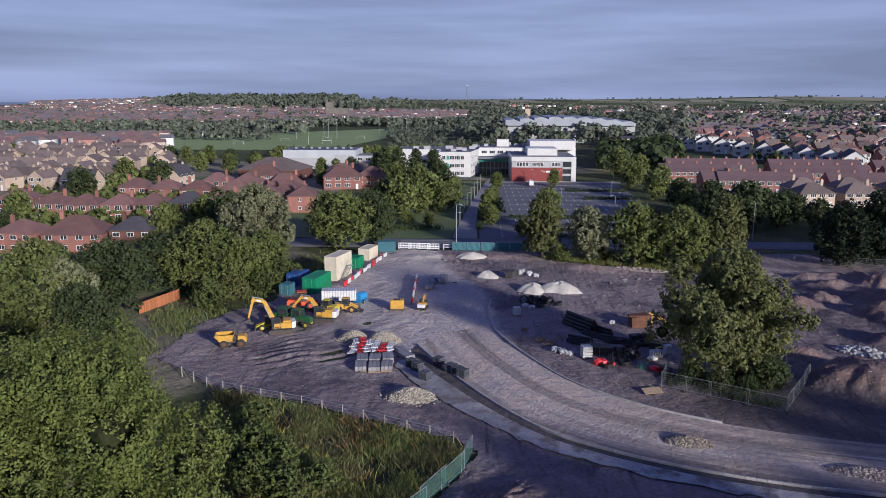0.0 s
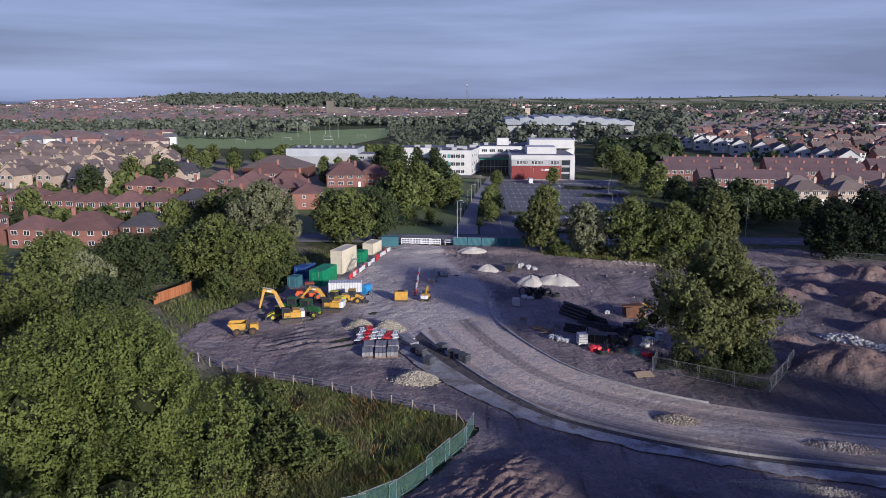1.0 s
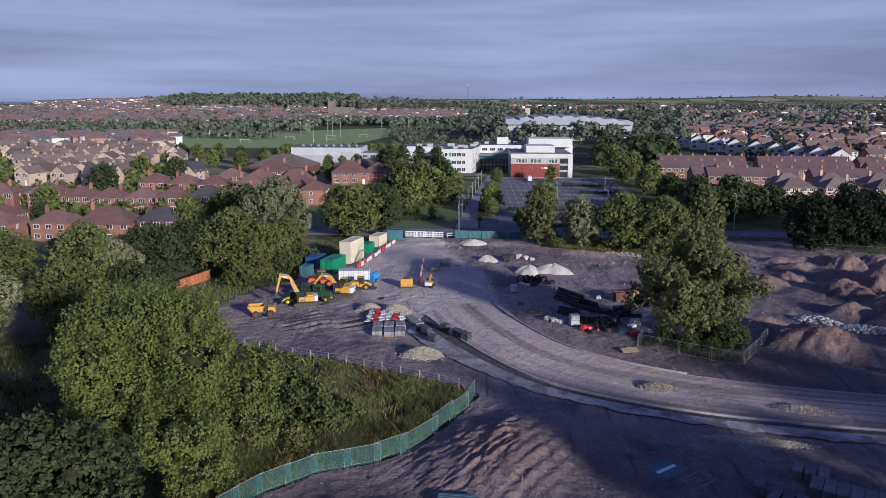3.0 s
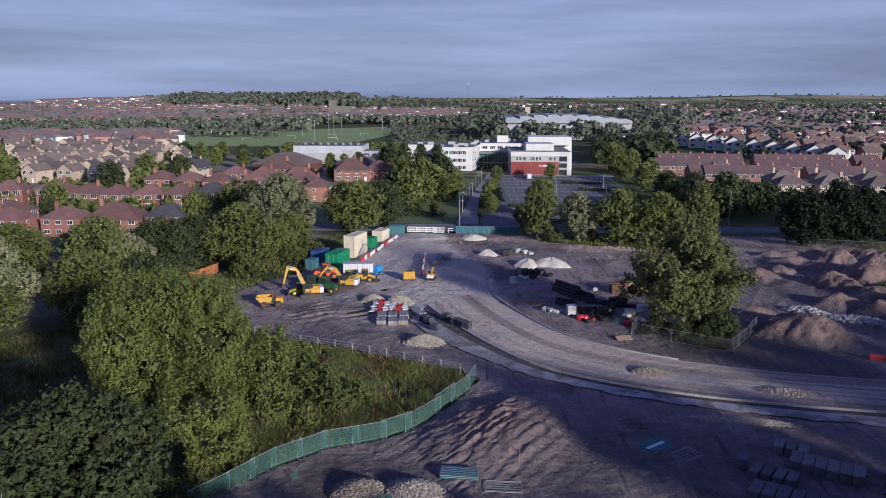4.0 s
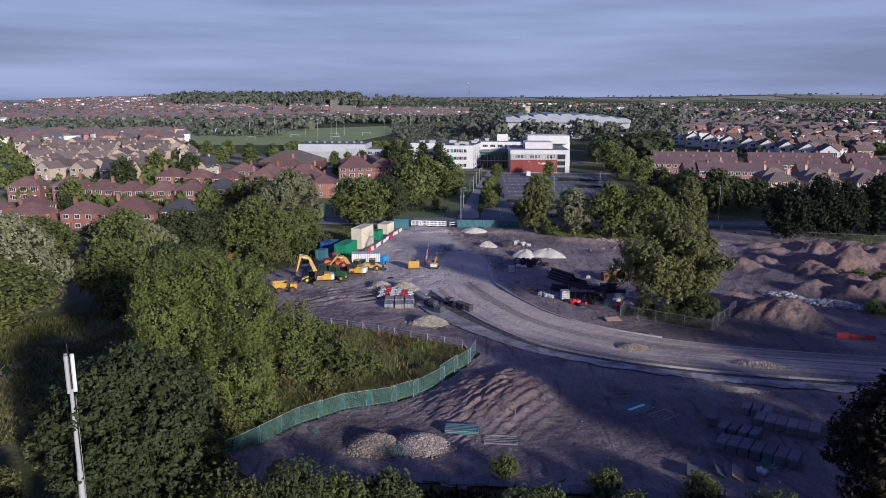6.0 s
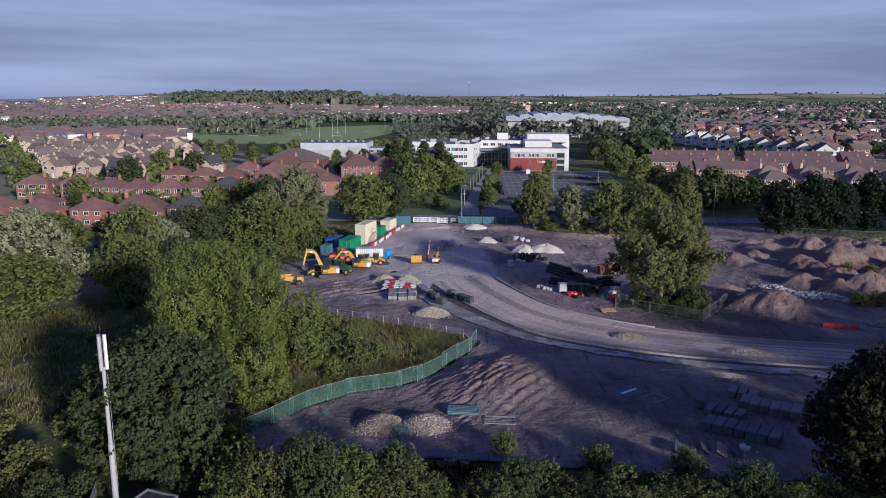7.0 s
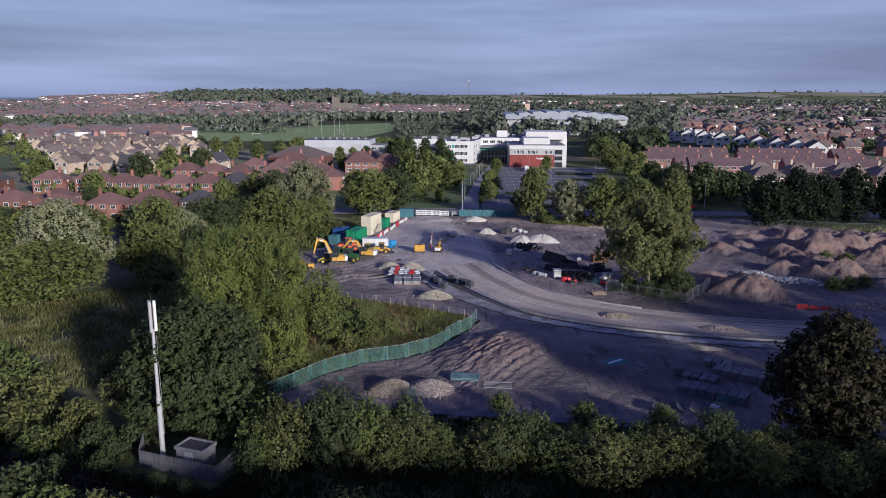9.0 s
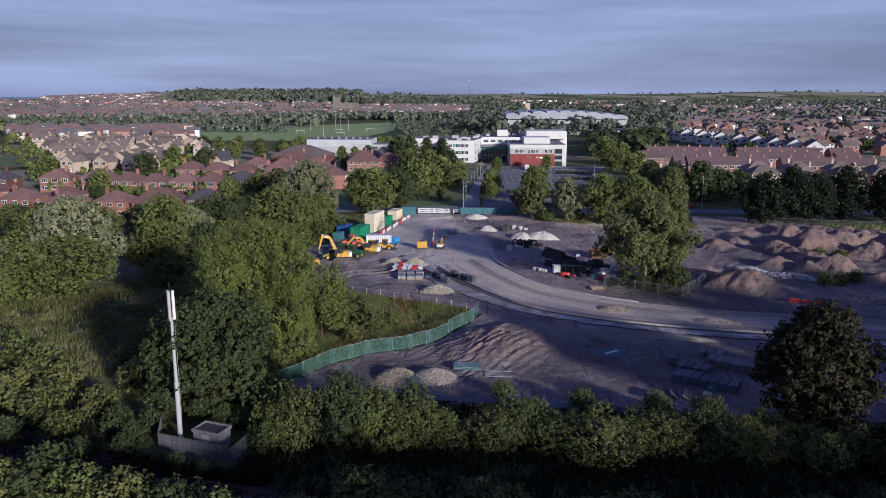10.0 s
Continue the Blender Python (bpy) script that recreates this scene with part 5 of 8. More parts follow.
rnd = random.Random(8)
h_red = house(10.2, 8.5, 5.2, 2.7, "hip", "brick_red", "roof_red", 3, "red brick semi-detached house with a hipped red tile roof", "brick houses beyond the trees", bay=True)
h_red.matrix_basis = pose(-103, 219, float(land(-103, 219)), 0, 0, 8)
settle(h_red, [(-93, 218.5, 5), (-113.5, 219, 3), (-123.5, 220, -4), (-72.5, 221, 0), (-110, 181, 175, 1.0), (-131, 190, 80), (-137, 224, 10), (-90, 246, 185), (-101, 248, 180), (-113, 252, 176), (-78, 248, 186), (-64, 236, 100), (-52, 233, 95),
               (-124, 178, 178), (-150, 220, 10), (-140, 182, 175), (-155, 190, 170), (-60, 248, 90), (-80, 268, 0), (-92, 272, 4)])
h_redw = house(14.5, 10.0, 4.9, 3.9, "hip", "brick_red", "roof_red", 4, "wide red brick house with a large hipped red roof", "brick houses beyond the trees")
h_redw.matrix_basis = pose(-96.5, 182, float(land(-96.5, 182)), 0, 0, 184)
settle(h_redw, [(-66, 266, 20, 0.95), (-50, 292, 10), (-38, 300, -12, 0.9), (-54, 312, 60, 0.9), (-82, 296, 10, 1.0)])
h_slate = house(10.5, 8.5, 5.2, 2.8, "hip", "brick_dark", "roof_slate", 3, "dark brick semi-detached house with a hipped slate roof", "brick houses beyond the trees", bay=True)
h_slate.matrix_basis = pose(-82.5, 219.5, float(land(-82.5, 219.5)), 0, 0, 0)
settle(h_slate, [(-83, 184, 182), (-64, 222, 0), (-168, 214, 0)])
h_hall = house(26, 19, 5.0, 4.6, "hip", "brick_dark", "roof_brown", 6, "long low hall with a big hipped brown tile roof", "brick houses beyond the trees", storeys=1, chimney=False)
h_hall.matrix_basis = pose(-84, 322, 0, 0, 0, -8)
settle(h_hall, [(-50, 330, 15, 0.7)])
h_tan = house(7.4, 8.6, 4.9, 2.6, "front", "brick_tan", "roof_brown", 2, "buff brick estate house with a white-trimmed front gable", "estate houses", simple=True)
h_tan.matrix_basis = pose(-150, 296, 0, 0, 0, 10)
h_tan2 = house(13.0, 8.2, 4.9, 2.5, "gable", "brick_tan", "roof_brown", 4, "pair of buff brick estate houses under a brown gable roof", "estate houses", simple=True)
h_tan2.matrix_basis = pose(-176, 292, 0, 0, 0, -10)
rows_a, rows_b = [], []
for k, yy in enumerate((278, 300, 318, 338, 360, 382, 402, 424, 452)):
    lo = (-20 - 834) / 1312 * (yy - 4)
    hi = ((300 if yy > 340 else 210) - 834) / 1312 * (yy - 4)
    x = lo + rnd.uniform(0, 6)
    while x < hi:
        jitter = rnd.uniform(-3, 3)
        near_tree = abs(x + 129) < 12 and abs(yy - 262) < 30
        if not near_tree:
            (rows_a if rnd.random() < 0.45 else rows_b).append((x, yy + jitter, rnd.choice((-12, 10, 5, 95, 178)) + rnd.uniform(-5, 5)))
        x += rnd.uniform(13, 18.5)
settle(h_tan, rows_a)
settle(h_tan2, rows_b)
h_gable = house(13, 8.0, 4.6, 4.2, "gable", "brick_tan", "roof_slate", 3, "old brick house with a steep slate roof", "estate houses", simple=True)
h_gable.matrix_basis = pose(-143, 272, 0, 0, 0, -6)
settle(h_gable, [(-128, 316, 84, 0.8), (-118, 300, 80, 0.9)])

# terraces and semis on the east side
h_terr = house(5.6, 9.0, 5.2, 2.9, "gable", "brick_red", "roof_plum", 2, "narrow red brick terraced house with a plum-brown roof", "terraced houses", plain_side=True, simple=True)
h_terr.matrix_basis = pose(90, 290, -0.5, 0, 0, 0)
rows = []
for yy, x0, n in ((289, 90, 15), (322, 82, 18), (350, 92, 18)):
    for k in range(n):
        if k % 8 != 7 and not (yy == 289 and k == 0):
            rows.append((x0 + k * 5.62, yy - k * 0.35, -3.5))
settle(h_terr, rows, -0.5)
h_semi = house(11.5, 9.0, 4.8, 3.0, "hip", "brick_tan", "roof_brown", 4, "buff rendered semi-detached house with a hipped brown roof", "semi-detached houses", simple=True)
h_semi.matrix_basis = pose(111, 250, 0, 0, 0, 4)
settle(h_semi, [(126, 251, 2), (142, 249, 0), (157, 250, -4), (115, 266, 182), (131, 267, 180), (148, 266, 178), (164, 264, 178), (172, 248, 0), (107, 312, 4, 0.9)])
h_white = house(7.5, 12.0, 5.2, 2.6, "front", "render_white", "roof_slate", 2, "white rendered house with a plain gable end", "white gabled houses", chimney=False, simple=True)
h_white.matrix_basis = pose(150, 532, 0, 0, 0, -8)
settle(h_white, [(155, 512, -14, 1.25), (160, 490, -14, 1.25), (165, 468, -14, 1.25), (170, 447, -14, 1.25), (174, 428, -14, 1.25), (178, 410, -14, 1.25), (182, 393, -14, 1.25), (186, 377, -14, 1.25)])
h_flat = house(17, 9, 5.6, 1.6, "gable", "render_white", "roof_slate", 5, "long white two-storey terrace of houses", "white flats", chimney=False, simple=True)
h_flat.matrix_basis = pose(111, 560, 0, 0, 0, 0)
settle(h_flat, [(130, 560, 0), (148, 566, 0), (62, 600, 5), (80, 604, 5)])
h_eb = house(9.5, 8.5, 5.2, 2.8, "gable", "brick_red", "roof_brown", 3, "red brick house with a brown gable roof", "houses on the east slope", simple=True)
h_eb.matrix_basis = pose(196, 420, 0, 0, 0, 0)
h_ew = house(9.5, 8.5, 5.2, 2.6, "hip", "render_white", "roof_red", 3, "pale rendered house with a hipped red roof", "houses on the east slope", simple=True)
h_ew.matrix_basis = pose(230, 470, 0, 0, 0, 0)
ra, rb = [], []
for k, yy in enumerate((400, 425, 450, 478, 506, 536, 570, 606, 645)):
    x = 196 + (yy - 400) * -0.05 + rnd.uniform(0, 8)
    while x < (1640 - 834) / 1312 * yy:
        (ra if rnd.random() < 0.66 else rb).append((x, yy + rnd.uniform(-4, 4), rnd.choice((0, 8, -8, 90, 180)) + rnd.uniform(-6, 6)))
        x += rnd.uniform(14, 24)
settle(h_eb, ra)
settle(h_ew, rb)


# ---- the school ----
def flat_windows(parent, cells):
    for x, y, z, rz, w, h in cells:
        window(parent, x, y, z, rz, w, h)


school = thing("school_building", 0, 340, 0, 0, "white three-storey school with flat roofs and a red theatre front", "school")
def sp(name, bm, mat, label="", par=None):
    """A part of the school, built in world places."""
    bmesh.ops.translate(bm, verts=bm.verts, vec=(0, -340, 0))
    return part(name, bm, mat, par or school, label)


sp("west_block", P([(-14.1, 326), (-0.2, 326), (3.7, 348), (3.7, 368), (-34, 368), (-34, 343), (-14.1, 343)], "z", 0, 11.3), "render_white", "white rendered classroom block")
sp("west_plinth", P([(-14.3, 325.9), (-0.1, 325.9), (3.9, 348), (3.9, 349), (-14.3, 349)], "z", -0.3, 1.0), "concrete_dark")
sp("west_roof", P([(-13.6, 326.5), (-0.5, 326.5), (3.3, 348), (3.3, 367.5), (-33.5, 367.5), (-33.5, 343.5), (-13.6, 343.5)], "z", 11.3, 11.36), "roof_membrane")
bm = bmesh.new()
for a, b in (((-14.1, 326), (-0.2, 326)), ((-0.2, 326), (3.7, 348)), ((-34, 343), (-14.1, 343)), ((-14.1, 343), (-14.1, 326))):
    d = Vector((b[0] - a[0], b[1] - a[1], 0)).normalized()
    nn = Vector((-d.y, d.x, 0)) * 0.35
    prism(bm, [a, b, (b[0] + nn.x, b[1] + nn.y), (a[0] + nn.x, a[1] + nn.y)], "z", 11.3, 11.75)
sp("parapet", bm, "render_white")
sp("back_block", B(3.7, 350, 0, 48, 372, 12.1), "render_white", "white upper storeys behind the atrium")
sp("back_roof", B(4.2, 350.5, 12.1, 47.5, 371.5, 12.16), "roof_membrane")
sp("top_storey", B(26.6, 346, 11.5, 47.3, 362, 15.5, 0.05), "render_white")
sp("atrium_glass", B(3.4, 346.5, 0, 18, 349.9, 6.0), "glass", "dark glazed entrance atrium")
sp("atrium_band", B(3.2, 346.2, 6.0, 18, 349.95, 7.2), "panel_green", "green glass band over the entrance")
sp("atrium_canopy", B(2.6, 343.5, 7.3, 18.5, 350, 8.3), "roof_membrane")
for k in range(9):
    sp("mullion", B(3.6 + k * 1.75, 346.3, 0, 3.75 + k * 1.75, 346.5, 6.0), "panel_grey")
sp("atrium_transom", B(3.4, 346.25, 2.9, 18, 346.5, 3.15), "panel_grey")
theatre = sp("theatre_block", B(17.1, 317.3, 0, 43.5, 349, 8.6), "panel_grey", "grey panelled theatre block")
sp("theatre_fascia", B(16.9, 316.9, 8.6, 43.8, 349, 10.5, 0.04), "render_white", "white parapet band")
sp("theatre_roof", B(17.4, 317.4, 10.5, 43.3, 348.5, 10.56), "roof_membrane")
sp("theatre_front", B(17.1, 316.9, 0.4, 38.2, 317.28, 6.0, 0.03), "cladding_red", "dark red cladding panel")
sp("end_frame", B(41.9, 316.8, 0, 43.9, 318.5, 8.6, 0.03), "render_white")
sp("east_wall", B(43.52, 318.5, 0, 43.9, 345, 8.6), "render_white")
sp("stair_glass", B(38.4, 317.15, 0.3, 41.8, 317.29, 8.4), "glass")
for z in (2.6, 5.4):
    sp("floor_band", B(38.3, 317.0, z, 41.85, 317.28, z + 0.9), "panel_grey")
sp("fly_tower", B(24.0, 324, 10.5, 36.7, 338, 13.5, 0.05), "render_white", "white box on the theatre roof")
for x0, w in ((19.2, 4.6), (25.6, 5.2), (33.6, 3.6)):
    for k in range(round(w / 1.2)):
        window(school, x0 + k * 1.2 + 0.6, -22.7, 6.5, 0, 1.15, 1.7)
for s, z in enumerate((1.7, 5.0, 8.4)):
    flat_windows(school, [(-11.8, -14, z, 0, 1.5, 1.7), (-8.2, -14, z, 0, 2.2, 1.7), (-5.9, -14, z, 0, 2.2, 1.7), (-3.8, -14, z, 0, 1.6, 1.7)])
    sp("infill_panel", B(-10.6, 325.95, z + 0.05, -9.4, 326.0 - 0.003, z + 1.65), "panel_green")
    for k in range(4):
        f = (k + 0.6) / 4.4
        window(school, -0.2 + 3.9 * f, -14 + 22 * f, z, 80, 2.6, 1.7)
for k in range(11):
    x = 6 + k * 3.7
    window(school, x, 10, 9.4, 0, 2.6, 1.4)
for x, y, w, d, h in ((-9, 334, 2.4, 2.0, 1.2), (-4, 338, 2.0, 2.0, 1.4), (-7, 345, 3.0, 2.0, 1.1), (-1, 352, 3, 3, 1.2), (-12, 352, 3.5, 2.5, 1.4), (-22, 350, 3, 3, 1.3), (-27, 352, 2.5, 2.5, 1.1), (0.5, 360, 2.5, 2.5, 1.5),
                      (12, 357, 5.6, 5.0, 3.3), (20, 356, 2.2, 2.2, 1.4), (24, 360, 3.0, 2.0, 1.3), (16, 364, 3, 3, 1.6), (6, 358, 2, 2, 1.2)):
    z = 11.36 if x < 3.5 else 12.16
    sp("roof_plant", B(x, y, z, x + w, y + d, z + h, 0.05), "render_white" if h > 3 else "panel_grey")
bm = bmesh.new()
for k in range(30):
    tube(bm, [(27 + k * 0.68, 346.3, 15.5), (27 + k * 0.68, 346.3, 16.3)], 0.03, 4)
tube(bm, [(26.8, 346.3, 16.3), (47, 346.3, 16.3)], 0.03, 4)
sp("roof_rail", bm, "steel")
for word, x in (("The", 29.4), ("Theatre", 33.6)):
    cu = bpy.data.curves.new("sign_text", 'FONT')
    cu.body, cu.size, cu.extrude = word, 1.15, 0.03
    cu.materials.append(M["upvc"])
    ob = new("sign_text", cu)
    ob.parent = school
    ob.matrix_basis = pose(x, -23.16, 4.0, 90, 0, 0)
sp("sign_bar", B(31.4, 316.85, 4.0, 33.3, 316.9, 4.7), "upvc")

hall = thing("sports_hall", -75, 380, 0, 0, "long low white and blue-grey clad sports hall", "school hall")
part("wall", B(-18, -10, 0, 18, 14, 7.2), "panel_grey", hall)
part("upper_band", B(-18.05, -10.05, 5.4, 18.05, 14.05, 9.2), "roof_white", hall)
part("grey_bay", B(8, -10.3, 0, 14, -9.9, 7.0), "panel_grey", hall)
part("annexe", B(18.1, -10, 0, 27, 6, 6.6), "panel_grey", hall)
part("roof", B(-17.5, -9.5, 9.2, 17.5, 13.5, 9.27), "roof_membrane", hall)
part("annexe_roof", B(18.4, -9.6, 6.6, 26.6, 5.6, 6.66), "roof_membrane", hall)
for k in range(8):
    part("roof_vent", B(-14 + k * 4, -2, 9.27, -12.8 + k * 4, -0.8, 10.3, 0.05), "galv", hall)
for z in (1.2, 4.2):
    flat_windows(hall, [(20.2, -10, z, 0, 2.6, 1.4), (24.2, -10, z, 0, 2.6, 1.4)])

leis = thing("leisure_centre", 82, 660, 0, 0, "large leisure centre with a pale ridged metal roof", "leisure centre")
part("wall", B(-54, -24, 0, 54, 40, 12), "panel_grey", leis)
for k in range(9):
    x0 = -54 + k * 12
    zc = 15.2 + 4.0 * math.sin(math.pi * (k + 1.2) / 9.5)
    bm = bmesh.new()
    prism(bm, [(x0, 11.8), (x0 + 12, 11.8), (x0 + 12, zc - 1.6), (x0 + 7, zc + 0.3), (x0, zc - 0.4)], "y", -27, 42)
    part("roof_bay", bm, "roof_metal", leis)

# ---- far town and woods ----
def ramp_material(name, colors, scale=0.3):
    m = bpy.data.materials.new(name)
    m.use_nodes = True
    nt = m.node_tree
    bs = nt.nodes["Principled BSDF"]
    bs.inputs["Roughness"].default_value = 0.85
    r = nt.nodes.new("ShaderNodeValToRGB")
    r.color_ramp.interpolation = 'CONSTANT'
    while len(r.color_ramp.elements) < len(colors):
        r.color_ramp.elements.new(0.5)
    for e, (p, c) in zip(r.color_ramp.elements, colors):
        e.position, e.color = p, (*c, 1)
    g = nt.nodes.new("ShaderNodeNewGeometry")
    nt.links.new(g.outputs["Random Per Island"], r.inputs["Fac"])
    nz = _n(nt, "ShaderNodeTexNoise", Scale=scale, Detail=3.0)
    nt.links.new(g.outputs["Position"], nz.inputs["Vector"])
    f = nt.nodes.new("ShaderNodeMapRange")
    f.inputs[3].default_value, f.inputs[4].default_value = 0.7, 1.3
    nt.links.new(nz.outputs["Fac"], f.inputs[0])
    nt.links.new(_mixc(nt, 1.0, r.outputs["Color"], f.outputs[0], 'MULTIPLY'), bs.inputs["Base Color"])
    return m


M["far_wall"] = ramp_material("far_wall", [(0.0, (0.36, 0.20, 0.17)), (0.3, (0.50, 0.41, 0.35)), (0.52, (0.32, 0.18, 0.15)), (0.66, (0.76, 0.75, 0.73))])
M["far_roof"] = ramp_material("far_roof", [(0.0, (0.19, 0.12, 0.115)), (0.35, (0.17, 0.135, 0.13)), (0.7, (0.15, 0.145, 0.16)), (0.9, (0.27, 0.16, 0.14))])
rng = np.random.default_rng(77)
BASE = np.array([(-1, -1, 0), (1, -1, 0), (1, 1, 0), (-1, 1, 0), (-1, -1, 1), (1, -1, 1), (1, 1, 1), (-1, 1, 1)], float)


def far_houses(places, label):
    wv, wq, rv, rq = [], [], [], []
    for i, (x, y) in enumerate(places):
        w, d, e, r = rng.uniform(4, 9), rng.uniform(3.4, 4.4), rng.uniform(5.4, 7.0), rng.uniform(1.7, 2.6)
        a = rng.choice([0.0, 0.15, 1.57, 1.4]) + rng.normal() * 0.12
        c, s = math.cos(a), math.sin(a)
        R = np.array([[c, s, 0], [-s, c, 0], [0, 0, 1]])
        o = np.array([x, y, float(land(x, y)) - 0.3])
        v = (BASE * (w, d, e)) @ R + o
        wv.append(v)
        wq.append(np.array([(0, 1, 5, 4), (1, 2, 6, 5), (2, 3, 7, 6), (3, 0, 4, 7)]) + 8 * i)
        rr = np.array([(-w - .3, -d - .4, e - .2), (w + .3, -d - .4, e - .2), (w + .3, 0, e + r), (-w - .3, 0, e + r), (w + .3, d + .4, e - .2), (-w - .3, d + .4, e - .2)]) @ R + o
        rv.append(rr)
        rq.append(np.array([(0, 1, 2, 3), (3, 2, 4, 5), (1, 4, 2, 2), (0, 3, 5, 5)]) + 6 * i)
    root = thing("distant_houses", 0, 0, 0, 0, label, "houses", kind="stuff")
    part("wall", np_mesh("wall", np.vstack(wv), np.vstack(wq)), "far_wall", root)
    q = np.vstack(rq)
    me = bpy.data.meshes.new("roof")
    me.from_pydata(np.vstack(rv).tolist(), [], [tuple(dict.fromkeys(f)) for f in q.tolist()])
    part("roof", me, "far_roof", root)


def scatter(n, x_of, y0, y1, power=1.0):
    """Places spread between two depths; x_of gives the limits across at a depth."""
    y = y0 + (y1 - y0) * rng.uniform(0, 1, n) ** power
    lo, hi = x_of(y)
    return np.stack([lo + (hi - lo) * rng.uniform(0, 1, n), y], 1)


def rows_of_houses(n, x_of, y0, y1):
    p = scatter(n, x_of, y0, y1, 1.15)
    p[:, 1] = np.round(p[:, 1] / 34) * 34 + 7 * np.sin(p[:, 0] / 90) + rng.normal(size=n) * 2.0
    p[:, 0] = np.round(p[:, 0] / 15) * 15 + rng.normal(size=n) * 1.5
    return np.unique(np.round(p, 1), axis=0)


def view(a, b):
    return lambda y: ((a - 834) / 1312 * y, (b - 834) / 1312 * y)


far_houses(rows_of_houses(1500, view(-60, 560), 900, 1800), "dense far town of red brick and pale houses on rising ground")
far_houses(rows_of_houses(500, view(60, 280), 1750, 2500), "far red brick terraces along the skyline")
far_houses(rows_of_houses(380, view(560, 830), 1150, 1700), "far houses below the wooded hill")
far_houses(rows_of_houses(620, view(1190, 1640), 660, 1500), "far streets of red-roofed houses on the east slope")
far_houses(rows_of_houses(240, view(900, 1640), 1500, 3200), "scattered houses in the far country")
far_houses(scatter(90, view(-60, 300), 480, 620), "buff estate houses by the playing field")


def far_trees(places, hs, label, mat, per=26, sc=1.0):
    v, q, off = [], [], 0
    for (x, y), h in zip(places, hs):
        r = h * rng.uniform(0.38, 0.6)
        d = rng.normal(size=(per, 3))
        d[:, 2] = np.abs(d[:, 2]) - 0.35
        d /= np.linalg.norm(d, axis=1)[:, None]
        lump = 0.8 + 0.35 * rng.uniform(0, 1, (per, 1))
        p = d * (r, r, h * 0.5) * lump + (x, y, float(land(x, y)) + h * 0.48)
        n = d + 0.35 * rng.normal(size=d.shape)
        n /= np.linalg.norm(n, axis=1)[:, None]
        a = np.cross(n, rng.normal(size=n.shape))
        a /= np.linalg.norm(a, axis=1)[:, None]
        b = np.cross(n, a)
        s = h * 0.19 * sc * rng.uniform(0.7, 1.3, (per, 1))
        v.append(np.stack([p - a * s, p - b * s, p + a * s, p + b * s], 1).reshape(-1, 3))
        q.append(np.arange(per * 4).reshape(-1, 4) + off)
        off += per * 4
    ob = part("distant_woods", np_mesh("distant_woods", np.vstack(v), np.vstack(q)), mat)
    return tagged(ob, label, "woods", kind="stuff")


def wood(n, x_of, y0, y1, h0, h1, label, mat, power=1.0, **kw):
    p = scatter(n, x_of, y0, y1, power)
    far_trees(p, rng.uniform(h0, h1, n) * (1 + 0.3 * wobble(p[:, 0], p[:, 1], 8, 0.012, 3)), label, mat, **kw)


# most of the far woods take the hazed leaf colour
wood(800, view(300, 640), 1750, 2350, 8, 18, "dark wooded hill above the town", "leaf_far_haze", per=30, sc=1.0)
wood(350, view(250, 820), 1700, 2300, 7, 13, "woods on the flank of the hill", "leaf_far_haze", per=26)
wood(520, view(-60, 560), 700, 1900, 6, 11, "garden trees among the far houses", "leaf_far_haze", 1.2)
wood(430, view(-60, 480), 600, 860, 5, 8.5, "belt of trees before the far town", "leaf_far_haze")
wood(520, view(430, 840), 900, 1050, 7, 11, "dark belt of trees behind the playing field", "leaf_far_haze", per=34, sc=0.8)
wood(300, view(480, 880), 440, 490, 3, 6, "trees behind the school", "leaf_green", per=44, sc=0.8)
wood(300, view(690, 900), 505, 880, 3, 7, "scrub woodland beyond the school", "leaf_far_haze", per=50, sc=0.65)
wood(330, view(830, 1200), 560, 1400, 9, 17, "woods round the leisure centre", "leaf_far_haze", 1.1, per=70, sc=0.62)
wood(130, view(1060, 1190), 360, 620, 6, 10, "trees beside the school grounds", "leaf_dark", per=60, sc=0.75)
wood(330, view(1180, 1640), 620, 1700, 7, 13, "garden trees on the east slope", "leaf_far_haze", 1.1)
wood(300, view(780, 1640), 1500, 3000, 9, 16, "far hedges and woods", "leaf_far_haze")
wood(120, view(860, 1640), 3000, 4500, 8, 14, "far hedgerows on the skyline hills", "leaf_far_haze")
wood(130, view(1300, 1640), 400, 640, 3, 7, "garden trees among the eastern houses", "leaf_dark")
wood(220, view(-60, 300), 265, 480, 3, 6, "garden bushes on the estate", "leaf_green")
wood(200, view(60, 420), 190, 260, 2, 5, "garden hedges round the brick houses", "leaf_shrub", sc=0.9)
wood(60, view(-110, 10), 215, 420, 3, 6, "garden trees at the edge of the estate", "leaf_green", per=44, sc=0.7)
wood(260, view(-700, -60), 430, 1200, 7, 13, "woods west of the town", "leaf_green")
wood(260, view(1640, 2400), 430, 1200, 7, 13, "woods east of the town", "leaf_green")

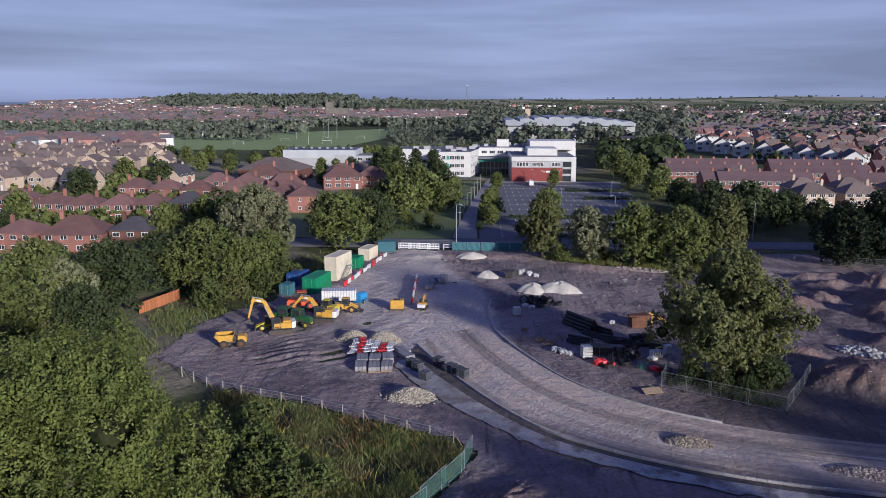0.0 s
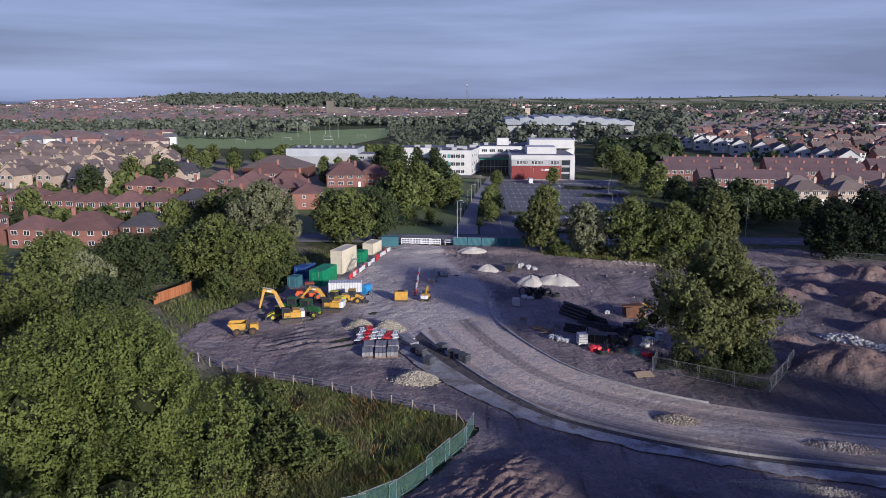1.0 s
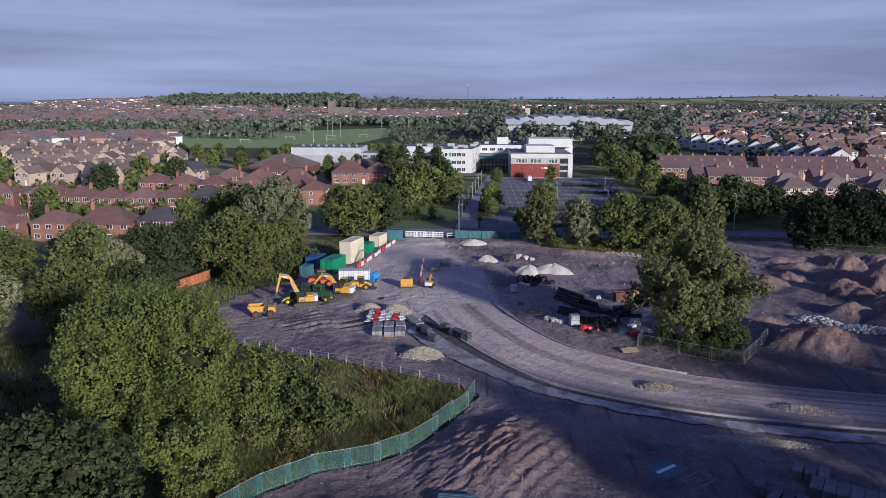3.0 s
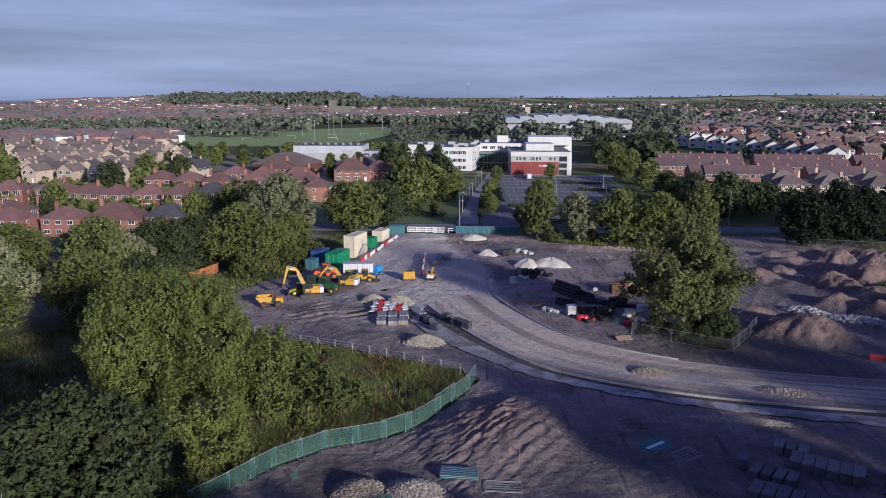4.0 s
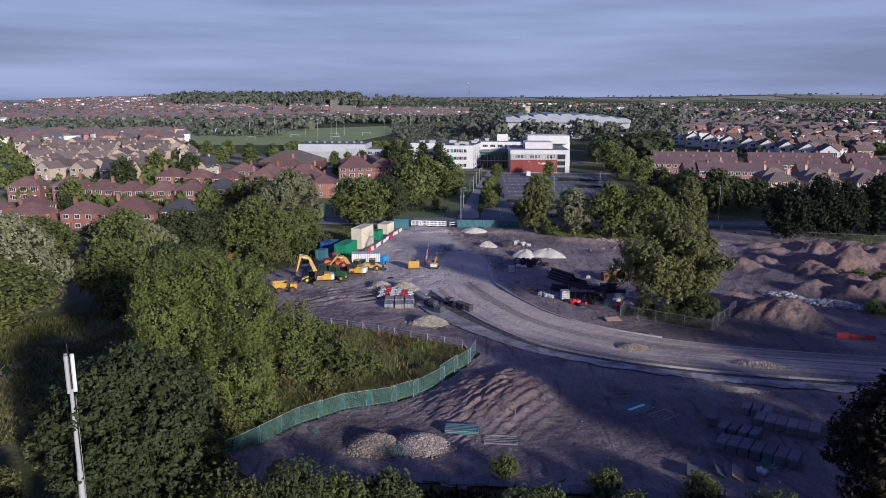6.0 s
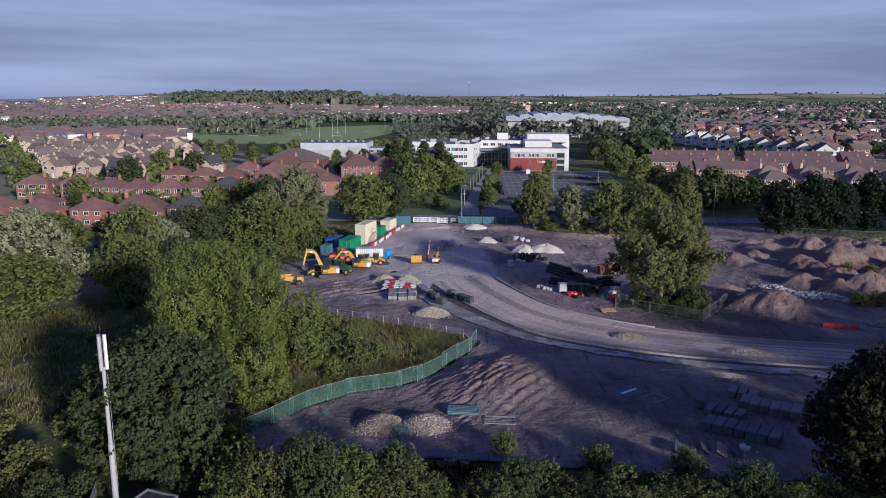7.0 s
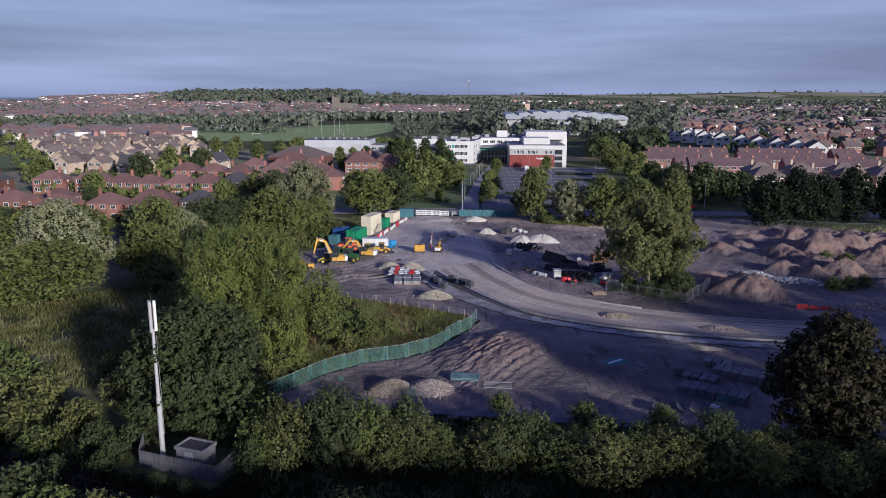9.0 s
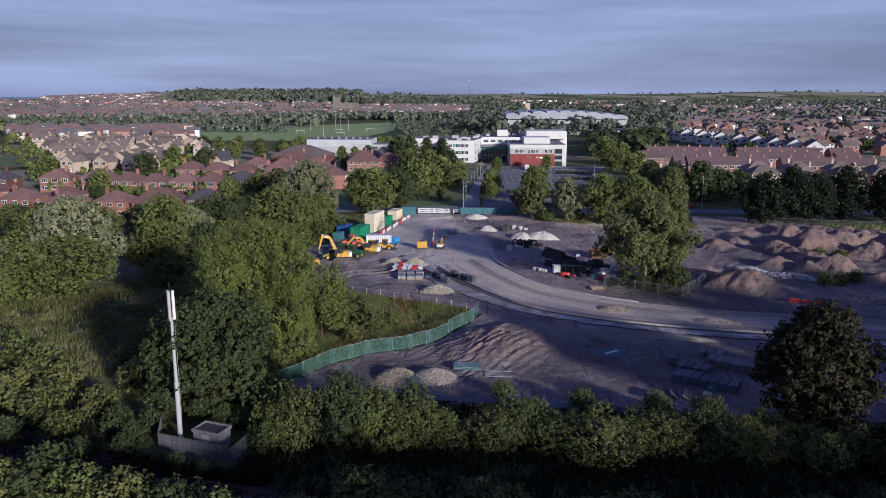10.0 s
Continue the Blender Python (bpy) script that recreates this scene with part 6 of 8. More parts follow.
# landmarks on the skyline
tower = thing("church", -246, 1300, float(land(-246, 1300)), 0, "old stone church with a square pinnacled tower", "church")
part("tower", B(-6, -6, 0, 6, 6, 27), "stone_tower", tower)
for sx_ in (-5, 5):
    for sy_ in (-5, 5):
        part("pinnacle", T([(sx_, sy_, 27), (sx_, sy_, 33)], 1.0, 4, 0.1), "stone_tower", tower)
part("nave", P([(-6, 0), (6, 0), (6, 11), (0, 17), (-6, 11)], "x", 6, 32), "stone_tower", tower)
mast = thing("radio_mast", -18, 2500, float(land(-18, 2500)) - 1, 0, "tall lattice radio mast on the skyline", "mast")
bm = bmesh.new()
for a in range(3):
    c, s = math.cos(a * 2.094), math.sin(a * 2.094)
    tube(bm, [(5 * c, 5 * s, 0), (2.2 * c, 2.2 * s, 66)], 0.45, 4)
part("frame", bm, "steel", mast)
bm = bmesh.new()
for k in range(12):
    z = k * 5.5
    r = 5 - 2.8 * z / 66
    pts = [(r * math.cos(a * 2.094), r * math.sin(a * 2.094), z + (2.7 if a % 2 else 0)) for a in range(4)]
    tube(bm, pts, 0.22, 4)
part("bracing", bm, "steel", mast)
part("aerials", B(-2.6, -2.6, 60, 2.6, 2.6, 64), "panel_grey", mast)
stack = thing("brick_tower", 66, 905, 0, 0, "square brick water tower among trees", "tower")
part("shaft", B(-3, -3, 0, 3, 3, 22), "brick_tan", stack)
part("cap", P([(-3.3, 22), (3.3, 22), (0, 25)], "y", -3.3, 3.3), "roof_slate", stack)
pav = thing("pavilion", -231, 664, 0, 0, "long low white sports pavilion", "pavilion")
part("wall", B(-13, -4, 0, 13, 4, 3.6), "render_white", pav)
part("roof", roof_bm(26, 8, 3.6, 0.9, "gable"), "roof_white", pav)
pole = thing("floodlight", 0, 0, 0, 0, "tall slim floodlight pole beside the pitch", "floodlight", "pitch floodlights")
part("pole", T([(0, 0, 0), (0, 0, 16)], 0.16, 6, 0.08), "galv", pole)
part("lamp", B(-0.9, -0.2, 15.7, 0.9, 0.2, 16.4), "galv", pole)
pole.matrix_basis = pose(-115, 640, 0)
for x, y in ((-122, 560), (-150, 640), (-90, 730), (-180, 650), (-122, 640), (-138, 700), (-60, 690), (-200, 640)):
    copy_thing(pole, pose(x, y, 0))
goal = thing("goalposts", 0, 0, 0, 0, "white goalposts on the playing field", "goal", "goals on the field")
part("frame", T([(-3.6, 0, 0), (-3.6, 0, 2.4), (3.6, 0, 2.4), (3.6, 0, 0)], 0.08, 5), "upvc", goal)
goal.matrix_basis = pose(-175, 560, 0.1)
for x, y in ((-110, 570), (-150, 600), (-120, 620), (-95, 640)):
    copy_thing(goal, pose(x, y, 0.1))


# ---- plant and vehicles ----
def wheel(parent, x, y, r, w, rim="yellow"):
    """A tyre with its rim on the axle line y."""
    t = part("tyre", T([(0, -w / 2, 0), (0, -w / 2 + 0.06, 0), (0, w / 2 - 0.06, 0), (0, w / 2, 0)], r, 16), "rubber", parent)
    t.matrix_basis = pose(x, y, r)
    bm = T([(0, -w / 2 - 0.02, 0), (0, w / 2 + 0.02, 0)], r * 0.52, 12)
    part("rim", bm, rim, t)
    return t


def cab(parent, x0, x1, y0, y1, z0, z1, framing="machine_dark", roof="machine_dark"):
    c = part("cab", B(x0 + 0.06, y0 + 0.06, z0, x1 - 0.06, y1 - 0.06, z1 - 0.08, 0.05), "glass", parent, "dark glazed cab")
    bm = bmesh.new()
    for x in (x0, x1 - 0.1):
        for y in (y0, y1 - 0.1):
            box(bm, x, y, z0, x + 0.1, y + 0.1, z1 - 0.1)
    box(bm, x0, y0, z0 - 0.05, x1, y1, z0 + 0.35)
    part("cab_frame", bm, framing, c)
    part("cab_roof", B(x0 - 0.05, y0 - 0.05, z1 - 0.1, x1 + 0.05, y1 + 0.05, z1, 0.03), roof, c)


def arm(parent, name, a, b, w0, w1, mat, yw=0.45, y=0.0):
    """A tapering box beam in the x-z plane."""
    a, b = Vector((a[0], 0, a[1])), Vector((b[0], 0, b[1]))
    d = (b - a).normalized()
    n = Vector((-d.z, 0, d.x))
    o = [a + n * w0 / 2, b + n * w1 / 2, b - n * w1 / 2, a - n * w0 / 2]
    return part(name, P([(p.x, p.z) for p in o], "y", y - yw / 2, y + yw / 2), mat, parent)


def excavator(label, paint="yellow", boom=((0.6, 1.5), (2.6, 5.9), (4.6, 6.3), (5.4, 3.0))):
    """A tracked excavator that faces +x."""
    ob = thing("excavator", 0, 0, 0, 0, label, "excavator", "site plant")
    for y in (-1.25, 1.25):
        o = [(-1.9, 0.15), (-2.15, 0.5), (-1.9, 0.88), (1.9, 0.88), (2.15, 0.5), (1.9, 0.15), (1.6, 0.0), (-1.6, 0.0)]
        t = part("track", P(o, "y", y - 0.28, y + 0.28), "machine_dark", ob)
        for k in range(5):
            part("roller", T([(-1.4 + k * 0.7, y - 0.31, 0.3), (-1.4 + k * 0.7, y + 0.31, 0.3)], 0.17, 8), "rust", t)
    part("undercarriage", B(-1.2, -1.0, 0.35, 1.2, 1.0, 0.95, 0.06), "machine_dark", ob)
    part("upper_body", B(-2.0, -1.25, 1.0, 1.2, 1.25, 2.05, 0.12), paint, ob)
    part("counterweight", P([(-2.65, -1.0), (-2.3, -1.28), (-1.95, -1.28), (-1.95, 1.28), (-2.3, 1.28), (-2.65, 1.0)], "z", 1.05, 2.15), "white_plastic", ob, "pale counterweight")
    part("engine_cover", B(-1.9, -1.15, 2.05, -0.4, 1.15, 2.4, 0.1), paint, ob)
    cab(ob, 0.0, 1.5, 0.3, 1.25, 1.05, 2.95)
    p0, p1, p2, p3 = boom
    arm(ob, "boom", p0, p1, 0.62, 0.6, paint, 0.45)
    arm(ob, "boom_tip", p1, p2, 0.62, 0.4, paint, 0.43)
    arm(ob, "boom_plate", (p1[0] * 0.7 + p2[0] * 0.3, p1[1] * 0.7 + p2[1] * 0.3), (p1[0] * 0.35 + p2[0] * 0.65, p1[1] * 0.35 + p2[1] * 0.65), 0.3, 0.24, "white_plastic", 0.47)
    arm(ob, "stick", (p2[0] - 0.2, p2[1] + 0.3), p3, 0.5, 0.3, paint, 0.36)
    arm(ob, "ram", (p0[0] + 0.5, p0[1]), (p1[0] * 0.8 + 0.5, p1[1] * 0.85), 0.16, 0.12, "steel", 0.14, 0.32)
    arm(ob, "stick_ram", (p1[0] + 0.2, p1[1] + 0.45), (p2[0] + 0.1, p2[1] + 0.55), 0.16, 0.12, "steel", 0.14)
    b = p3
    part("bucket", P([(b[0] - 0.1, b[1] + 0.1), (b[0] + 0.35, b[1] - 0.2), (b[0] + 0.2, b[1] - 0.85), (b[0] - 0.55, b[1] - 1.05), (b[0] - 0.95, b[1] - 0.75), (b[0] - 0.45, b[1] - 0.65), (b[0] - 0.35, b[1] - 0.2)], "y", -0.55, 0.55), "machine_dark", ob)
    return ob


def dumper():
    ob = thing("site_dumper", 0, 0, 0, 0, "orange-yellow wheeled site dumper with its skip in front", "dumper", "site plant")
    part("chassis", B(-2.0, -0.55, 0.55, 1.6, 0.55, 1.0, 0.06), "machine_dark", ob)
    sk = bmesh.new()
    shell = [(-0.1, 1.0), (-0.35, 2.05), (-0.27, 2.08), (0.05, 1.12), (1.6, 1.0), (2.55, 1.95), (2.63, 1.9), (1.7, 0.85)]
    prism(sk, shell, "y", -1.1, 1.1)
    for y in (-1.1, 1.04):
        prism(sk, [(-0.1, 1.0), (-0.35, 2.05), (2.3, 2.0), (2.55, 1.95), (1.6, 0.9)], "y", y, y + 0.06)
    part("skip", sk, "yellow", ob, "dented yellow tipping skip")
    part("bonnet", P([(-2.15, 0.8), (-2.15, 1.5), (-1.9, 1.75), (-0.9, 1.75), (-0.8, 0.8)], "y", -0.75, 0.75), "yellow", ob)
    part("seat", B(-0.75, -0.3, 1.0, -0.25, 0.3, 1.6, 0.05), "machine_dark", ob)
    part("roll_bar", T([(-0.8, -0.6, 1.0), (-0.8, -0.6, 2.7), (-0.8, 0.6, 2.7), (-0.8, 0.6, 1.0)], 0.05, 6), "machine_dark", ob)
    for x in (-1.3, 1.2):
        for y in (-0.95, 0.95):
            wheel(ob, x, y, 0.62, 0.42, "rust")
    return ob


def tractor(label, paint, rim, loader=False):
    ob = thing("tractor", 0, 0, 0, 0, label, "tractor", "site plant")
    part("body", B(-1.2, -0.5, 0.7, 0.6, 0.5, 1.3, 0.06), "machine_dark", ob)
    part("bonnet", P([(0.3, 0.9), (0.3, 1.85), (1.9, 1.65), (2.1, 1.4), (2.1, 0.9)], "y", -0.45, 0.45), paint, ob)
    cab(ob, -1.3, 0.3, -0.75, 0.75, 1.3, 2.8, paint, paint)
    for y in (-0.95, 0.95):
        wheel(ob, -0.9, y, 0.85, 0.5, rim)
        wheel(ob, 1.6, y, 0.55, 0.38, rim)
    part("mudguard", B(-1.5, -1.1, 1.65, -0.2, 1.1, 1.75, 0.03), paint, ob)
    return ob


def loader(label, paint):
    """A wheeled loading shovel or backhoe that faces +x."""
    ob = thing("wheel_loader", 0, 0, 0, 0, label, "loader", "site plant")
    part("rear_body", P([(-2.6, 0.7), (-2.6, 1.5), (-2.3, 1.85), (-0.6, 1.85), (-0.4, 0.7)], "y", -0.85, 0.85), paint, ob)
    part("front_body", B(-0.4, -0.6, 0.6, 1.5, 0.6, 1.3, 0.06), paint, ob)
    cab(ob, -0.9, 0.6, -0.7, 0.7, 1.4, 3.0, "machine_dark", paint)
    for y in (-0.6, 0.6):
        arm(ob, "lift_arm", (0.6, 1.7), (2.6, 0.8), 0.28, 0.24, paint, 0.16, y)
    part("bucket", P([(2.4, 0.95), (2.5, 0.25), (3.5, 0.15), (2.75, 0.35), (2.7, 1.05)], "y", -1.2, 1.2), "machine_dark", ob)
    for x in (-1.5, 1.2):
        for y in (-0.95, 0.95):
            wheel(ob, x, y, 0.68, 0.45, paint)
    return ob


def on_site(ob, x, y, rz=0.0, s=1.0, dz=0.0):
    ob.matrix_basis = pose(x, y, site_at(x, y) + dz, 0, 0, rz) @ Matrix.Diagonal((s, s, s, 1))
    return ob


on_site(excavator("large yellow tracked excavator with its boom raised"), -27.9, 109.6, 197, 0.84)
on_site(excavator("yellow tracked excavator with its arm folded low", "yellow", ((0.6, 1.5), (2.4, 4.3), (4.2, 4.4), (6.2, 2.2))), -22.6, 115.8, 176, 0.84)
mini = excavator("small orange-yellow mini digger", "yellow", ((0.6, 1.5), (2.0, 3.6), (3.4, 3.8), (4.2, 2.0)))
on_site(mini, -7.6, 123.6, 80, 0.52)
on_site(dumper(), -33.2, 103.6, 192, 0.92)
on_site(loader("lime-yellow roller tractor with a small cab", "lime_paint"), -30.2, 111.2, 195, 0.72)
on_site(tractor("green farm tractor with yellow wheels", "tractor_green", "lime_paint"), -25.8, 113.6, -20, 0.95)
on_site(tractor("dark green tractor parked among the plant", "tractor_green", "lime_paint"), -29.0, 114.6, 170, 0.95)
on_site(loader("red-orange telehandler parked behind the diggers", "orange_paint"), -27.2, 121.5, 15, 1.0)
on_site(loader("yellow wheeled loader with a glazed cab", "yellow"), -19.9, 121.2, 0, 0.78)
on_site(loader("yellow backhoe loader standing by the tank", "lime_paint"), -23.0, 120.2, 160, 0.78)

# ---- cabins, containers ----
def container(name, label, cat, L=6.06, W=2.44, H=2.6, mat="green_paint", ribs=18, door=True, group="site containers"):
    ob = thing(name, 0, 0, 0, 0, label, cat, group)
    part("body", B(-L / 2 + 0.05, -W / 2 + 0.05, 0.12, L / 2 - 0.05, W / 2 - 0.05, H - 0.04), mat, ob)
    fr = bmesh.new()
    for x in (-L / 2, L / 2 - 0.14):
        for y in (-W / 2, W / 2 - 0.14):
            box(fr, x, y, 0, x + 0.14, y + 0.14, H)
    for z in (0.0, H - 0.14):
        for y in (-W / 2, W / 2 - 0.12):
            box(fr, -L / 2 + 0.14, y, z, L / 2 - 0.14, y + 0.12, z + 0.14)
        for x in (-L / 2, L / 2 - 0.12):
            box(fr, x, -W / 2 + 0.14, z, x + 0.12, W / 2 - 0.14, z + 0.14)
    part("frame", fr, mat, ob)
    for k in range(ribs):
        x = -L / 2 + 0.3 + (L - 0.6) * k / (ribs - 1)
        for y in (-W / 2 + 0.02, W / 2 - 0.06):
            part("rib", B(x - 0.06, y, 0.16, x + 0.06, y + 0.04, H - 0.16), mat, ob)
    if door:
        for y in (-0.58, 0.58):
            d = part("door", B(-L / 2 - 0.02, y - 0.53, 0.16, -L / 2 + 0.04, y + 0.53, H - 0.16, 0.01), mat, ob)
            part("lock_rod", T([(-L / 2 - 0.05, y, 0.2), (-L / 2 - 0.05, y, H - 0.2)], 0.025, 5), "galv", d)
    return ob


on_site(container("shipping_container", "green corrugated steel shipping container", "container", 6.2, 2.7, 3.0), -27.7, 135.1, 75)
on_site(container("site_cabin", "cream two-storey site cabin, lower unit", "cabin", 6.8, 2.5, 2.36, "cream", 10, False), -25.4, 144.6, 74)
up = container("site_cabin", "cream site cabin stacked as upper storey", "cabin", 6.8, 2.5, 2.36, "cream", 10, False)
on_site(up, -25.4, 144.6, 74, dz=2.37)
st = thing("steel_stair", 0, 0, 0, 0, "grey steel stair up to the cabin", "stair")
for y in (-0.45, 0.45):
    arm(st, "stringer", (-2.0, 0.1), (1.6, 2.8), 0.22, 0.22, "galv", 0.06, y)
    part("handrail", T([(-2.0, y, 1.1), (1.6, y, 3.8), (2.4, y, 3.8)], 0.03, 5), "galv", st)
for k in range(12):
    part("tread", B(-2.0 + k * 0.3, -0.42, 0.2 + k * 0.22, -1.72 + k * 0.3, 0.42, 0.24 + k * 0.22), "galv", st)
part("landing", B(1.6, -0.45, 2.72, 2.5, 0.45, 2.8), "galv", st)
on_site(st, -23.6, 143.6, 74, 0.85)
on_site(container("shipping_container", "short green steel store", "container", 3.0, 2.3, 2.4, "green_paint", 10), -23.4, 153.6, 75)
on_site(container("site_cabin", "cream single site cabin", "cabin", 5.0, 2.5, 2.6, "cream", 8, False), -22.0, 162.0, 75)
on_site(container("shipping_container", "dark blue steel store behind the green one", "container", 4.5, 2.4, 2.3, "blue_paint", 12), -32.2, 139.5, 75)
on_site(container("fuel_tank", "small teal fuel tank store", "tank", 2.2, 1.8, 2.0, "teal_hoarding", 6), -32.4, 132.2, 75)
on_site(container("site_shed", "blue-grey site shed by the gate", "shed", 4.0, 2.2, 2.3, "teal_hoarding", 8, False), -19.0, 171.2, 5)
van = thing("box_trailer", 0, 0, 0, 0, "white ribbed curtain-sided trailer", "trailer", "site plant")
part("body", B(-2.9, -1.15, 0.75, 2.9, 1.15, 2.5, 0.06), "white_plastic", van)
for k in range(13):
    part("rib", B(-2.85 + k * 0.46, -1.2, 0.8, -2.77 + k * 0.46, 1.2, 2.56), "panel_grey", van)
for x in (-1.2, 1.2):
    for y in (-0.9, 0.9):
        wheel(van, x, y, 0.42, 0.3, "galv")
part("drawbar", B(2.9, -0.1, 0.55, 4.2, 0.1, 0.7), "machine_dark", van)
on_site(van, -22.0, 126.0, 6)
tank = thing("water_bowser", 0, 0, 0, 0, "bright blue water bowser tank", "tank", "site plant")
part("tank", T([(-0.9, 0, 1.15), (-0.8, 0, 1.15), (0.8, 0, 1.15), (0.9, 0, 1.15)], 0.75, 14), "blue_bright", tank)
part("frame", B(-1.0, -0.6, 0.3, 1.0, 0.6, 0.5), "blue_bright", tank)
for y in (-0.7, 0.7):
    wheel(tank, 0, y, 0.32, 0.22, "galv")
on_site(tank, -18.4, 126.6, 60)
gen = thing("generator", 0, 0, 0, 0, "yellow boxed generator with a black grille", "generator", "site plant")
part("body", B(-1.15, -0.8, 0.25, 1.15, 0.8, 1.75, 0.12), "yellow", gen)
part("grille", B(-0.5, -0.6, 1.72, 0.55, 0.5, 1.78), "machine_dark", gen, "black vent grille")
part("skid", B(-1.2, -0.7, 0.0, 1.2, 0.7, 0.25), "machine_dark", gen)
on_site(gen, -11.8, 122.9, 5)

# ---- barriers and fences ----
def barrier(mat, label):
    ob = thing("plastic_barrier", 0, 0, 0, 0, label, "barrier", "plastic barriers")
    for x in (-0.95, 0.85):
        part("post", B(x, -0.06, 0.05, x + 0.1, 0.06, 1.0), mat, ob)
    for z in (0.15, 0.5, 0.9):
        part("rail", B(-0.85, -0.05, z, 0.85, 0.05, z + 0.12), mat, ob)
    for k in range(6):
        part("bar", B(-0.7 + k * 0.25, -0.03, 0.27, -0.62 + k * 0.25, 0.03, 0.9), mat, ob)
    for x in (-0.7, 0.7):
        part("foot", B(x - 0.08, -0.3, 0, x + 0.08, 0.3, 0.07), "machine_dark", ob)
    return ob


b_red = barrier("red_plastic", "red plastic pedestrian barrier on the site")
b_white = barrier("white_plastic", "white plastic pedestrian barrier on the site")
on_site(b_red, -22.9, 138.2, 80)
on_site(b_white, -22.6, 140.05, 80)


def more(src, x, y, rz, dz=0.0, rx=0.0, s=1.0):
    return copy_thing(src, pose(x, y, site_at(x, y) + dz, rx, 0, rz) @ Matrix.Diagonal((s, s, s, 1)))


for k in range(2, 15):
    more(b_red if k in (2, 5, 9, 10, 13) else b_white, -22.9 + k * 0.30 + 0.25 * math.sin(k * 2.3), 138.2 + k * 1.85, 80 + 12 * math.sin(k * 3.1), s=0.9) if k != 7 else None
for k in range(9):
    more(b_red if k % 3 == 0 else b_white, -9.6 - 0.06 * k, 127 + k * 2.1, 86)
for k in range(22):                                                    # flat stack of folded barriers
    more(b_red if k % 3 == 1 else b_white, -16.3 + (k % 6) * 1.0, 101.3 + (k // 6) * 1.0, 80 + 9 * (k % 4), 0.25 + 0.13 * (k % 5), 83)
water_bar = thing("water_barrier", 0, 0, 0, 0, "red plastic water-filled road barrier", "barrier", "water-filled barriers")
part("body", P([(-0.3, 0), (0.3, 0), (0.28, 0.25), (0.12, 0.4), (0.1, 0.9), (-0.1, 0.9), (-0.12, 0.4), (-0.28, 0.25)], "x", -0.95, 0.95), "red_board", water_bar)
for x in (-0.5, 0.5):
    part("filler_cap", T([(x, 0, 0.88), (x, 0, 0.95)], 0.06, 8), "machine_dark", water_bar)
part("end_lug", B(0.94, -0.06, 0.2, 1.04, 0.06, 0.75, 0.02), "red_board", water_bar)
on_site(water_bar, 54.2, 81.9, -15, 0.85)
for k in range(1, 3):
    more(water_bar, 54.2 + k * 1.68, 81.9 - k * 0.45, -15 + 3 * (k % 2), s=0.85)


def heras(net=None):
    """A welded mesh fence panel, 3.45 m by 2 m, on rubber feet."""
    ob = thing("fence_panel", 0, 0, 0, 0, "galvanised mesh fence panel", "fence", "mesh fence panels")
    part("frame", T([(-1.7, 0, 0.05), (-1.7, 0, 1.98), (1.7, 0, 1.98), (1.7, 0, 0.05)], 0.034, 5), "galv" if net else "fence_steel", ob)
    part("rail", T([(-1.7, 0, 0.25), (1.7, 0, 0.25)], 0.02, 4), "galv", ob)
    w = bmesh.new()
    for k in range(1, 17):
        box(w, -1.7 + k * 0.2 - 0.003, -0.003, 0.25, -1.7 + k * 0.2 + 0.003, 0.003, 1.97)
    for k in range(1, 7):
        box(w, -1.68, -0.006, 0.25 + k * 0.27, 1.68, 0.006, 0.262 + k * 0.27)
    tagged(part("wire", w, "fence_steel", ob), kind="stuff")
    for x in (-1.7, 1.7):
        part("foot", B(x - 0.12, -0.33, 0, x + 0.12, 0.33, 0.13, 0.02), "machine_dark", ob)
    if net:
        nb = bmesh.new()
        vs = [[nb.verts.new((-1.7 + 3.4 * i / 10, -0.03 - 0.04 * math.sin(i * 1.3 + j), 0.08 + 1.86 * j / 4)) for i in range(11)] for j in range(5)]
        for j in range(4):
            for i in range(10):
                nb.faces.new((vs[j][i], vs[j][i + 1], vs[j + 1][i + 1], vs[j + 1][i]))
        part("netting", nb, net, ob, "torn green debris netting" if net == "teal_mesh" else "sheeting")
        tagged(ob, "mesh fence panel hung with green netting" if net == "teal_mesh" else "mesh fence panel with dull sheeting", group="netted fence panels")
    return ob


def run(src, pts, z=None):
    """Fence panels end to end along a line."""
    first = True
    for (x0, y0), (x1, y1) in zip(pts, pts[1:]):
        n = max(1, round(math.hypot(x1 - x0, y1 - y0) / 3.45))
        a = math.degrees(math.atan2(y1 - y0, x1 - x0))
        sc = math.hypot(x1 - x0, y1 - y0) / n / 3.45
        for k in range(n):
            f = (k + 0.5) / n
            x, y = x0 + (x1 - x0) * f, y0 + (y1 - y0) * f
            m = pose(x, y, (site_at(x, y) if z is None else z) - 0.02, 0, 0, a) @ Matrix.Diagonal((sc, 1, 1, 1))
            if first and src.parent is None and "placed" not in src:
                src.matrix_basis, src["placed"], first = m, True, False
            else:
                copy_thing(src, m)


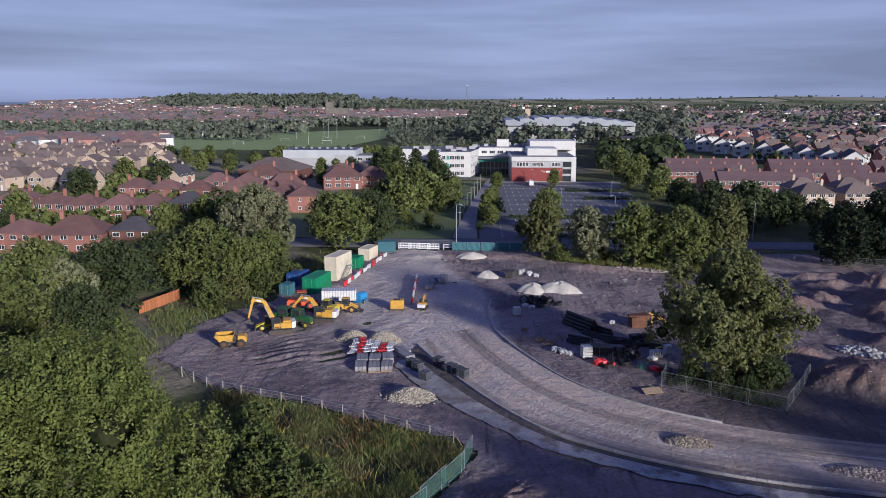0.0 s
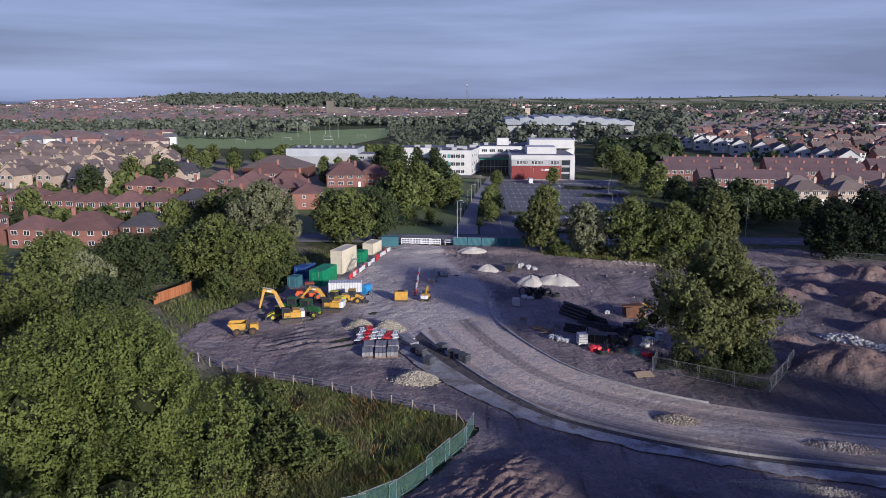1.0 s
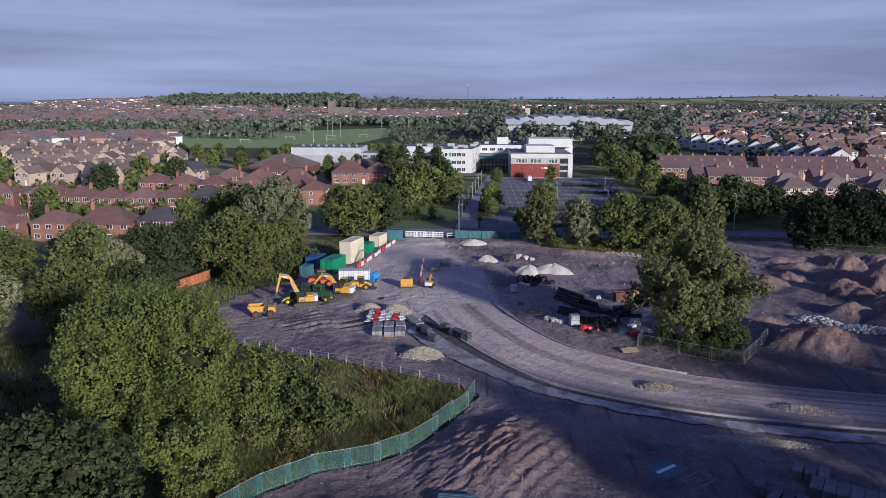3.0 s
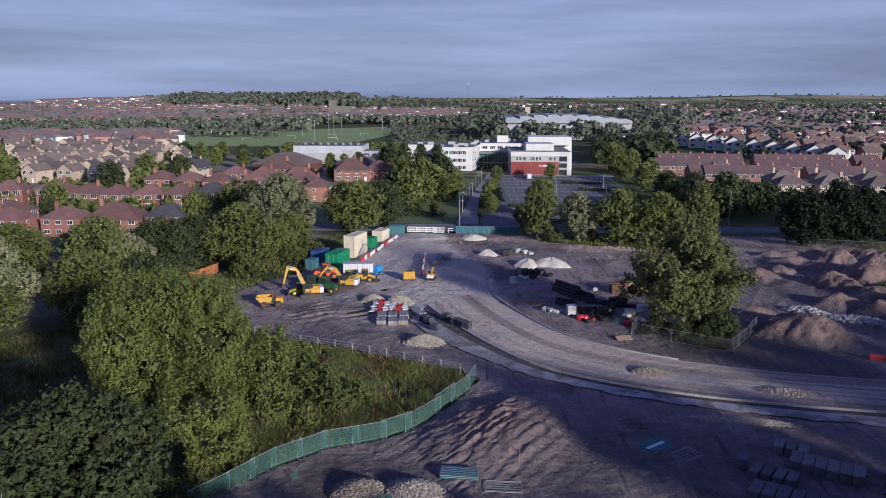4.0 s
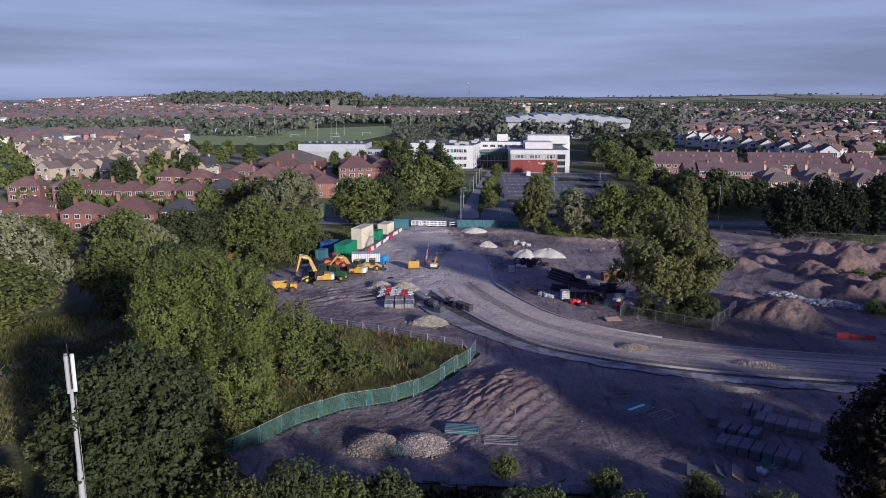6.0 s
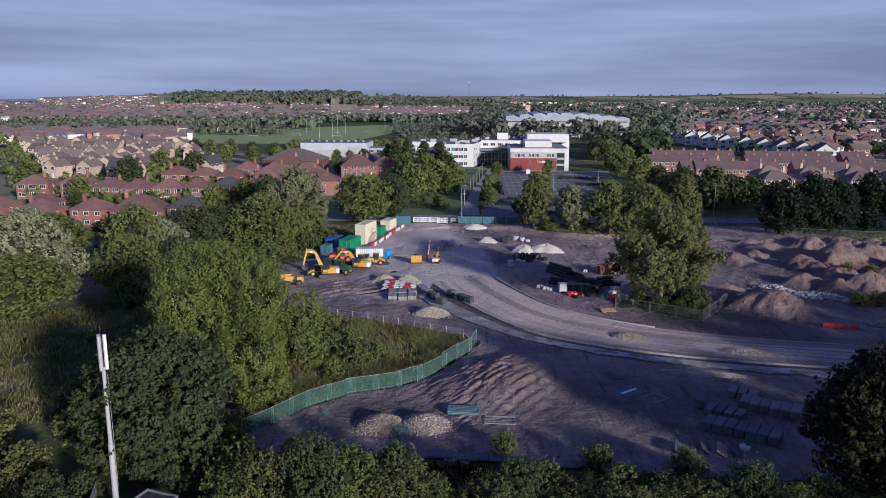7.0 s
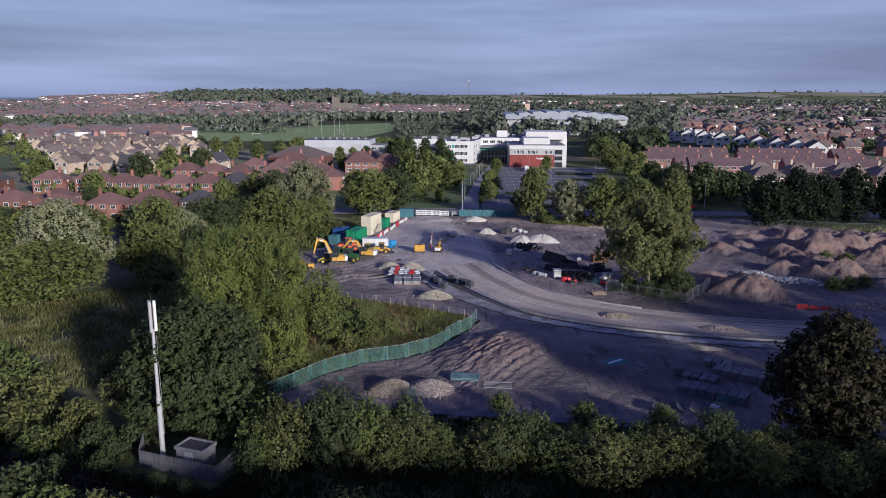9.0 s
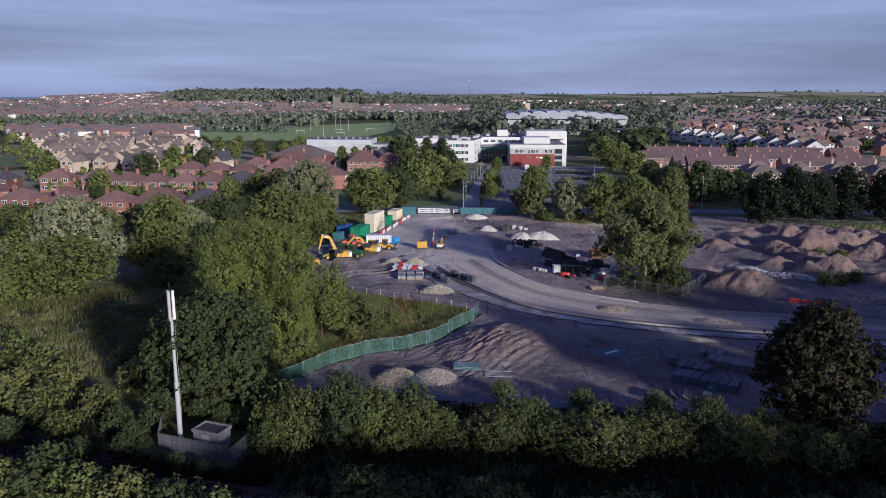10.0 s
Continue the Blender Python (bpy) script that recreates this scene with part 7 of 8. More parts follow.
p_plain, p_teal, p_hoard = heras(), heras("teal_mesh"), heras("teal_hoarding")
run(p_teal, [(-23.5, 41.5), (-21.1, 45), (-18.3, 49.4), (-14.3, 53.4), (-11.4, 54.6), (-8.7, 55.8), (-6.3, 57.9), (-3.5, 62.2), (-0.2, 68.8), (0.6, 72.2)])
run(p_plain, [(26.5, 97.5), (23.7, 90.6), (28.6, 87.7), (35.8, 83.6), (42.7, 93.8), (39, 99.5)])
run(p_hoard, [(-4, 172.2), (15.8, 171.8)], 0.1)
run(p_plain, [(-15.5, 174), (-5, 174.2)], 0.1)
run(p_plain, [(62, 172), (76, 160), (95, 155), (117, 153)], 0.1)
rail = thing("white_rail", -3, 173.2, 0.1, 0, "white two-bar road barrier by the site gate", "barrier")
for x in (-3, 0, 3):
    part("post", B(x - 0.08, -0.08, 0, x + 0.08, 0.08, 1.2), "white_plastic", rail)
for z in (0.5, 1.05):
    part("bar", B(-3, -0.1, z, 3, -0.05, z + 0.18), "white_plastic", rail)
for k in range(4):
    more(b_white, -15 + k * 2.2, 172.6, 3, 0, 0, 1.5)

wire = thing("post_and_wire_fence", 0, 0, 0, 0, "weathered timber post and wire fence", "fence")
fence_pts = resample([(-36, 92), (-30.2, 87.3), (-17.9, 83.2), (-7.5, 78), (-1.2, 74.9)], 15)
for k, (x, y) in enumerate(fence_pts):
    part("post", T([(x, y, -0.2), (x, y, 1.4)], 0.07, 6), "timber_grey", wire)
    if k % 2 == 0:
        part("brace", T([(x + 0.9, y - 0.5, 0), (x, y, 1.15)], 0.045, 5), "timber", wire)
for z in (0.55, 0.95):
    part("wire", T([(x, y, z) for x, y in fence_pts], 0.018, 4), "galv", wire)
part("top_rail", T([(x, y, 1.3) for x, y in fence_pts], 0.045, 5), "steel", wire, "pale top rail")
fence_t = thing("timber_fence", -52, 123.6, 0, 71.5, "orange-brown close-boarded timber fence", "fence")
for k in range(44):
    b = part("board", B(-0.105, -0.015, 0, 0.105, 0.015, 1.85), "timber_orange", fence_t)
    b.matrix_basis = pose(-4.8 + k * 0.222, 0.012 * (k % 2), 0.02 * math.sin(k * 1.7))
for z in (0.3, 1.4):
    part("rail", B(-4.9, 0.04, z, 4.9, 0.1, z + 0.1), "timber", fence_t)

# ---- stone, sand and stacked materials ----
def stones(name, cx, cy, rx, ry, h, n, size, mat, label, rz=0.0, z=None):
    """A heap of loose stones, each with its own shape."""
    g = random.Random(int(cx * 31 + cy * 7))
    base = site_at(cx, cy) if z is None else z
    ico = bmesh.new()
    bmesh.ops.create_icosphere(ico, subdivisions=1, radius=1)
    iv = np.array([v.co[:] for v in ico.verts])
    fi = np.array([[v.index for v in f.verts] for f in ico.faces])
    ico.free()
    ra = np.random.default_rng(int(abs(cx) * 100 + cy))
    vs, fs = [], []
    # the body of the heap under the loose stones
    k = 28
    ring = [np.zeros((1, 3)) + (0, 0, h * 0.9)]
    for f in (0.25, 0.5, 0.75, 1.0):
        a = np.linspace(0, 2 * np.pi, k, endpoint=False)
        ring.append(np.stack([rx * f * np.cos(a), ry * f * np.sin(a), h * 0.9 * (1 - f ** 1.6) - 0.08 * (f == 1) + 0 * a], 1))
    body = np.vstack(ring)
    faces = [(0, 1 + i, 1 + (i + 1) % k) for i in range(k)]
    for r in range(3):
        o = 1 + r * k
        for i in range(k):
            a, b, c, d = o + i, o + (i + 1) % k, o + k + (i + 1) % k, o + k + i
            faces += [(a, d, c), (a, c, b)]
    vs.append(body)
    fs.append(np.array(faces))
    off = len(body)
    for _ in range(n):
        f, a = math.sqrt(g.random()) * (1.05 if g.random() < 0.85 else g.uniform(1.0, 1.35)), g.uniform(0, 6.283)
        s = size * g.uniform(0.5, 1.35)
        w = iv * ra.uniform(0.7, 1.25, (len(iv), 1)) * (s, s * g.uniform(0.7, 1), s * g.uniform(0.55, 0.85))
        zz = h * 0.9 * max(0.0, 1 - f ** 1.6)
        vs.append(w + (rx * f * math.cos(a), ry * f * math.sin(a), zz + s * 0.25))
        fs.append(fi + off)
        off += len(iv)
    me = np_mesh(name, np.vstack(vs), np.vstack(fs))
    ob = part(name, me, mat)
    ob.matrix_basis = pose(cx, cy, base - 0.03, 0, 0, rz)
    return tagged(ob, label, "stone heap", kind="stuff")


stones("stone_heap", -16.6, 107.6, 2.3, 1.9, 1.3, 700, 0.13, "limestone", "heap of pale loose limestone")
stones("stone_heap", -12.2, 106.9, 2.5, 2.1, 1.5, 800, 0.13, "limestone", "heap of pale crushed stone")
stones("stone_heap", -6.6, 86.4, 3.0, 2.1, 1.3, 1000, 0.13, "limestone", "heap of pale cobble-sized stone by the footway")
stones("stone_heap", 22.7, 75.6, 3.0, 1.6, 0.9, 1100, 0.11, "stone_buff", "heap of cobble-sized stone on the road", -12)
stones("stone_heap", 37.8, 69.8, 4.8, 1.5, 0.7, 1500, 0.11, "rubble", "long heap of grey stone on the road", -14)
stones("stone_heap", 29.8, 61.9, 5.6, 1.0, 0.45, 900, 0.085, "limestone", "ridge of sandy stone below the footway", -10)
stones("stone_heap", -9.5, 45.0, 3.0, 2.6, 1.35, 1500, 0.115, "stone_buff", "heap of buff rubble near the netted fence")
stones("stone_heap", -5.0, 45.2, 2.9, 2.5, 1.2, 1500, 0.11, "rubble", "heap of grey broken stone near the netted fence")
stones("stone_heap", 54.6, 103.6, 3.8, 1.2, 0.9, 190, 0.33, "concrete", "line of broken concrete rubble along the spoil heap", -38)
stones("stone_heap", 61.0, 99.2, 5.2, 1.5, 0.8, 330, 0.34, "concrete", "broken grey-white rubble beside the spoil", -28)
stones("stone_heap", 66.5, 82.5, 5.5, 1.3, 0.8, 260, 0.26, "rubble", "low bank of grey rubble", -12)
stones("stone_heap", 33, 152.5, 7, 1.2, 0.5, 160, 0.26, "rubble", "scattered rubble below the trees", -15)


def sand_heap(x, y, rx, ry, h, label, rz=0.0):
    g = bmesh.new()
    k, rings = 32, 9
    top = g.verts.new((0, 0, h * 0.8))
    prev = None
    for r in range(1, rings + 1):
        f = r / rings
        cur = []
        for i in range(k):
            a = 6.28318 * i / k
            wv = 1 + 0.10 * math.sin(3 * a + x) + 0.06 * math.sin(7 * a + y)
            zz = h * 0.8 * (1 - f ** 1.9) * (1 - 0.12 * f) * (1 + 0.10 * math.sin(3 * a + x) * f * (1 - f) * 3 + 0.05 * math.sin(5 * a + 9 * f)) - (0.1 if r == rings else 0)
            cur.append(g.verts.new((rx * f * wv * math.cos(a), ry * f * wv * math.sin(a), zz)))
        for i in range(k):
            j = (i + 1) % k
            g.faces.new((top, cur[i], cur[j]) if prev is None else (prev[i], cur[i], cur[j], prev[j]))
        prev = cur
    single("sand_heap", g, "sand", label, "sand heap", "sand heaps", kind="stuff", m=pose(x, y, site_at(x, y) - 0.05, 0, 0, rz), smooth=True)


sand_heap(11.6, 136.2, 2.7, 2.6, 1.9, "pale heap of building sand")
sand_heap(16.6, 136.6, 4.2, 2.8, 2.1, "broad pale heap of building sand", -6)
sand_heap(3.7, 146.9, 2.3, 2.1, 1.6, "small cone of pale sand")
sand_heap(0.4, 162.8, 3.4, 1.7, 1.4, "low spread of pale sand by the gate")


def pack(name, label, cat, w, d, h, nx, nz, mat, group, gap=0.03):
    """A banded pack of blocks: separate courses with shadow gaps."""
    ob = thing(name, 0, 0, 0, 0, label, cat, group)
    me = mesh_of(B(-w / nx / 2 + gap, -d / 2, 0.02, w / nx / 2 - gap, d / 2, h / nz - gap, 0.02), "block")
    me.materials.append(M[mat])
    for i in range(nx):
        for k in range(nz):
            b = part("block", me, mat, ob)
            b.matrix_basis = pose(-w / 2 + w * (i + 0.5) / nx, 0.015 * ((i * 7 + k * 3) % 3), 0.12 + h / nz * k)
    part("pallet", B(-w / 2, -d / 2, 0, w / 2, d / 2, 0.12), "timber", ob)
    return ob


slab = pack("kerb_pack", "pack of grey precast concrete kerbs", "concrete pack", 1.5, 2.5, 0.6, 3, 1, "concrete_mid", "concrete packs", 0.012)
on_site(slab, -13.8, 95.5, 8)
for k, (x, y, rz) in enumerate(((-12.0, 95.4, 6), (-10.4, 95.8, 4), (-14.0, 98.4, 8), (-12.3, 98.5, 4), (-10.6, 98.8, 8), (-8.9, 101.6, 30), (-8.3, 99.8, 35),
                               (-7.0, 140.5, 5), (-5.2, 141.5, 8), (-6.6, 143.6, 4), (-4.8, 144.4, 2), (-7.2, 136.8, 0))):
    more(slab, x, y, rz)
dk = pack("block_pack", "pack of dark engineering blocks wrapped in plastic", "block pack", 1.3, 1.1, 1.1, 3, 4, "concrete_dark", "dark block packs")
on_site(dk, -7.2, 96.2, -40)
for x, y, rz in ((-6.4, 95.0, -42), (-5.2, 91.9, -35), (-3.7, 97.1, -40), (-2.0, 94.7, -38), (-1.2, 93.8, -38), (-0.5, 92.9, -38)):
    more(dk, x, y, rz)
pw = pack("block_pack", "tall white-wrapped pack of paving", "block pack", 1.4, 1.2, 1.6, 1, 4, "sacking", "white packs")
on_site(pw, 16.1, 100.6, 10)
for x, y, rz in ((7.9, 120.6, 20), (27.6, 103.0, 10)):
    more(pw, x, y, rz, s=0.8) if x < 20 else more(pw, x, y, rz, s=0.7)


def sack(x, y, s=1.0, label="white woven bulk bag of sand", mat="sacking"):
    g = bmesh.new()
    bmesh.ops.create_icosphere(g, subdivisions=2, radius=0.5)
    for v in g.verts:
        v.co.z = min(0.3, max(-0.3, v.co.z)) * 0.85 + 0.24
        v.co += Vector((math.sin(v.co.y * 11 + x), math.cos(v.co.x * 10 + y), 0.9 * math.sin(v.co.y * 9 + v.co.x * 12 + x))) * 0.10
    single("bulk_bag", g, mat, label, "bag", "bulk bags", m=pose(x, y, site_at(x, y), 0, 0, x * 50) @ Matrix.Diagonal((s * 1.2, s * 0.9, s, 1)))


for x, y, s in ((12.2, 103.2, 1.1), (13.1, 102.4, 1.2), (14.0, 101.8, 1.0), (9.6, 125.4, 1.1), (10.6, 124.8, 1.0), (12.0, 148.0, 1.3), (13.2, 147.4, 1.2), (22.6, 117.0, 0.9), (27.4, 41.3, 1.0), (24.9, 100.4, 1.1), (26.3, 102.0, 1.3), (7.6, 148.6, 1.0)):
    sack(x, y, s)
sack(17.6, 98.3, 1.5, "crumpled bright red tarpaulin", "red_plastic")
sack(19.0, 98.0, 0.9, "crumpled edge of red tarpaulin", "red_plastic")
sack(22.9, 97.4, 1.4, "crumpled heap of teal sheeting", "teal_mesh")
sack(24.4, 96.6, 1.2, "crumpled heap of red sheeting", "red_plastic")
sack(28.8, 42.2, 1.7, "crumpled heap of teal netting", "teal_mesh")
sack(-7.2, 43.2, 1.6, "crumpled heap of teal netting", "teal_mesh")
sack(-16.0, 47.5, 0.9, "crumpled scrap of teal netting", "teal_mesh")


def pipe_stack(x, y, rz, n, r, L, mat="pipe_black", label="stack of long black plastic drainage pipes"):
    ob = thing("pipe_stack", x, y, site_at(x, y), rz, label, "pipes", "pipe stacks")
    me = mesh_of(T([(-L / 2, 0, 0), (L / 2 - 0.3, 0, 0), (L / 2 - 0.3, 0, 0.0001), (L / 2, 0, 0)], r, 12), "pipe")
    me.materials.append(M[mat])
    z, k = r + 0.1, n
    while k > 0:
        for i in range(k):
            p = part("pipe", me, mat, ob)
            p.matrix_basis = pose(0.1 * ((i * 5 + k) % 3), (i - (k - 1) / 2) * r * 2.03, z)
        z += r * 1.76
        k -= 1
    for xx in (-L * 0.3, L * 0.3):
        part("batten", B(xx - 0.06, -n * r, 0, xx + 0.06, n * r, 0.1), "timber", ob)
    return ob


pipe_stack(17.1, 113.9, -57, 4, 0.27, 6.2)
pipe_stack(19.4, 112.1, -55, 3, 0.2, 5.5)
pipe_stack(16.0, 106.6, -30, 4, 0.16, 3.6)
pipe_stack(18.6, 109.8, -50, 3, 0.14, 4.5)
pipe_stack(21.4, 106.4, -30, 4, 0.14, 4.0)
pipe_stack(25.0, 106.4, 10, 3, 0.3, 2.0)


def coil(x, y, rx, label="coil of black plastic duct"):
    g = bmesh.new()
    for ring in range(4):
        tube(g, [(math.cos(a * 0.3927) * (0.65 + 0.04 * (ring % 2)), math.sin(a * 0.3927) * (0.65 + 0.04 * (ring % 2)), 0.1 + ring * 0.15) for a in range(17)], 0.085, 6)
    single("pipe_coil", g, "pipe_black", label, "pipe coil", "duct coils", m=pose(x, y, site_at(x, y) + (0.7 if rx else 0), rx, 0, x * 40))


for x, y, rx in ((19.2, 98.8, 70), (20.8, 98.2, 0), (21.6, 100.2, 75), (20.4, 100.6, 60), (22.8, 101.6, 0), (23.6, 103.4, 70), (22.2, 103.8, 0), (18.4, 97.4, 0),
                 (9.4, 127.6, 80), (10.4, 127.4, 80), (11.4, 127.2, 80), (12.6, 127.0, 75), (13.8, 126.2, 60), (12.0, 125.6, 0), (15.2, 126.6, 0)):
    coil(x, y, rx)
cage = thing("steel_cage", 18.2, 102.6, site_at(18.2, 102.6), -8, "black slatted steel stillage", "stillage")
part("base", B(-1.8, -0.9, 0.1, 1.8, 0.9, 1.25), "pipe_black", cage)
for k in range(7):
    part("slat", B(-1.85 + k * 0.6, -0.95, 0, -1.75 + k * 0.6, 0.95, 1.75 if k in (1, 3) else 1.4), "timber" if k in (1, 3) else "machine_dark", cage)
skip = thing("rusty_hopper", 26.2, 115.6, site_at(26.2, 115.6), 5, "rusty brown steel hopper on the ground", "hopper")
part("body", P([(-1.1, 0.0), (1.2, 0.0), (1.4, 1.0), (1.5, 1.9), (-1.3, 1.6)], "y", -1.1, 1.1), "rust", skip)
part("rim", B(-1.8, -1.2, 1.85, 1.9, -1.05, 2.0), "rust", skip)
for y in (-0.7, 0.7):
    arm(skip, "prop", (1.9, 1.9), (6.0, -0.05), 0.2, 0.2, "yellow", 0.14, y)
part("leg", B(1.9, -0.75, 0, 2.1, -0.6, 1.9), "yellow", skip)


def pallets(x, y, n, label, mat="timber", w=1.2):
    ob = thing("pallet", x, y, site_at(x, y), x * 31, label, "pallet", "timber pallets")
    for k in range(n):
        for i in range(5):
            part("board", B(-w / 2, -0.5 + i * 0.235, 0.14 * k + 0.1, w / 2, -0.42 + i * 0.235, 0.14 * k + 0.125), mat, ob)
        for i in range(3):
            part("bearer", B(-w / 2 + i * (w / 2 - 0.05), -0.5, 0.14 * k, -w / 2 + 0.1 + i * (w / 2 - 0.05), 0.5, 0.14 * k + 0.1), mat, ob)


pallets(10.6, 107.8, 2, "loose timber pallets and scrap wood")
pallets(11.8, 106.8, 1, "broken timber pallet on earth")
pallets(17.0, 121.5, 1, "timber pallet lying on the earth")
pallets(8.6, 112.8, 1, "broken pallet with earth on it")
pallets(-8.2, 97.0, 1, "empty timber pallet by the block packs")

# ---- more stock: crates, stillages, scrap ----
def crate(x, y, w, d, h, mat, label, rz=0.0):
    ob = thing("crate", x, y, site_at(x, y), rz, label, "crate", "stockyard crates")
    part("box", B(-w / 2, -d / 2, 0.12, w / 2, d / 2, h, 0.03), mat, ob)
    for i in (-1, 1):
        part("skid", B(-w / 2, i * d * 0.35 - 0.06, 0, w / 2, i * d * 0.35 + 0.06, 0.12), "timber", ob)
    for k in range(4):
        xx = -w / 2 + w * (k + 0.5) / 4
        part("batten", B(xx - 0.04, -d / 2 - 0.02, 0.14, xx + 0.04, d / 2 + 0.02, h + 0.02), "machine_dark", ob)


for x, y, w, d, h, mat, lab, rz in ((24.6, 107.6, 2.4, 1.2, 1.2, "pipe_black", "black crate of pipe fittings", 12), (26.4, 104.6, 1.6, 1.2, 1.1, "pipe_black", "black bin of pipe fittings", -20), (22.0, 106.2, 1.8, 1.0, 0.9, "pipe_black", "low black bin of fittings", 30),
                                    (16.4, 103.6, 1.2, 1.0, 1.0, "machine_dark", "dark stillage of couplings", 5), (20.4, 103.0, 2.0, 1.2, 1.1, "pipe_black", "black crate with straps", -8), (25.6, 101.4, 1.4, 1.1, 1.0, "sacking", "pale plastic-wrapped wooden crate", 15),
                                    (13.0, 127.8, 1.2, 1.0, 0.9, "machine_dark", "dark bin of manhole steps", 10), (8.2, 146.6, 2.4, 1.5, 1.3, "machine_dark", "grey trench box lying on the earth", 70), (10.2, 148.8, 1.6, 1.0, 1.0, "panel_grey", "grey steel stillage on earth", 40)):
    crate(x, y, w, d, h, mat, lab, rz)
scrap = random.Random(12)
for k in range(26):
    x, y = scrap.uniform(9.5, 13.5), scrap.uniform(104.5, 109)
    if k > 16:
        x, y = scrap.uniform(20, 25), scrap.uniform(97.5, 101)
    single("timber_offcut", B(-scrap.uniform(0.5, 1.2), -0.06, 0, scrap.uniform(0.5, 1.2), 0.06, 0.06), "timber", "loose offcut of sawn timber", "timber", "timber offcuts",
           m=pose(x, y, site_at(x, y) + 0.04 + 0.05 * (k % 4), scrap.uniform(-12, 12), scrap.uniform(-12, 12), scrap.uniform(0, 180)))
for k in range(34):
    x, y = scrap.uniform(20, 60), scrap.uniform(140, 152)
    if k > 20:
        x, y = scrap.uniform(-6, 14), scrap.uniform(158, 168)
    g = bmesh.new()
    bmesh.ops.create_icosphere(g, subdivisions=1, radius=0.5)
    for v in g.verts:
        v.co *= scrap.uniform(0.7, 1.2)
    s = scrap.uniform(0.5, 1.3)
    single("spoil_clod", g, "soil", "clod of tipped brown earth", "earth clod", "earth clods", m=pose(x, y, site_at(x, y) - 0.1, 0, 0, k * 37) @ Matrix.Diagonal((s * 1.4, s, s * 0.8, 1)))

# ---- the foreground earth ----
def flat_frame(x, y, rz, w, d, label, fill):
    ob = thing("mesh_panel", x, y, site_at(x, y) + 0.02, rz, label, "fence panel", "panels lying flat")
    part("frame", T([(-w / 2, -d / 2, 0.06), (w / 2, -d / 2, 0.06), (w / 2, d / 2, 0.06), (-w / 2, d / 2, 0.06), (-w / 2, -d / 2, 0.06)], 0.04, 5), "galv", ob)
    if fill:
        part("sheet", B(-w / 2 + 0.05, -d / 2 + 0.05, 0.08, w / 2 - 0.05, d / 2 - 0.05, 0.16), fill, ob)
        part("strip", B(-w / 2 + 0.3, -0.3, 0.163, w / 2 - 0.5, 0.1, 0.2), "white_plastic", ob)
    for k in range(5):
        part("bar", B(-w / 2, -d / 2 + d * (k + 0.5) / 5 - 0.015, 0.05, w / 2, -d / 2 + d * (k + 0.5) / 5 + 0.015, 0.075), "galv", ob)


stack_p = thing("panel_stack", -0.8, 48.3, site_at(-0.8, 48.3), -5, "stack of teal netted fence panels lying flat", "fence panel", "panels lying flat")
for k in range(6):
    dx, dy, z = 0.06 * math.sin(k * 2.1), 0.08 * math.sin(k * 1.3), 0.06 + 0.085 * k
    part("panel", T([(-1.7 + dx, -0.75 + dy, z), (1.7 + dx, -0.75 + dy, z), (1.7 + dx, 0.75 + dy, z), (-1.7 + dx, 0.75 + dy, z), (-1.7 + dx, -0.75 + dy, z)], 0.035, 5), "galv" if k % 3 == 1 else "teal_hoarding", stack_p)
    part("sheet", B(-1.66 + dx, -0.7 + dy, z - 0.012, 1.66 + dx, 0.7 + dy, z + 0.012), "teal_hoarding", stack_p)
    if k == 5:
        for j in range(4):
            part("bar", B(-1.66 + dx, -0.5 + 0.33 * j + dy, z + 0.014, 1.66 + dx, -0.46 + 0.33 * j + dy, z + 0.04), "steel", stack_p)
flat_frame(3.2, 46.6, -3, 3.3, 1.9, "bare galvanised mesh panel on the earth", None)
flat_frame(18.8, 55.6, 38, 3.4, 2.2, "stack of green netted panels lying flat", "teal_hoarding")
flat_frame(21.4, 53.9, 36, 2.8, 2.0, "bare mesh panel lying flat on the earth", None)
def concrete_unit(mat, label):
    """A precast unit with a chamfered top, a base slab and a lifting eye."""
    ob = thing("concrete_unit", 0, 0, 0, 0, label, "concrete unit", "precast units")
    part("body", B(-0.51, -1.3, 0.08, 0.51, 1.3, 0.92, 0.05), mat, ob)
    part("base", B(-0.515, -1.33, 0, 0.515, 1.33, 0.1, 0.02), mat, ob)
    part("lifting_eye", T([(-0.08, 0, 0.9), (-0.06, 0, 1.0), (0.06, 0, 1.0), (0.08, 0, 0.9)], 0.02, 5), "rust", ob)
    return ob


# one kind of unit in two tones: paler rows painted sunlit, duller ones shaded
cu_lit = concrete_unit("concrete_lit", "grey precast concrete unit in a row, painted paler as if sunlit")
on_site(cu_lit, 31.2, 52.0, -29.5)
for k in range(1, 6):
    more(cu_lit, 31.2 + 0.92 * k, 52.0 - 0.52 * k, -29.5)
for k in range(3):
    more(cu_lit, 30.9 + 0.95 * k, 55.2 - 0.54 * k, -29.5, 0.0, 0.0, 0.9)
cu_shaded = concrete_unit("concrete_unit", "grey precast concrete unit on the earth, painted duller as in shade")
on_site(cu_shaded, 26.2, 52.2, -20)
for k in range(4):
    more(cu_shaded, 26.8 + 0.85 * k, 50.2 - 0.62 * k, -36, 0.0, 0.0, 0.85)
for k in range(7):
    more(cu_shaded, 25.5 + 0.93 * k, 46.6 - 0.6 * k, -33, 0.0, 0.0, 1.0)
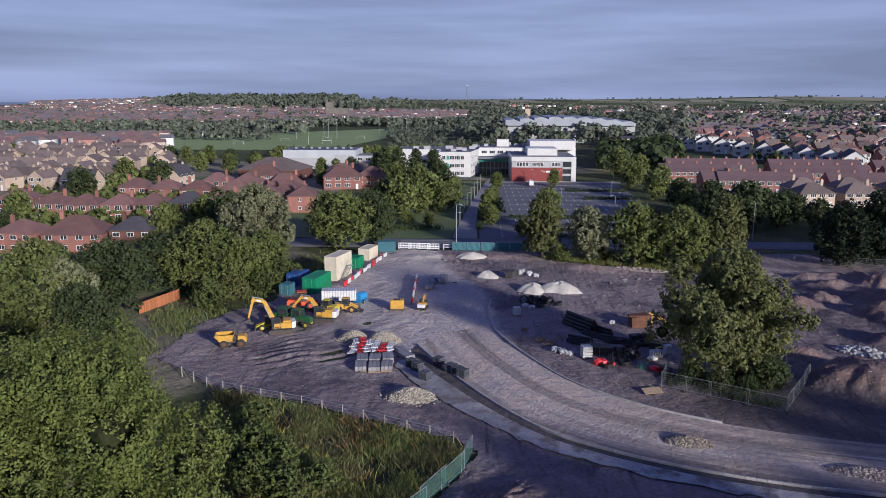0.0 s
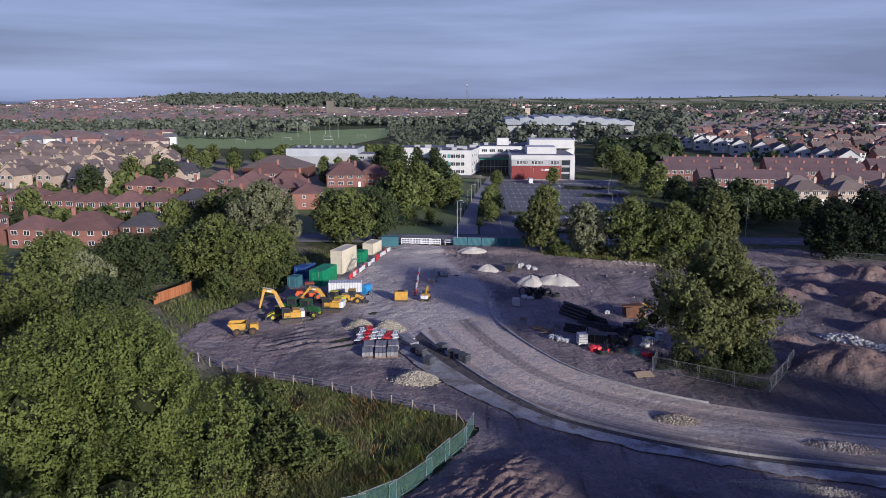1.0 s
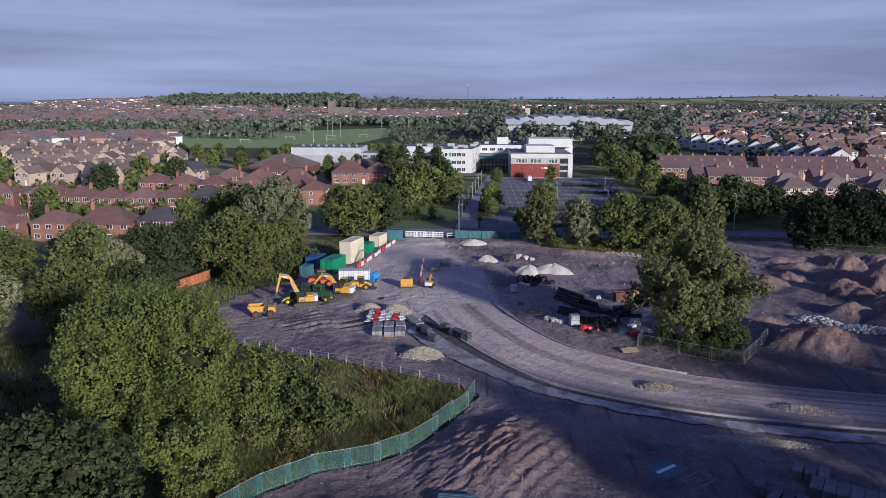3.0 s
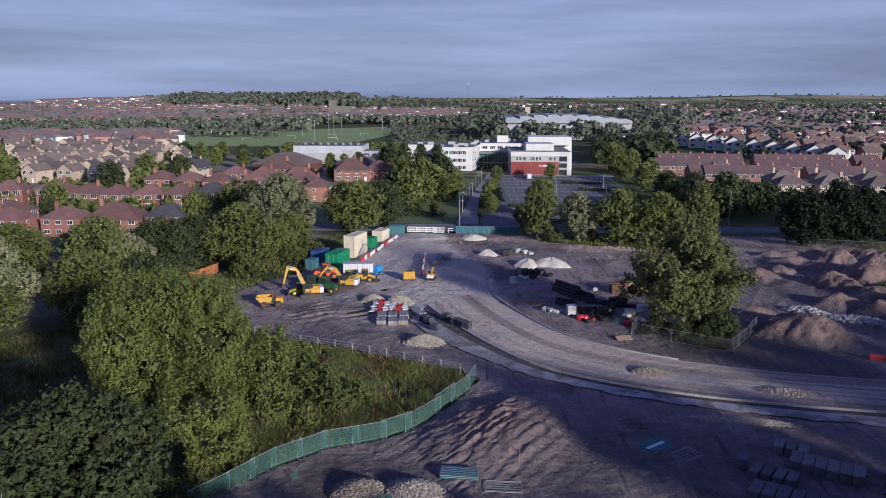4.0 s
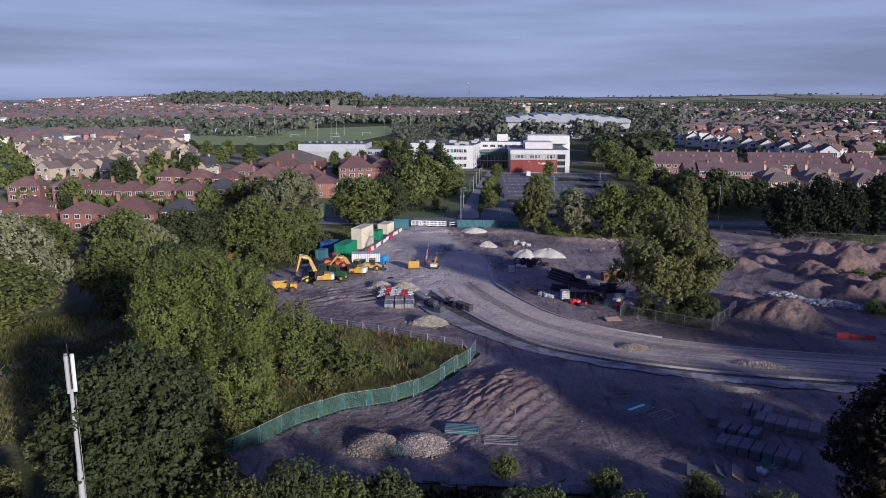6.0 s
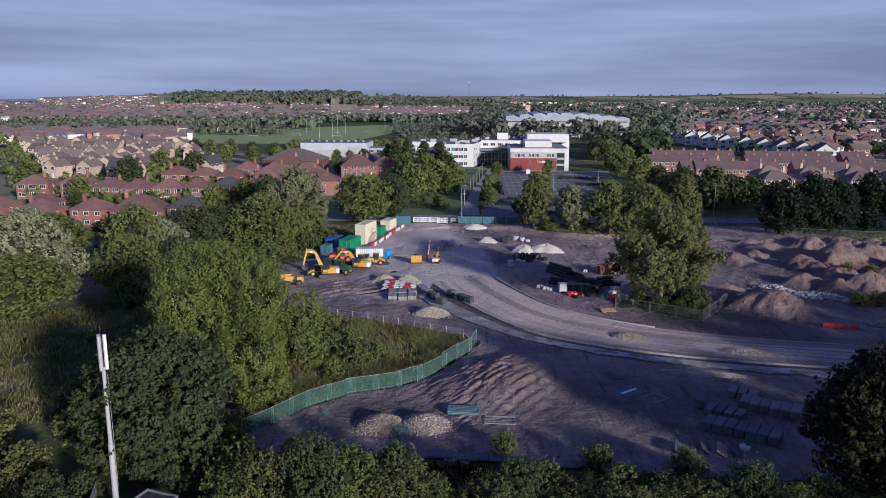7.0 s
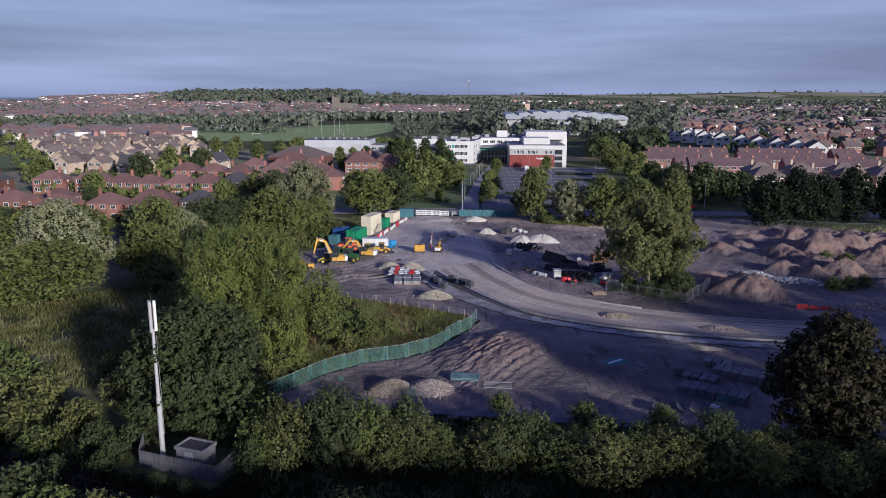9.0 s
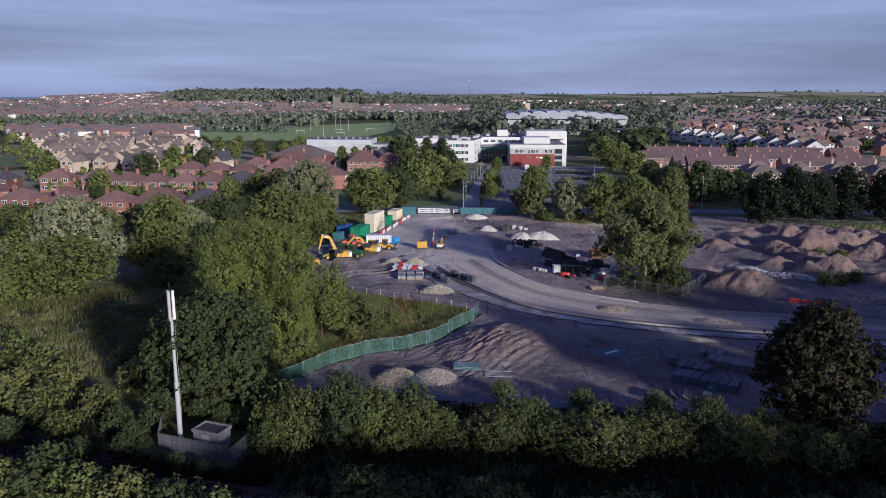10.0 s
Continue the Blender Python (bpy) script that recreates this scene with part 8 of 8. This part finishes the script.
for x, y, rz, tilt, mat in ((20.8, 40.6, 75, 20, "concrete_dark"), (23.4, 41.0, 80, 35, "concrete_dark"), (24.9, 40.5, 70, 30, "cardboard"), (26.3, 40.7, 75, 25, "concrete_dark"), (22.2, 88.9, 15, 15, "cardboard")):
    single("board", B(-1.2, -0.6, 0, 1.2, 0.6, 0.06, 0.01), mat, "loose sheet of building board leaning over", "board", "loose boards", m=pose(x, y, site_at(x, y) + 0.25, tilt, 0, rz))
for x, y in ((17.0, 60.5), (4.8, 50.2), (22.5, 44.5), (5.6, 71.8), (13.6, 63.0)):
    single("marker_stake", T([(0, 0, -0.1), (0.03, 0, 1.5)], 0.035, 5), "timber", "thin timber marker stake in the earth", "stake", "marker stakes", m=pose(x, y, site_at(x, y)))
old = thing("old_paving", 0, 0, 0, 0, "row of old pale concrete slabs at the site edge", "paving")
pave = random.Random(6)
for k in range(31):
    x = -3.6 + 1.2 * k
    if 4 < k < 22 and pave.random() < 0.35:
        continue
    sl = part("slab", B(-0.58, -0.7, 0, 0.58, 0.7, 0.12, 0.02), "concrete_unit", old)
    sl.matrix_basis = pose(x, 35.75 - 0.06 * (x - 25.4) + 0.12 * math.sin(k * 2.3) + max(0.0, 20 - x) * 0.055, site_at(x, 35.7 - 0.06 * (x - 25.4) + max(0.0, 20 - x) * 0.055) + 0.02, 1.5 * math.sin(k * 1.9), 1.2 * math.sin(k * 2.7), -3 + 2 * math.sin(k * 1.3))

# ---- railway, phone mast compound ----
RAIL = [(-95, 42), (-60, 31), (-28, 19), (10, 8), (60, -6)]
L0 = resample(RAIL, 80)
dr = np.gradient(L0, axis=0)
nr = np.stack([-dr[:, 1], dr[:, 0]], 1) / np.hypot(*dr.T)[:, None]
strip("road_railway_bed", [tuple(p) for p in L0 + nr * 2.6], [tuple(p) for p in L0 - nr * 2.6], 0.12, "ballast", "brown stone railway ballast", "railway", n=80, across=4, crown=0.15)
track = thing("railway_track", 0, 0, 0, 0, "single railway track on timber sleepers", "railway track")
for s in (-0.72, 0.72):
    part("rail", T([(x, y, 0.44) for x, y in L0 + nr * s], 0.06, 4), "rust", track)
me = mesh_of(B(-0.13, -1.3, 0.24, 0.13, 1.3, 0.37), "sleeper")
me.materials.append(M["sleeper"])
for k, (x, y) in enumerate(resample([tuple(p) for p in L0[12:48]], 70)):
    b = part("sleeper", me, "sleeper", track)
    b.matrix_basis = pose(x, y, 0.0, 0, 0, -19)

pm_ = thing("phone_mast", -29.7, 27.2, 0, 0, "slim grey phone mast with white aerials", "mast")
pm_.scale.z = 1.045
part("pole_lower", T([(0, 0, 0), (0, 0, 6.2)], 0.26, 12, 0.22), "panel_grey", pm_)
part("pole_upper", T([(0, 0, 6.2), (0, 0, 12.6)], 0.17, 12, 0.14), "panel_grey", pm_)
for a in range(3):
    c, s = math.cos(a * 2.094 + 0.5), math.sin(a * 2.094 + 0.5)
    part("aerial", T([(0.28 * c, 0.28 * s, 12.4), (0.28 * c, 0.28 * s, 15.2)], 0.15, 8), "white_plastic" if a == 0 else "panel_grey", pm_, "pale aerial")
part("bracket", T([(0, 0, 12.6), (0, 0, 15.0)], 0.08, 8), "machine_dark", pm_)
part("spike", T([(0, 0, 15.0), (0, 0, 16.0)], 0.02, 4), "machine_dark", pm_)
part("ladder", T([(0.3, 0, 2.5), (0.3, 0, 12.0)], 0.02, 4), "galv", pm_)
kiosk = thing("equipment_cabin", -26.2, 26.6, 0, -18, "pale concrete equipment cabin with a flat roof", "cabin")
part("wall", B(-1.5, -1.0, 0, 1.5, 1.0, 1.65, 0.02), "cabin_grey", kiosk)
part("roof", B(-1.6, -1.1, 1.65, 1.6, 1.1, 1.8, 0.02), "cabin_grey", kiosk)
part("roof_felt", B(-1.35, -0.85, 1.8, 1.35, 0.85, 1.84), "roof_slate", kiosk)
for x0, y0, x1, y1 in ((-1.6, -1.1, 1.6, -0.95), (-1.6, 0.95, 1.6, 1.1), (-1.6, -0.95, -1.45, 0.95), (1.45, -0.95, 1.6, 0.95)):
    part("parapet", B(x0, y0, 1.802, x1, y1, 1.98), "cabin_grey", kiosk)
part("door", B(-0.5, -1.04, 0.05, 0.4, -1.0, 1.55), "panel_grey", kiosk)
comp = thing("compound_fence", 0, 0, 0, 0, "grey palisade fence round the mast compound", "fence")
pts = [(-32.6, 29.6), (-31.3, 25.6), (-23.0, 22.9), (-22.2, 26.2)]
me = mesh_of(P([(-0.06, 0), (0.06, 0), (0.06, 1.6), (0, 1.72), (-0.06, 1.6)], "y", -0.012, 0.012), "pale")
me.materials.append(M["palisade"])
for (x0, y0), (x1, y1) in zip(pts, pts[1:]):
    n = int(math.hypot(x1 - x0, y1 - y0) / 0.16)
    a = math.degrees(math.atan2(y1 - y0, x1 - x0))
    for k in range(n):
        f = (k + 0.5) / n
        b = part("pale", me, "palisade", comp)
        b.matrix_basis = pose(x0 + (x1 - x0) * f, y0 + (y1 - y0) * f, 0.05, 0, 0, a)
    for z in (0.4, 1.35):
        part("rail", T([(x0, y0, z), (x1, y1, z)], 0.04, 4), "palisade", comp)

# ---- street lamps, cars, hedges about the car park ----
def lamp_post(h):
    ob = thing("street_lamp", 0, 0, 0, 0, "slim grey street lamp", "street lamp", "street lamps")
    part("post", T([(0, 0, 0), (0, 0, h)], 0.11, 8, 0.06), "galv", ob)
    part("bracket", T([(0, 0, h - 0.05), (0.5, 0, h + 0.1), (0.9, 0, h + 0.12)], 0.04, 5), "galv", ob)
    part("lantern", B(0.6, -0.14, h + 0.02, 1.3, 0.14, h + 0.18, 0.03), "panel_grey", ob)
    return ob


tall_lamp = lamp_post(9.6)
tall_lamp.matrix_basis = pose(-3.2, 180.5, 0)
for x, y in ((18, 189), (42, 189), (70, 188)):
    copy_thing(tall_lamp, pose(x, y, 0, 0, 0, 90))
small_lamp = lamp_post(5.5)
small_lamp.matrix_basis = pose(-3.6, 194, 0)
for x, y in ((-2.8, 208), (-1.8, 222), (-1.0, 236), (0.2, 250), (1.4, 264), (2.6, 278), (3.8, 292), (26, 312), (36, 312), (44, 230), (30, 250), (50, 270), (62, 330), (20, 226)):
    copy_thing(small_lamp, pose(x, y, 0, 0, 0, x * 20))


def car(paint, label, van=False):
    ob = thing("van" if van else "car", 0, 0, 0, 0, label, "van" if van else "car", "parked vehicles")
    if van:
        o = [(-2.5, 0.35), (-2.5, 2.2), (1.3, 2.25), (2.0, 1.3), (2.6, 1.1), (2.65, 0.35)]
        g = [(1.0, 1.35), (1.0, 2.05), (1.35, 2.05), (1.9, 1.35)]
    else:
        o = [(-2.1, 0.3), (-2.1, 0.9), (-1.7, 1.0), (-1.1, 1.45), (0.5, 1.45), (1.2, 0.95), (2.0, 0.8), (2.1, 0.3)]
        g = [(-1.35, 0.98), (-1.0, 1.36), (0.42, 1.36), (1.0, 0.98)]
    part("body", P(o, "y", -0.85, 0.85), paint, ob)
    part("window_glass", P(g, "y", -0.87, 0.87), "glass", ob)
    for x in (-1.35, 1.35):
        for y in (-0.8, 0.8):
            wheel(ob, x, y, 0.32, 0.2, "galv")
    return ob


v1 = car("white_plastic", "white van parked in the school car park", True)
v1.matrix_basis = pose(24.2, 303, 0.06, 0, 0, 90)
v2 = car("white_plastic", "small white car parked on a house street")
v2.matrix_basis = pose(-87, 203, float(land(-87, 203)) + 0.06, 0, 0, 30)
for paint, x, y, rz, lab in (("blue_paint", -84, 205, 20, "dark blue car parked on a house street"), ("galv", -90, 205, 15, "silver car parked on a house street"), ("red_plastic", 66, 190, 10, "red car by the street")):
    c = car(paint, lab)
    c.matrix_basis = pose(x, y, float(land(x, y)) + 0.06, 0, 0, rz)


def hedge(name, x0, y0, x1, y1, w, h, label):
    rg = np.random.default_rng(int(abs(x0) * 7 + y0))
    n = int(math.hypot(x1 - x0, y1 - y0) / (w * 0.7)) + 1
    blobs = [(x0 + (x1 - x0) * k / n, y0 + (y1 - y0) * k / n, h * 0.5, w * 0.6, w * 0.6, h * 0.55) for k in range(n + 1)]
    v, q = leaves(rg, blobs, n * 46, 0.28, lo=-0.4)
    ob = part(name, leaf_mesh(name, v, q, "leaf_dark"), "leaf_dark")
    tagged(ob, label, "hedge", "car park hedges")


hedge("hedge", 12, 220, 50, 220, 1.3, 1.1, "clipped hedge between parking rows")
hedge("hedge", 40, 262, 58, 262, 1.4, 1.2, "clipped hedge between parking rows")
hedge("hedge", 36, 284, 58, 284, 1.4, 1.2, "clipped hedge between parking rows")
hedge("hedge", 18, 189, 50, 189.5, 1.4, 1.1, "clipped hedge beside the street")
hedge("hedge", -30, 200, -8, 200, 1.6, 1.4, "loose hedge on the lawn")
hedge("hedge", 2.6, 200, 3.6, 240, 1.3, 1.2, "hedge between path and car park")

# ---- tall grass and weeds ----
def meadow(name, poly, n, h, mat, label, seed, patch=0.0, wide=1.0):
    rg = np.random.default_rng(seed)
    px, py = np.array(poly).T
    x, y = rg.uniform(px.min(), px.max(), n * 3), rg.uniform(py.min(), py.max(), n * 3)
    ok = inside(poly, x, y) & (wobble(x, y, seed, 0.5, 3) > patch + rg.normal(size=len(x)) * 0.2)
    x, y = x[ok][:n], y[ok][:n]
    n = len(x)
    a, hh = rg.uniform(0, 6.283, n), h * rg.uniform(0.5, 1.25, n) * (1 + 0.35 * wobble(x, y, seed + 1, 0.8, 3))
    lean = rg.normal(size=(n, 2)) * 0.28 * hh[:, None]
    w = (0.022 + 0.035 * hh) * wide
    dx, dy = np.cos(a) * w, np.sin(a) * w
    z0 = np.zeros(n) - 0.02
    v = np.stack([np.stack([x - dx, y - dy, z0], 1), np.stack([x + dx, y + dy, z0], 1),
                  np.stack([x + dx * 0.9 + lean[:, 0], y + dy * 0.9 + lean[:, 1], hh * 0.72], 1), np.stack([x + lean[:, 0] * 1.6, y + lean[:, 1] * 1.6, hh], 1)], 1).reshape(-1, 3)
    ob = part(name, np_mesh(name, v, np.arange(n * 4).reshape(-1, 4)), mat)
    tagged(ob, label, "grass", kind="stuff")


WASTE = [(-21, 45.5), (-18.5, 50), (-14.3, 54), (-8.7, 56.4), (-6.2, 58.6), (-3.7, 62.8), (-0.5, 69.5), (0.0, 73), (-2, 75), (-7.5, 77.6), (-18, 82.8), (-30, 86.8), (-27, 70), (-24, 56)]
meadow("tall_grass", WASTE, 18000, 0.7, "straw", "tall dry straw-coloured grass", 31)
meadow("tall_weeds", WASTE, 52000, 0.62, "weed_green", "rank green weeds behind the netted fence", 32, -0.1, 0.85)
meadow("tall_weeds", WASTE, 2200, 1.2, "weed_rust", "rust-brown dock stems among the weeds", 33, 0.35)
meadow("tall_weeds", WASTE, 1200, 0.85, "weed_yellow", "yellow-flowered ragwort among the weeds", 44, 0.3, 0.8)
CLEAR = [(-82, 62), (-62, 44), (-46, 40), (-42, 52), (-40, 84), (-60, 90), (-78, 78)]
meadow("tall_grass", CLEAR, 16000, 0.6, "straw", "dry grass in the clearing", 34, 0.12, 1.8)
meadow("tall_weeds", CLEAR, 12000, 0.7, "leaf_bramble", "dull green weeds in the clearing", 35, -0.1, 2.0)
# low growth in a near-black colour that paints the shaded gaps
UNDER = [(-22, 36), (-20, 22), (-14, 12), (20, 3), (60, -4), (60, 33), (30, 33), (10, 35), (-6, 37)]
meadow("undergrowth", UNDER, 34000, 0.8, "undergrowth", "brambles and nettles under the hedge, shade painted near-black", 41, -0.6, 1.8)
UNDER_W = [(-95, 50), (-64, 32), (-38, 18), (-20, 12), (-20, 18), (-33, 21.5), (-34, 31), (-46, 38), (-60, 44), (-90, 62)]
meadow("undergrowth", UNDER_W, 18000, 0.8, "undergrowth", "brambles beside the railway, shade painted near-black", 42, -0.6, 1.8)
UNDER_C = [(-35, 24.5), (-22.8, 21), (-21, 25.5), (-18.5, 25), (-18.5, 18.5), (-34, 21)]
meadow("undergrowth", UNDER_C, 5000, 0.7, "undergrowth", "brambles round the mast compound, shade painted near-black", 45, -0.8, 1.8)
VERGE = [(-52, 96), (-42, 99), (-40, 114), (-36, 128), (-30, 150), (-26, 168), (-36, 168), (-44, 140), (-52, 118)]
meadow("tall_grass", VERGE, 9000, 0.7, "weed_green", "rough green verge beside the site", 36)
BACK = [(16, 164), (26, 158.5), (42, 152), (58, 152), (60, 160), (40, 163), (20, 168)]
meadow("tall_grass", BACK, 7000, 0.8, "weed_green", "rough grass below the trees", 37)
meadow("tall_weeds", BACK, 2500, 0.9, "weed_rust", "rust-coloured weeds below the trees", 38, 0.1)
RING = [(25, 97), (24.5, 91), (28.8, 88.5), (35.5, 84.8), (41.6, 93.8), (38, 98.5)]
meadow("tall_grass", RING, 6000, 0.6, "leaf_dark", "uncut grass inside the tree fence", 39)
EAST = [(86, 116), (98, 106), (112, 100), (117, 120), (117, 150), (92, 152), (88, 138)]
meadow("tall_weeds", EAST, 9000, 1.4, "weed_green", "weeds grown over the old spoil", 40, 0.12, 1.8)

# ---- loose clods and stones on the bare earth ----
def clods(label, cx, cy, rx, ry, n, lo, hi, mat, seed, on_heaps=0.0):
    """Many small lumps strewn over the ground."""
    rg = np.random.default_rng(seed)
    x, y = cx + rx * rg.uniform(-1, 1, n * 4), cy + ry * rg.uniform(-1, 1, n * 4)
    want = rg.uniform(0, 1, n * 4) < (1 - on_heaps) + on_heaps * np.clip(heap(x, y), 0, 1)
    ok = want & inside(SITE, x, y) & (road_near(x, y) < 0.5)
    x, y = x[ok][:n], y[ok][:n]
    m = len(x)
    octa = np.array([(1, 0, 0), (0, 1, 0), (-1, 0, 0), (0, -1, 0), (0, 0, 1), (0, 0, -1)], float)
    tri = np.array([(0, 1, 4), (1, 2, 4), (2, 3, 4), (3, 0, 4), (1, 0, 5), (2, 1, 5), (3, 2, 5), (0, 3, 5)])
    s = lo + (hi - lo) * rg.uniform(0, 1, m) ** 3
    a = rg.uniform(0, 6.283, m)
    v = octa[None] * rg.uniform(0.55, 1.35, (m, 6, 1)) * s[:, None, None] * (1.2, 0.9, 0.7)
    c_, s_ = np.cos(a)[:, None], np.sin(a)[:, None]
    v = np.stack([v[..., 0] * c_ - v[..., 1] * s_ + x[:, None], v[..., 0] * s_ + v[..., 1] * c_ + y[:, None], v[..., 2] + (site_z(x, y) + s * 0.2)[:, None]], -1)
    q = tri[None] + 6 * np.arange(m)[:, None, None]
    ob = part("loose_clods", np_mesh("loose_clods", v.reshape(-1, 3), q.reshape(-1, 3)), mat)
    tagged(ob, label, "clods", kind="stuff")


clods("loose brown clods on the spoil heaps", 78, 115, 40, 40, 3600, 0.04, 0.17, "clods", 61, 0.85)
clods("loose clods on the foreground bank", 8, 55, 22, 16, 1500, 0.03, 0.13, "clods", 62, 0.3)
clods("stony clods about the plant park", -20, 103, 24, 24, 1800, 0.04, 0.15, "clods", 63)
clods("stones and clods in the stockyard", 25, 125, 30, 36, 1500, 0.04, 0.2, "rubble", 64)
clods("stones on the dark foreground earth", 30, 50, 26, 14, 700, 0.03, 0.11, "rubble", 65)
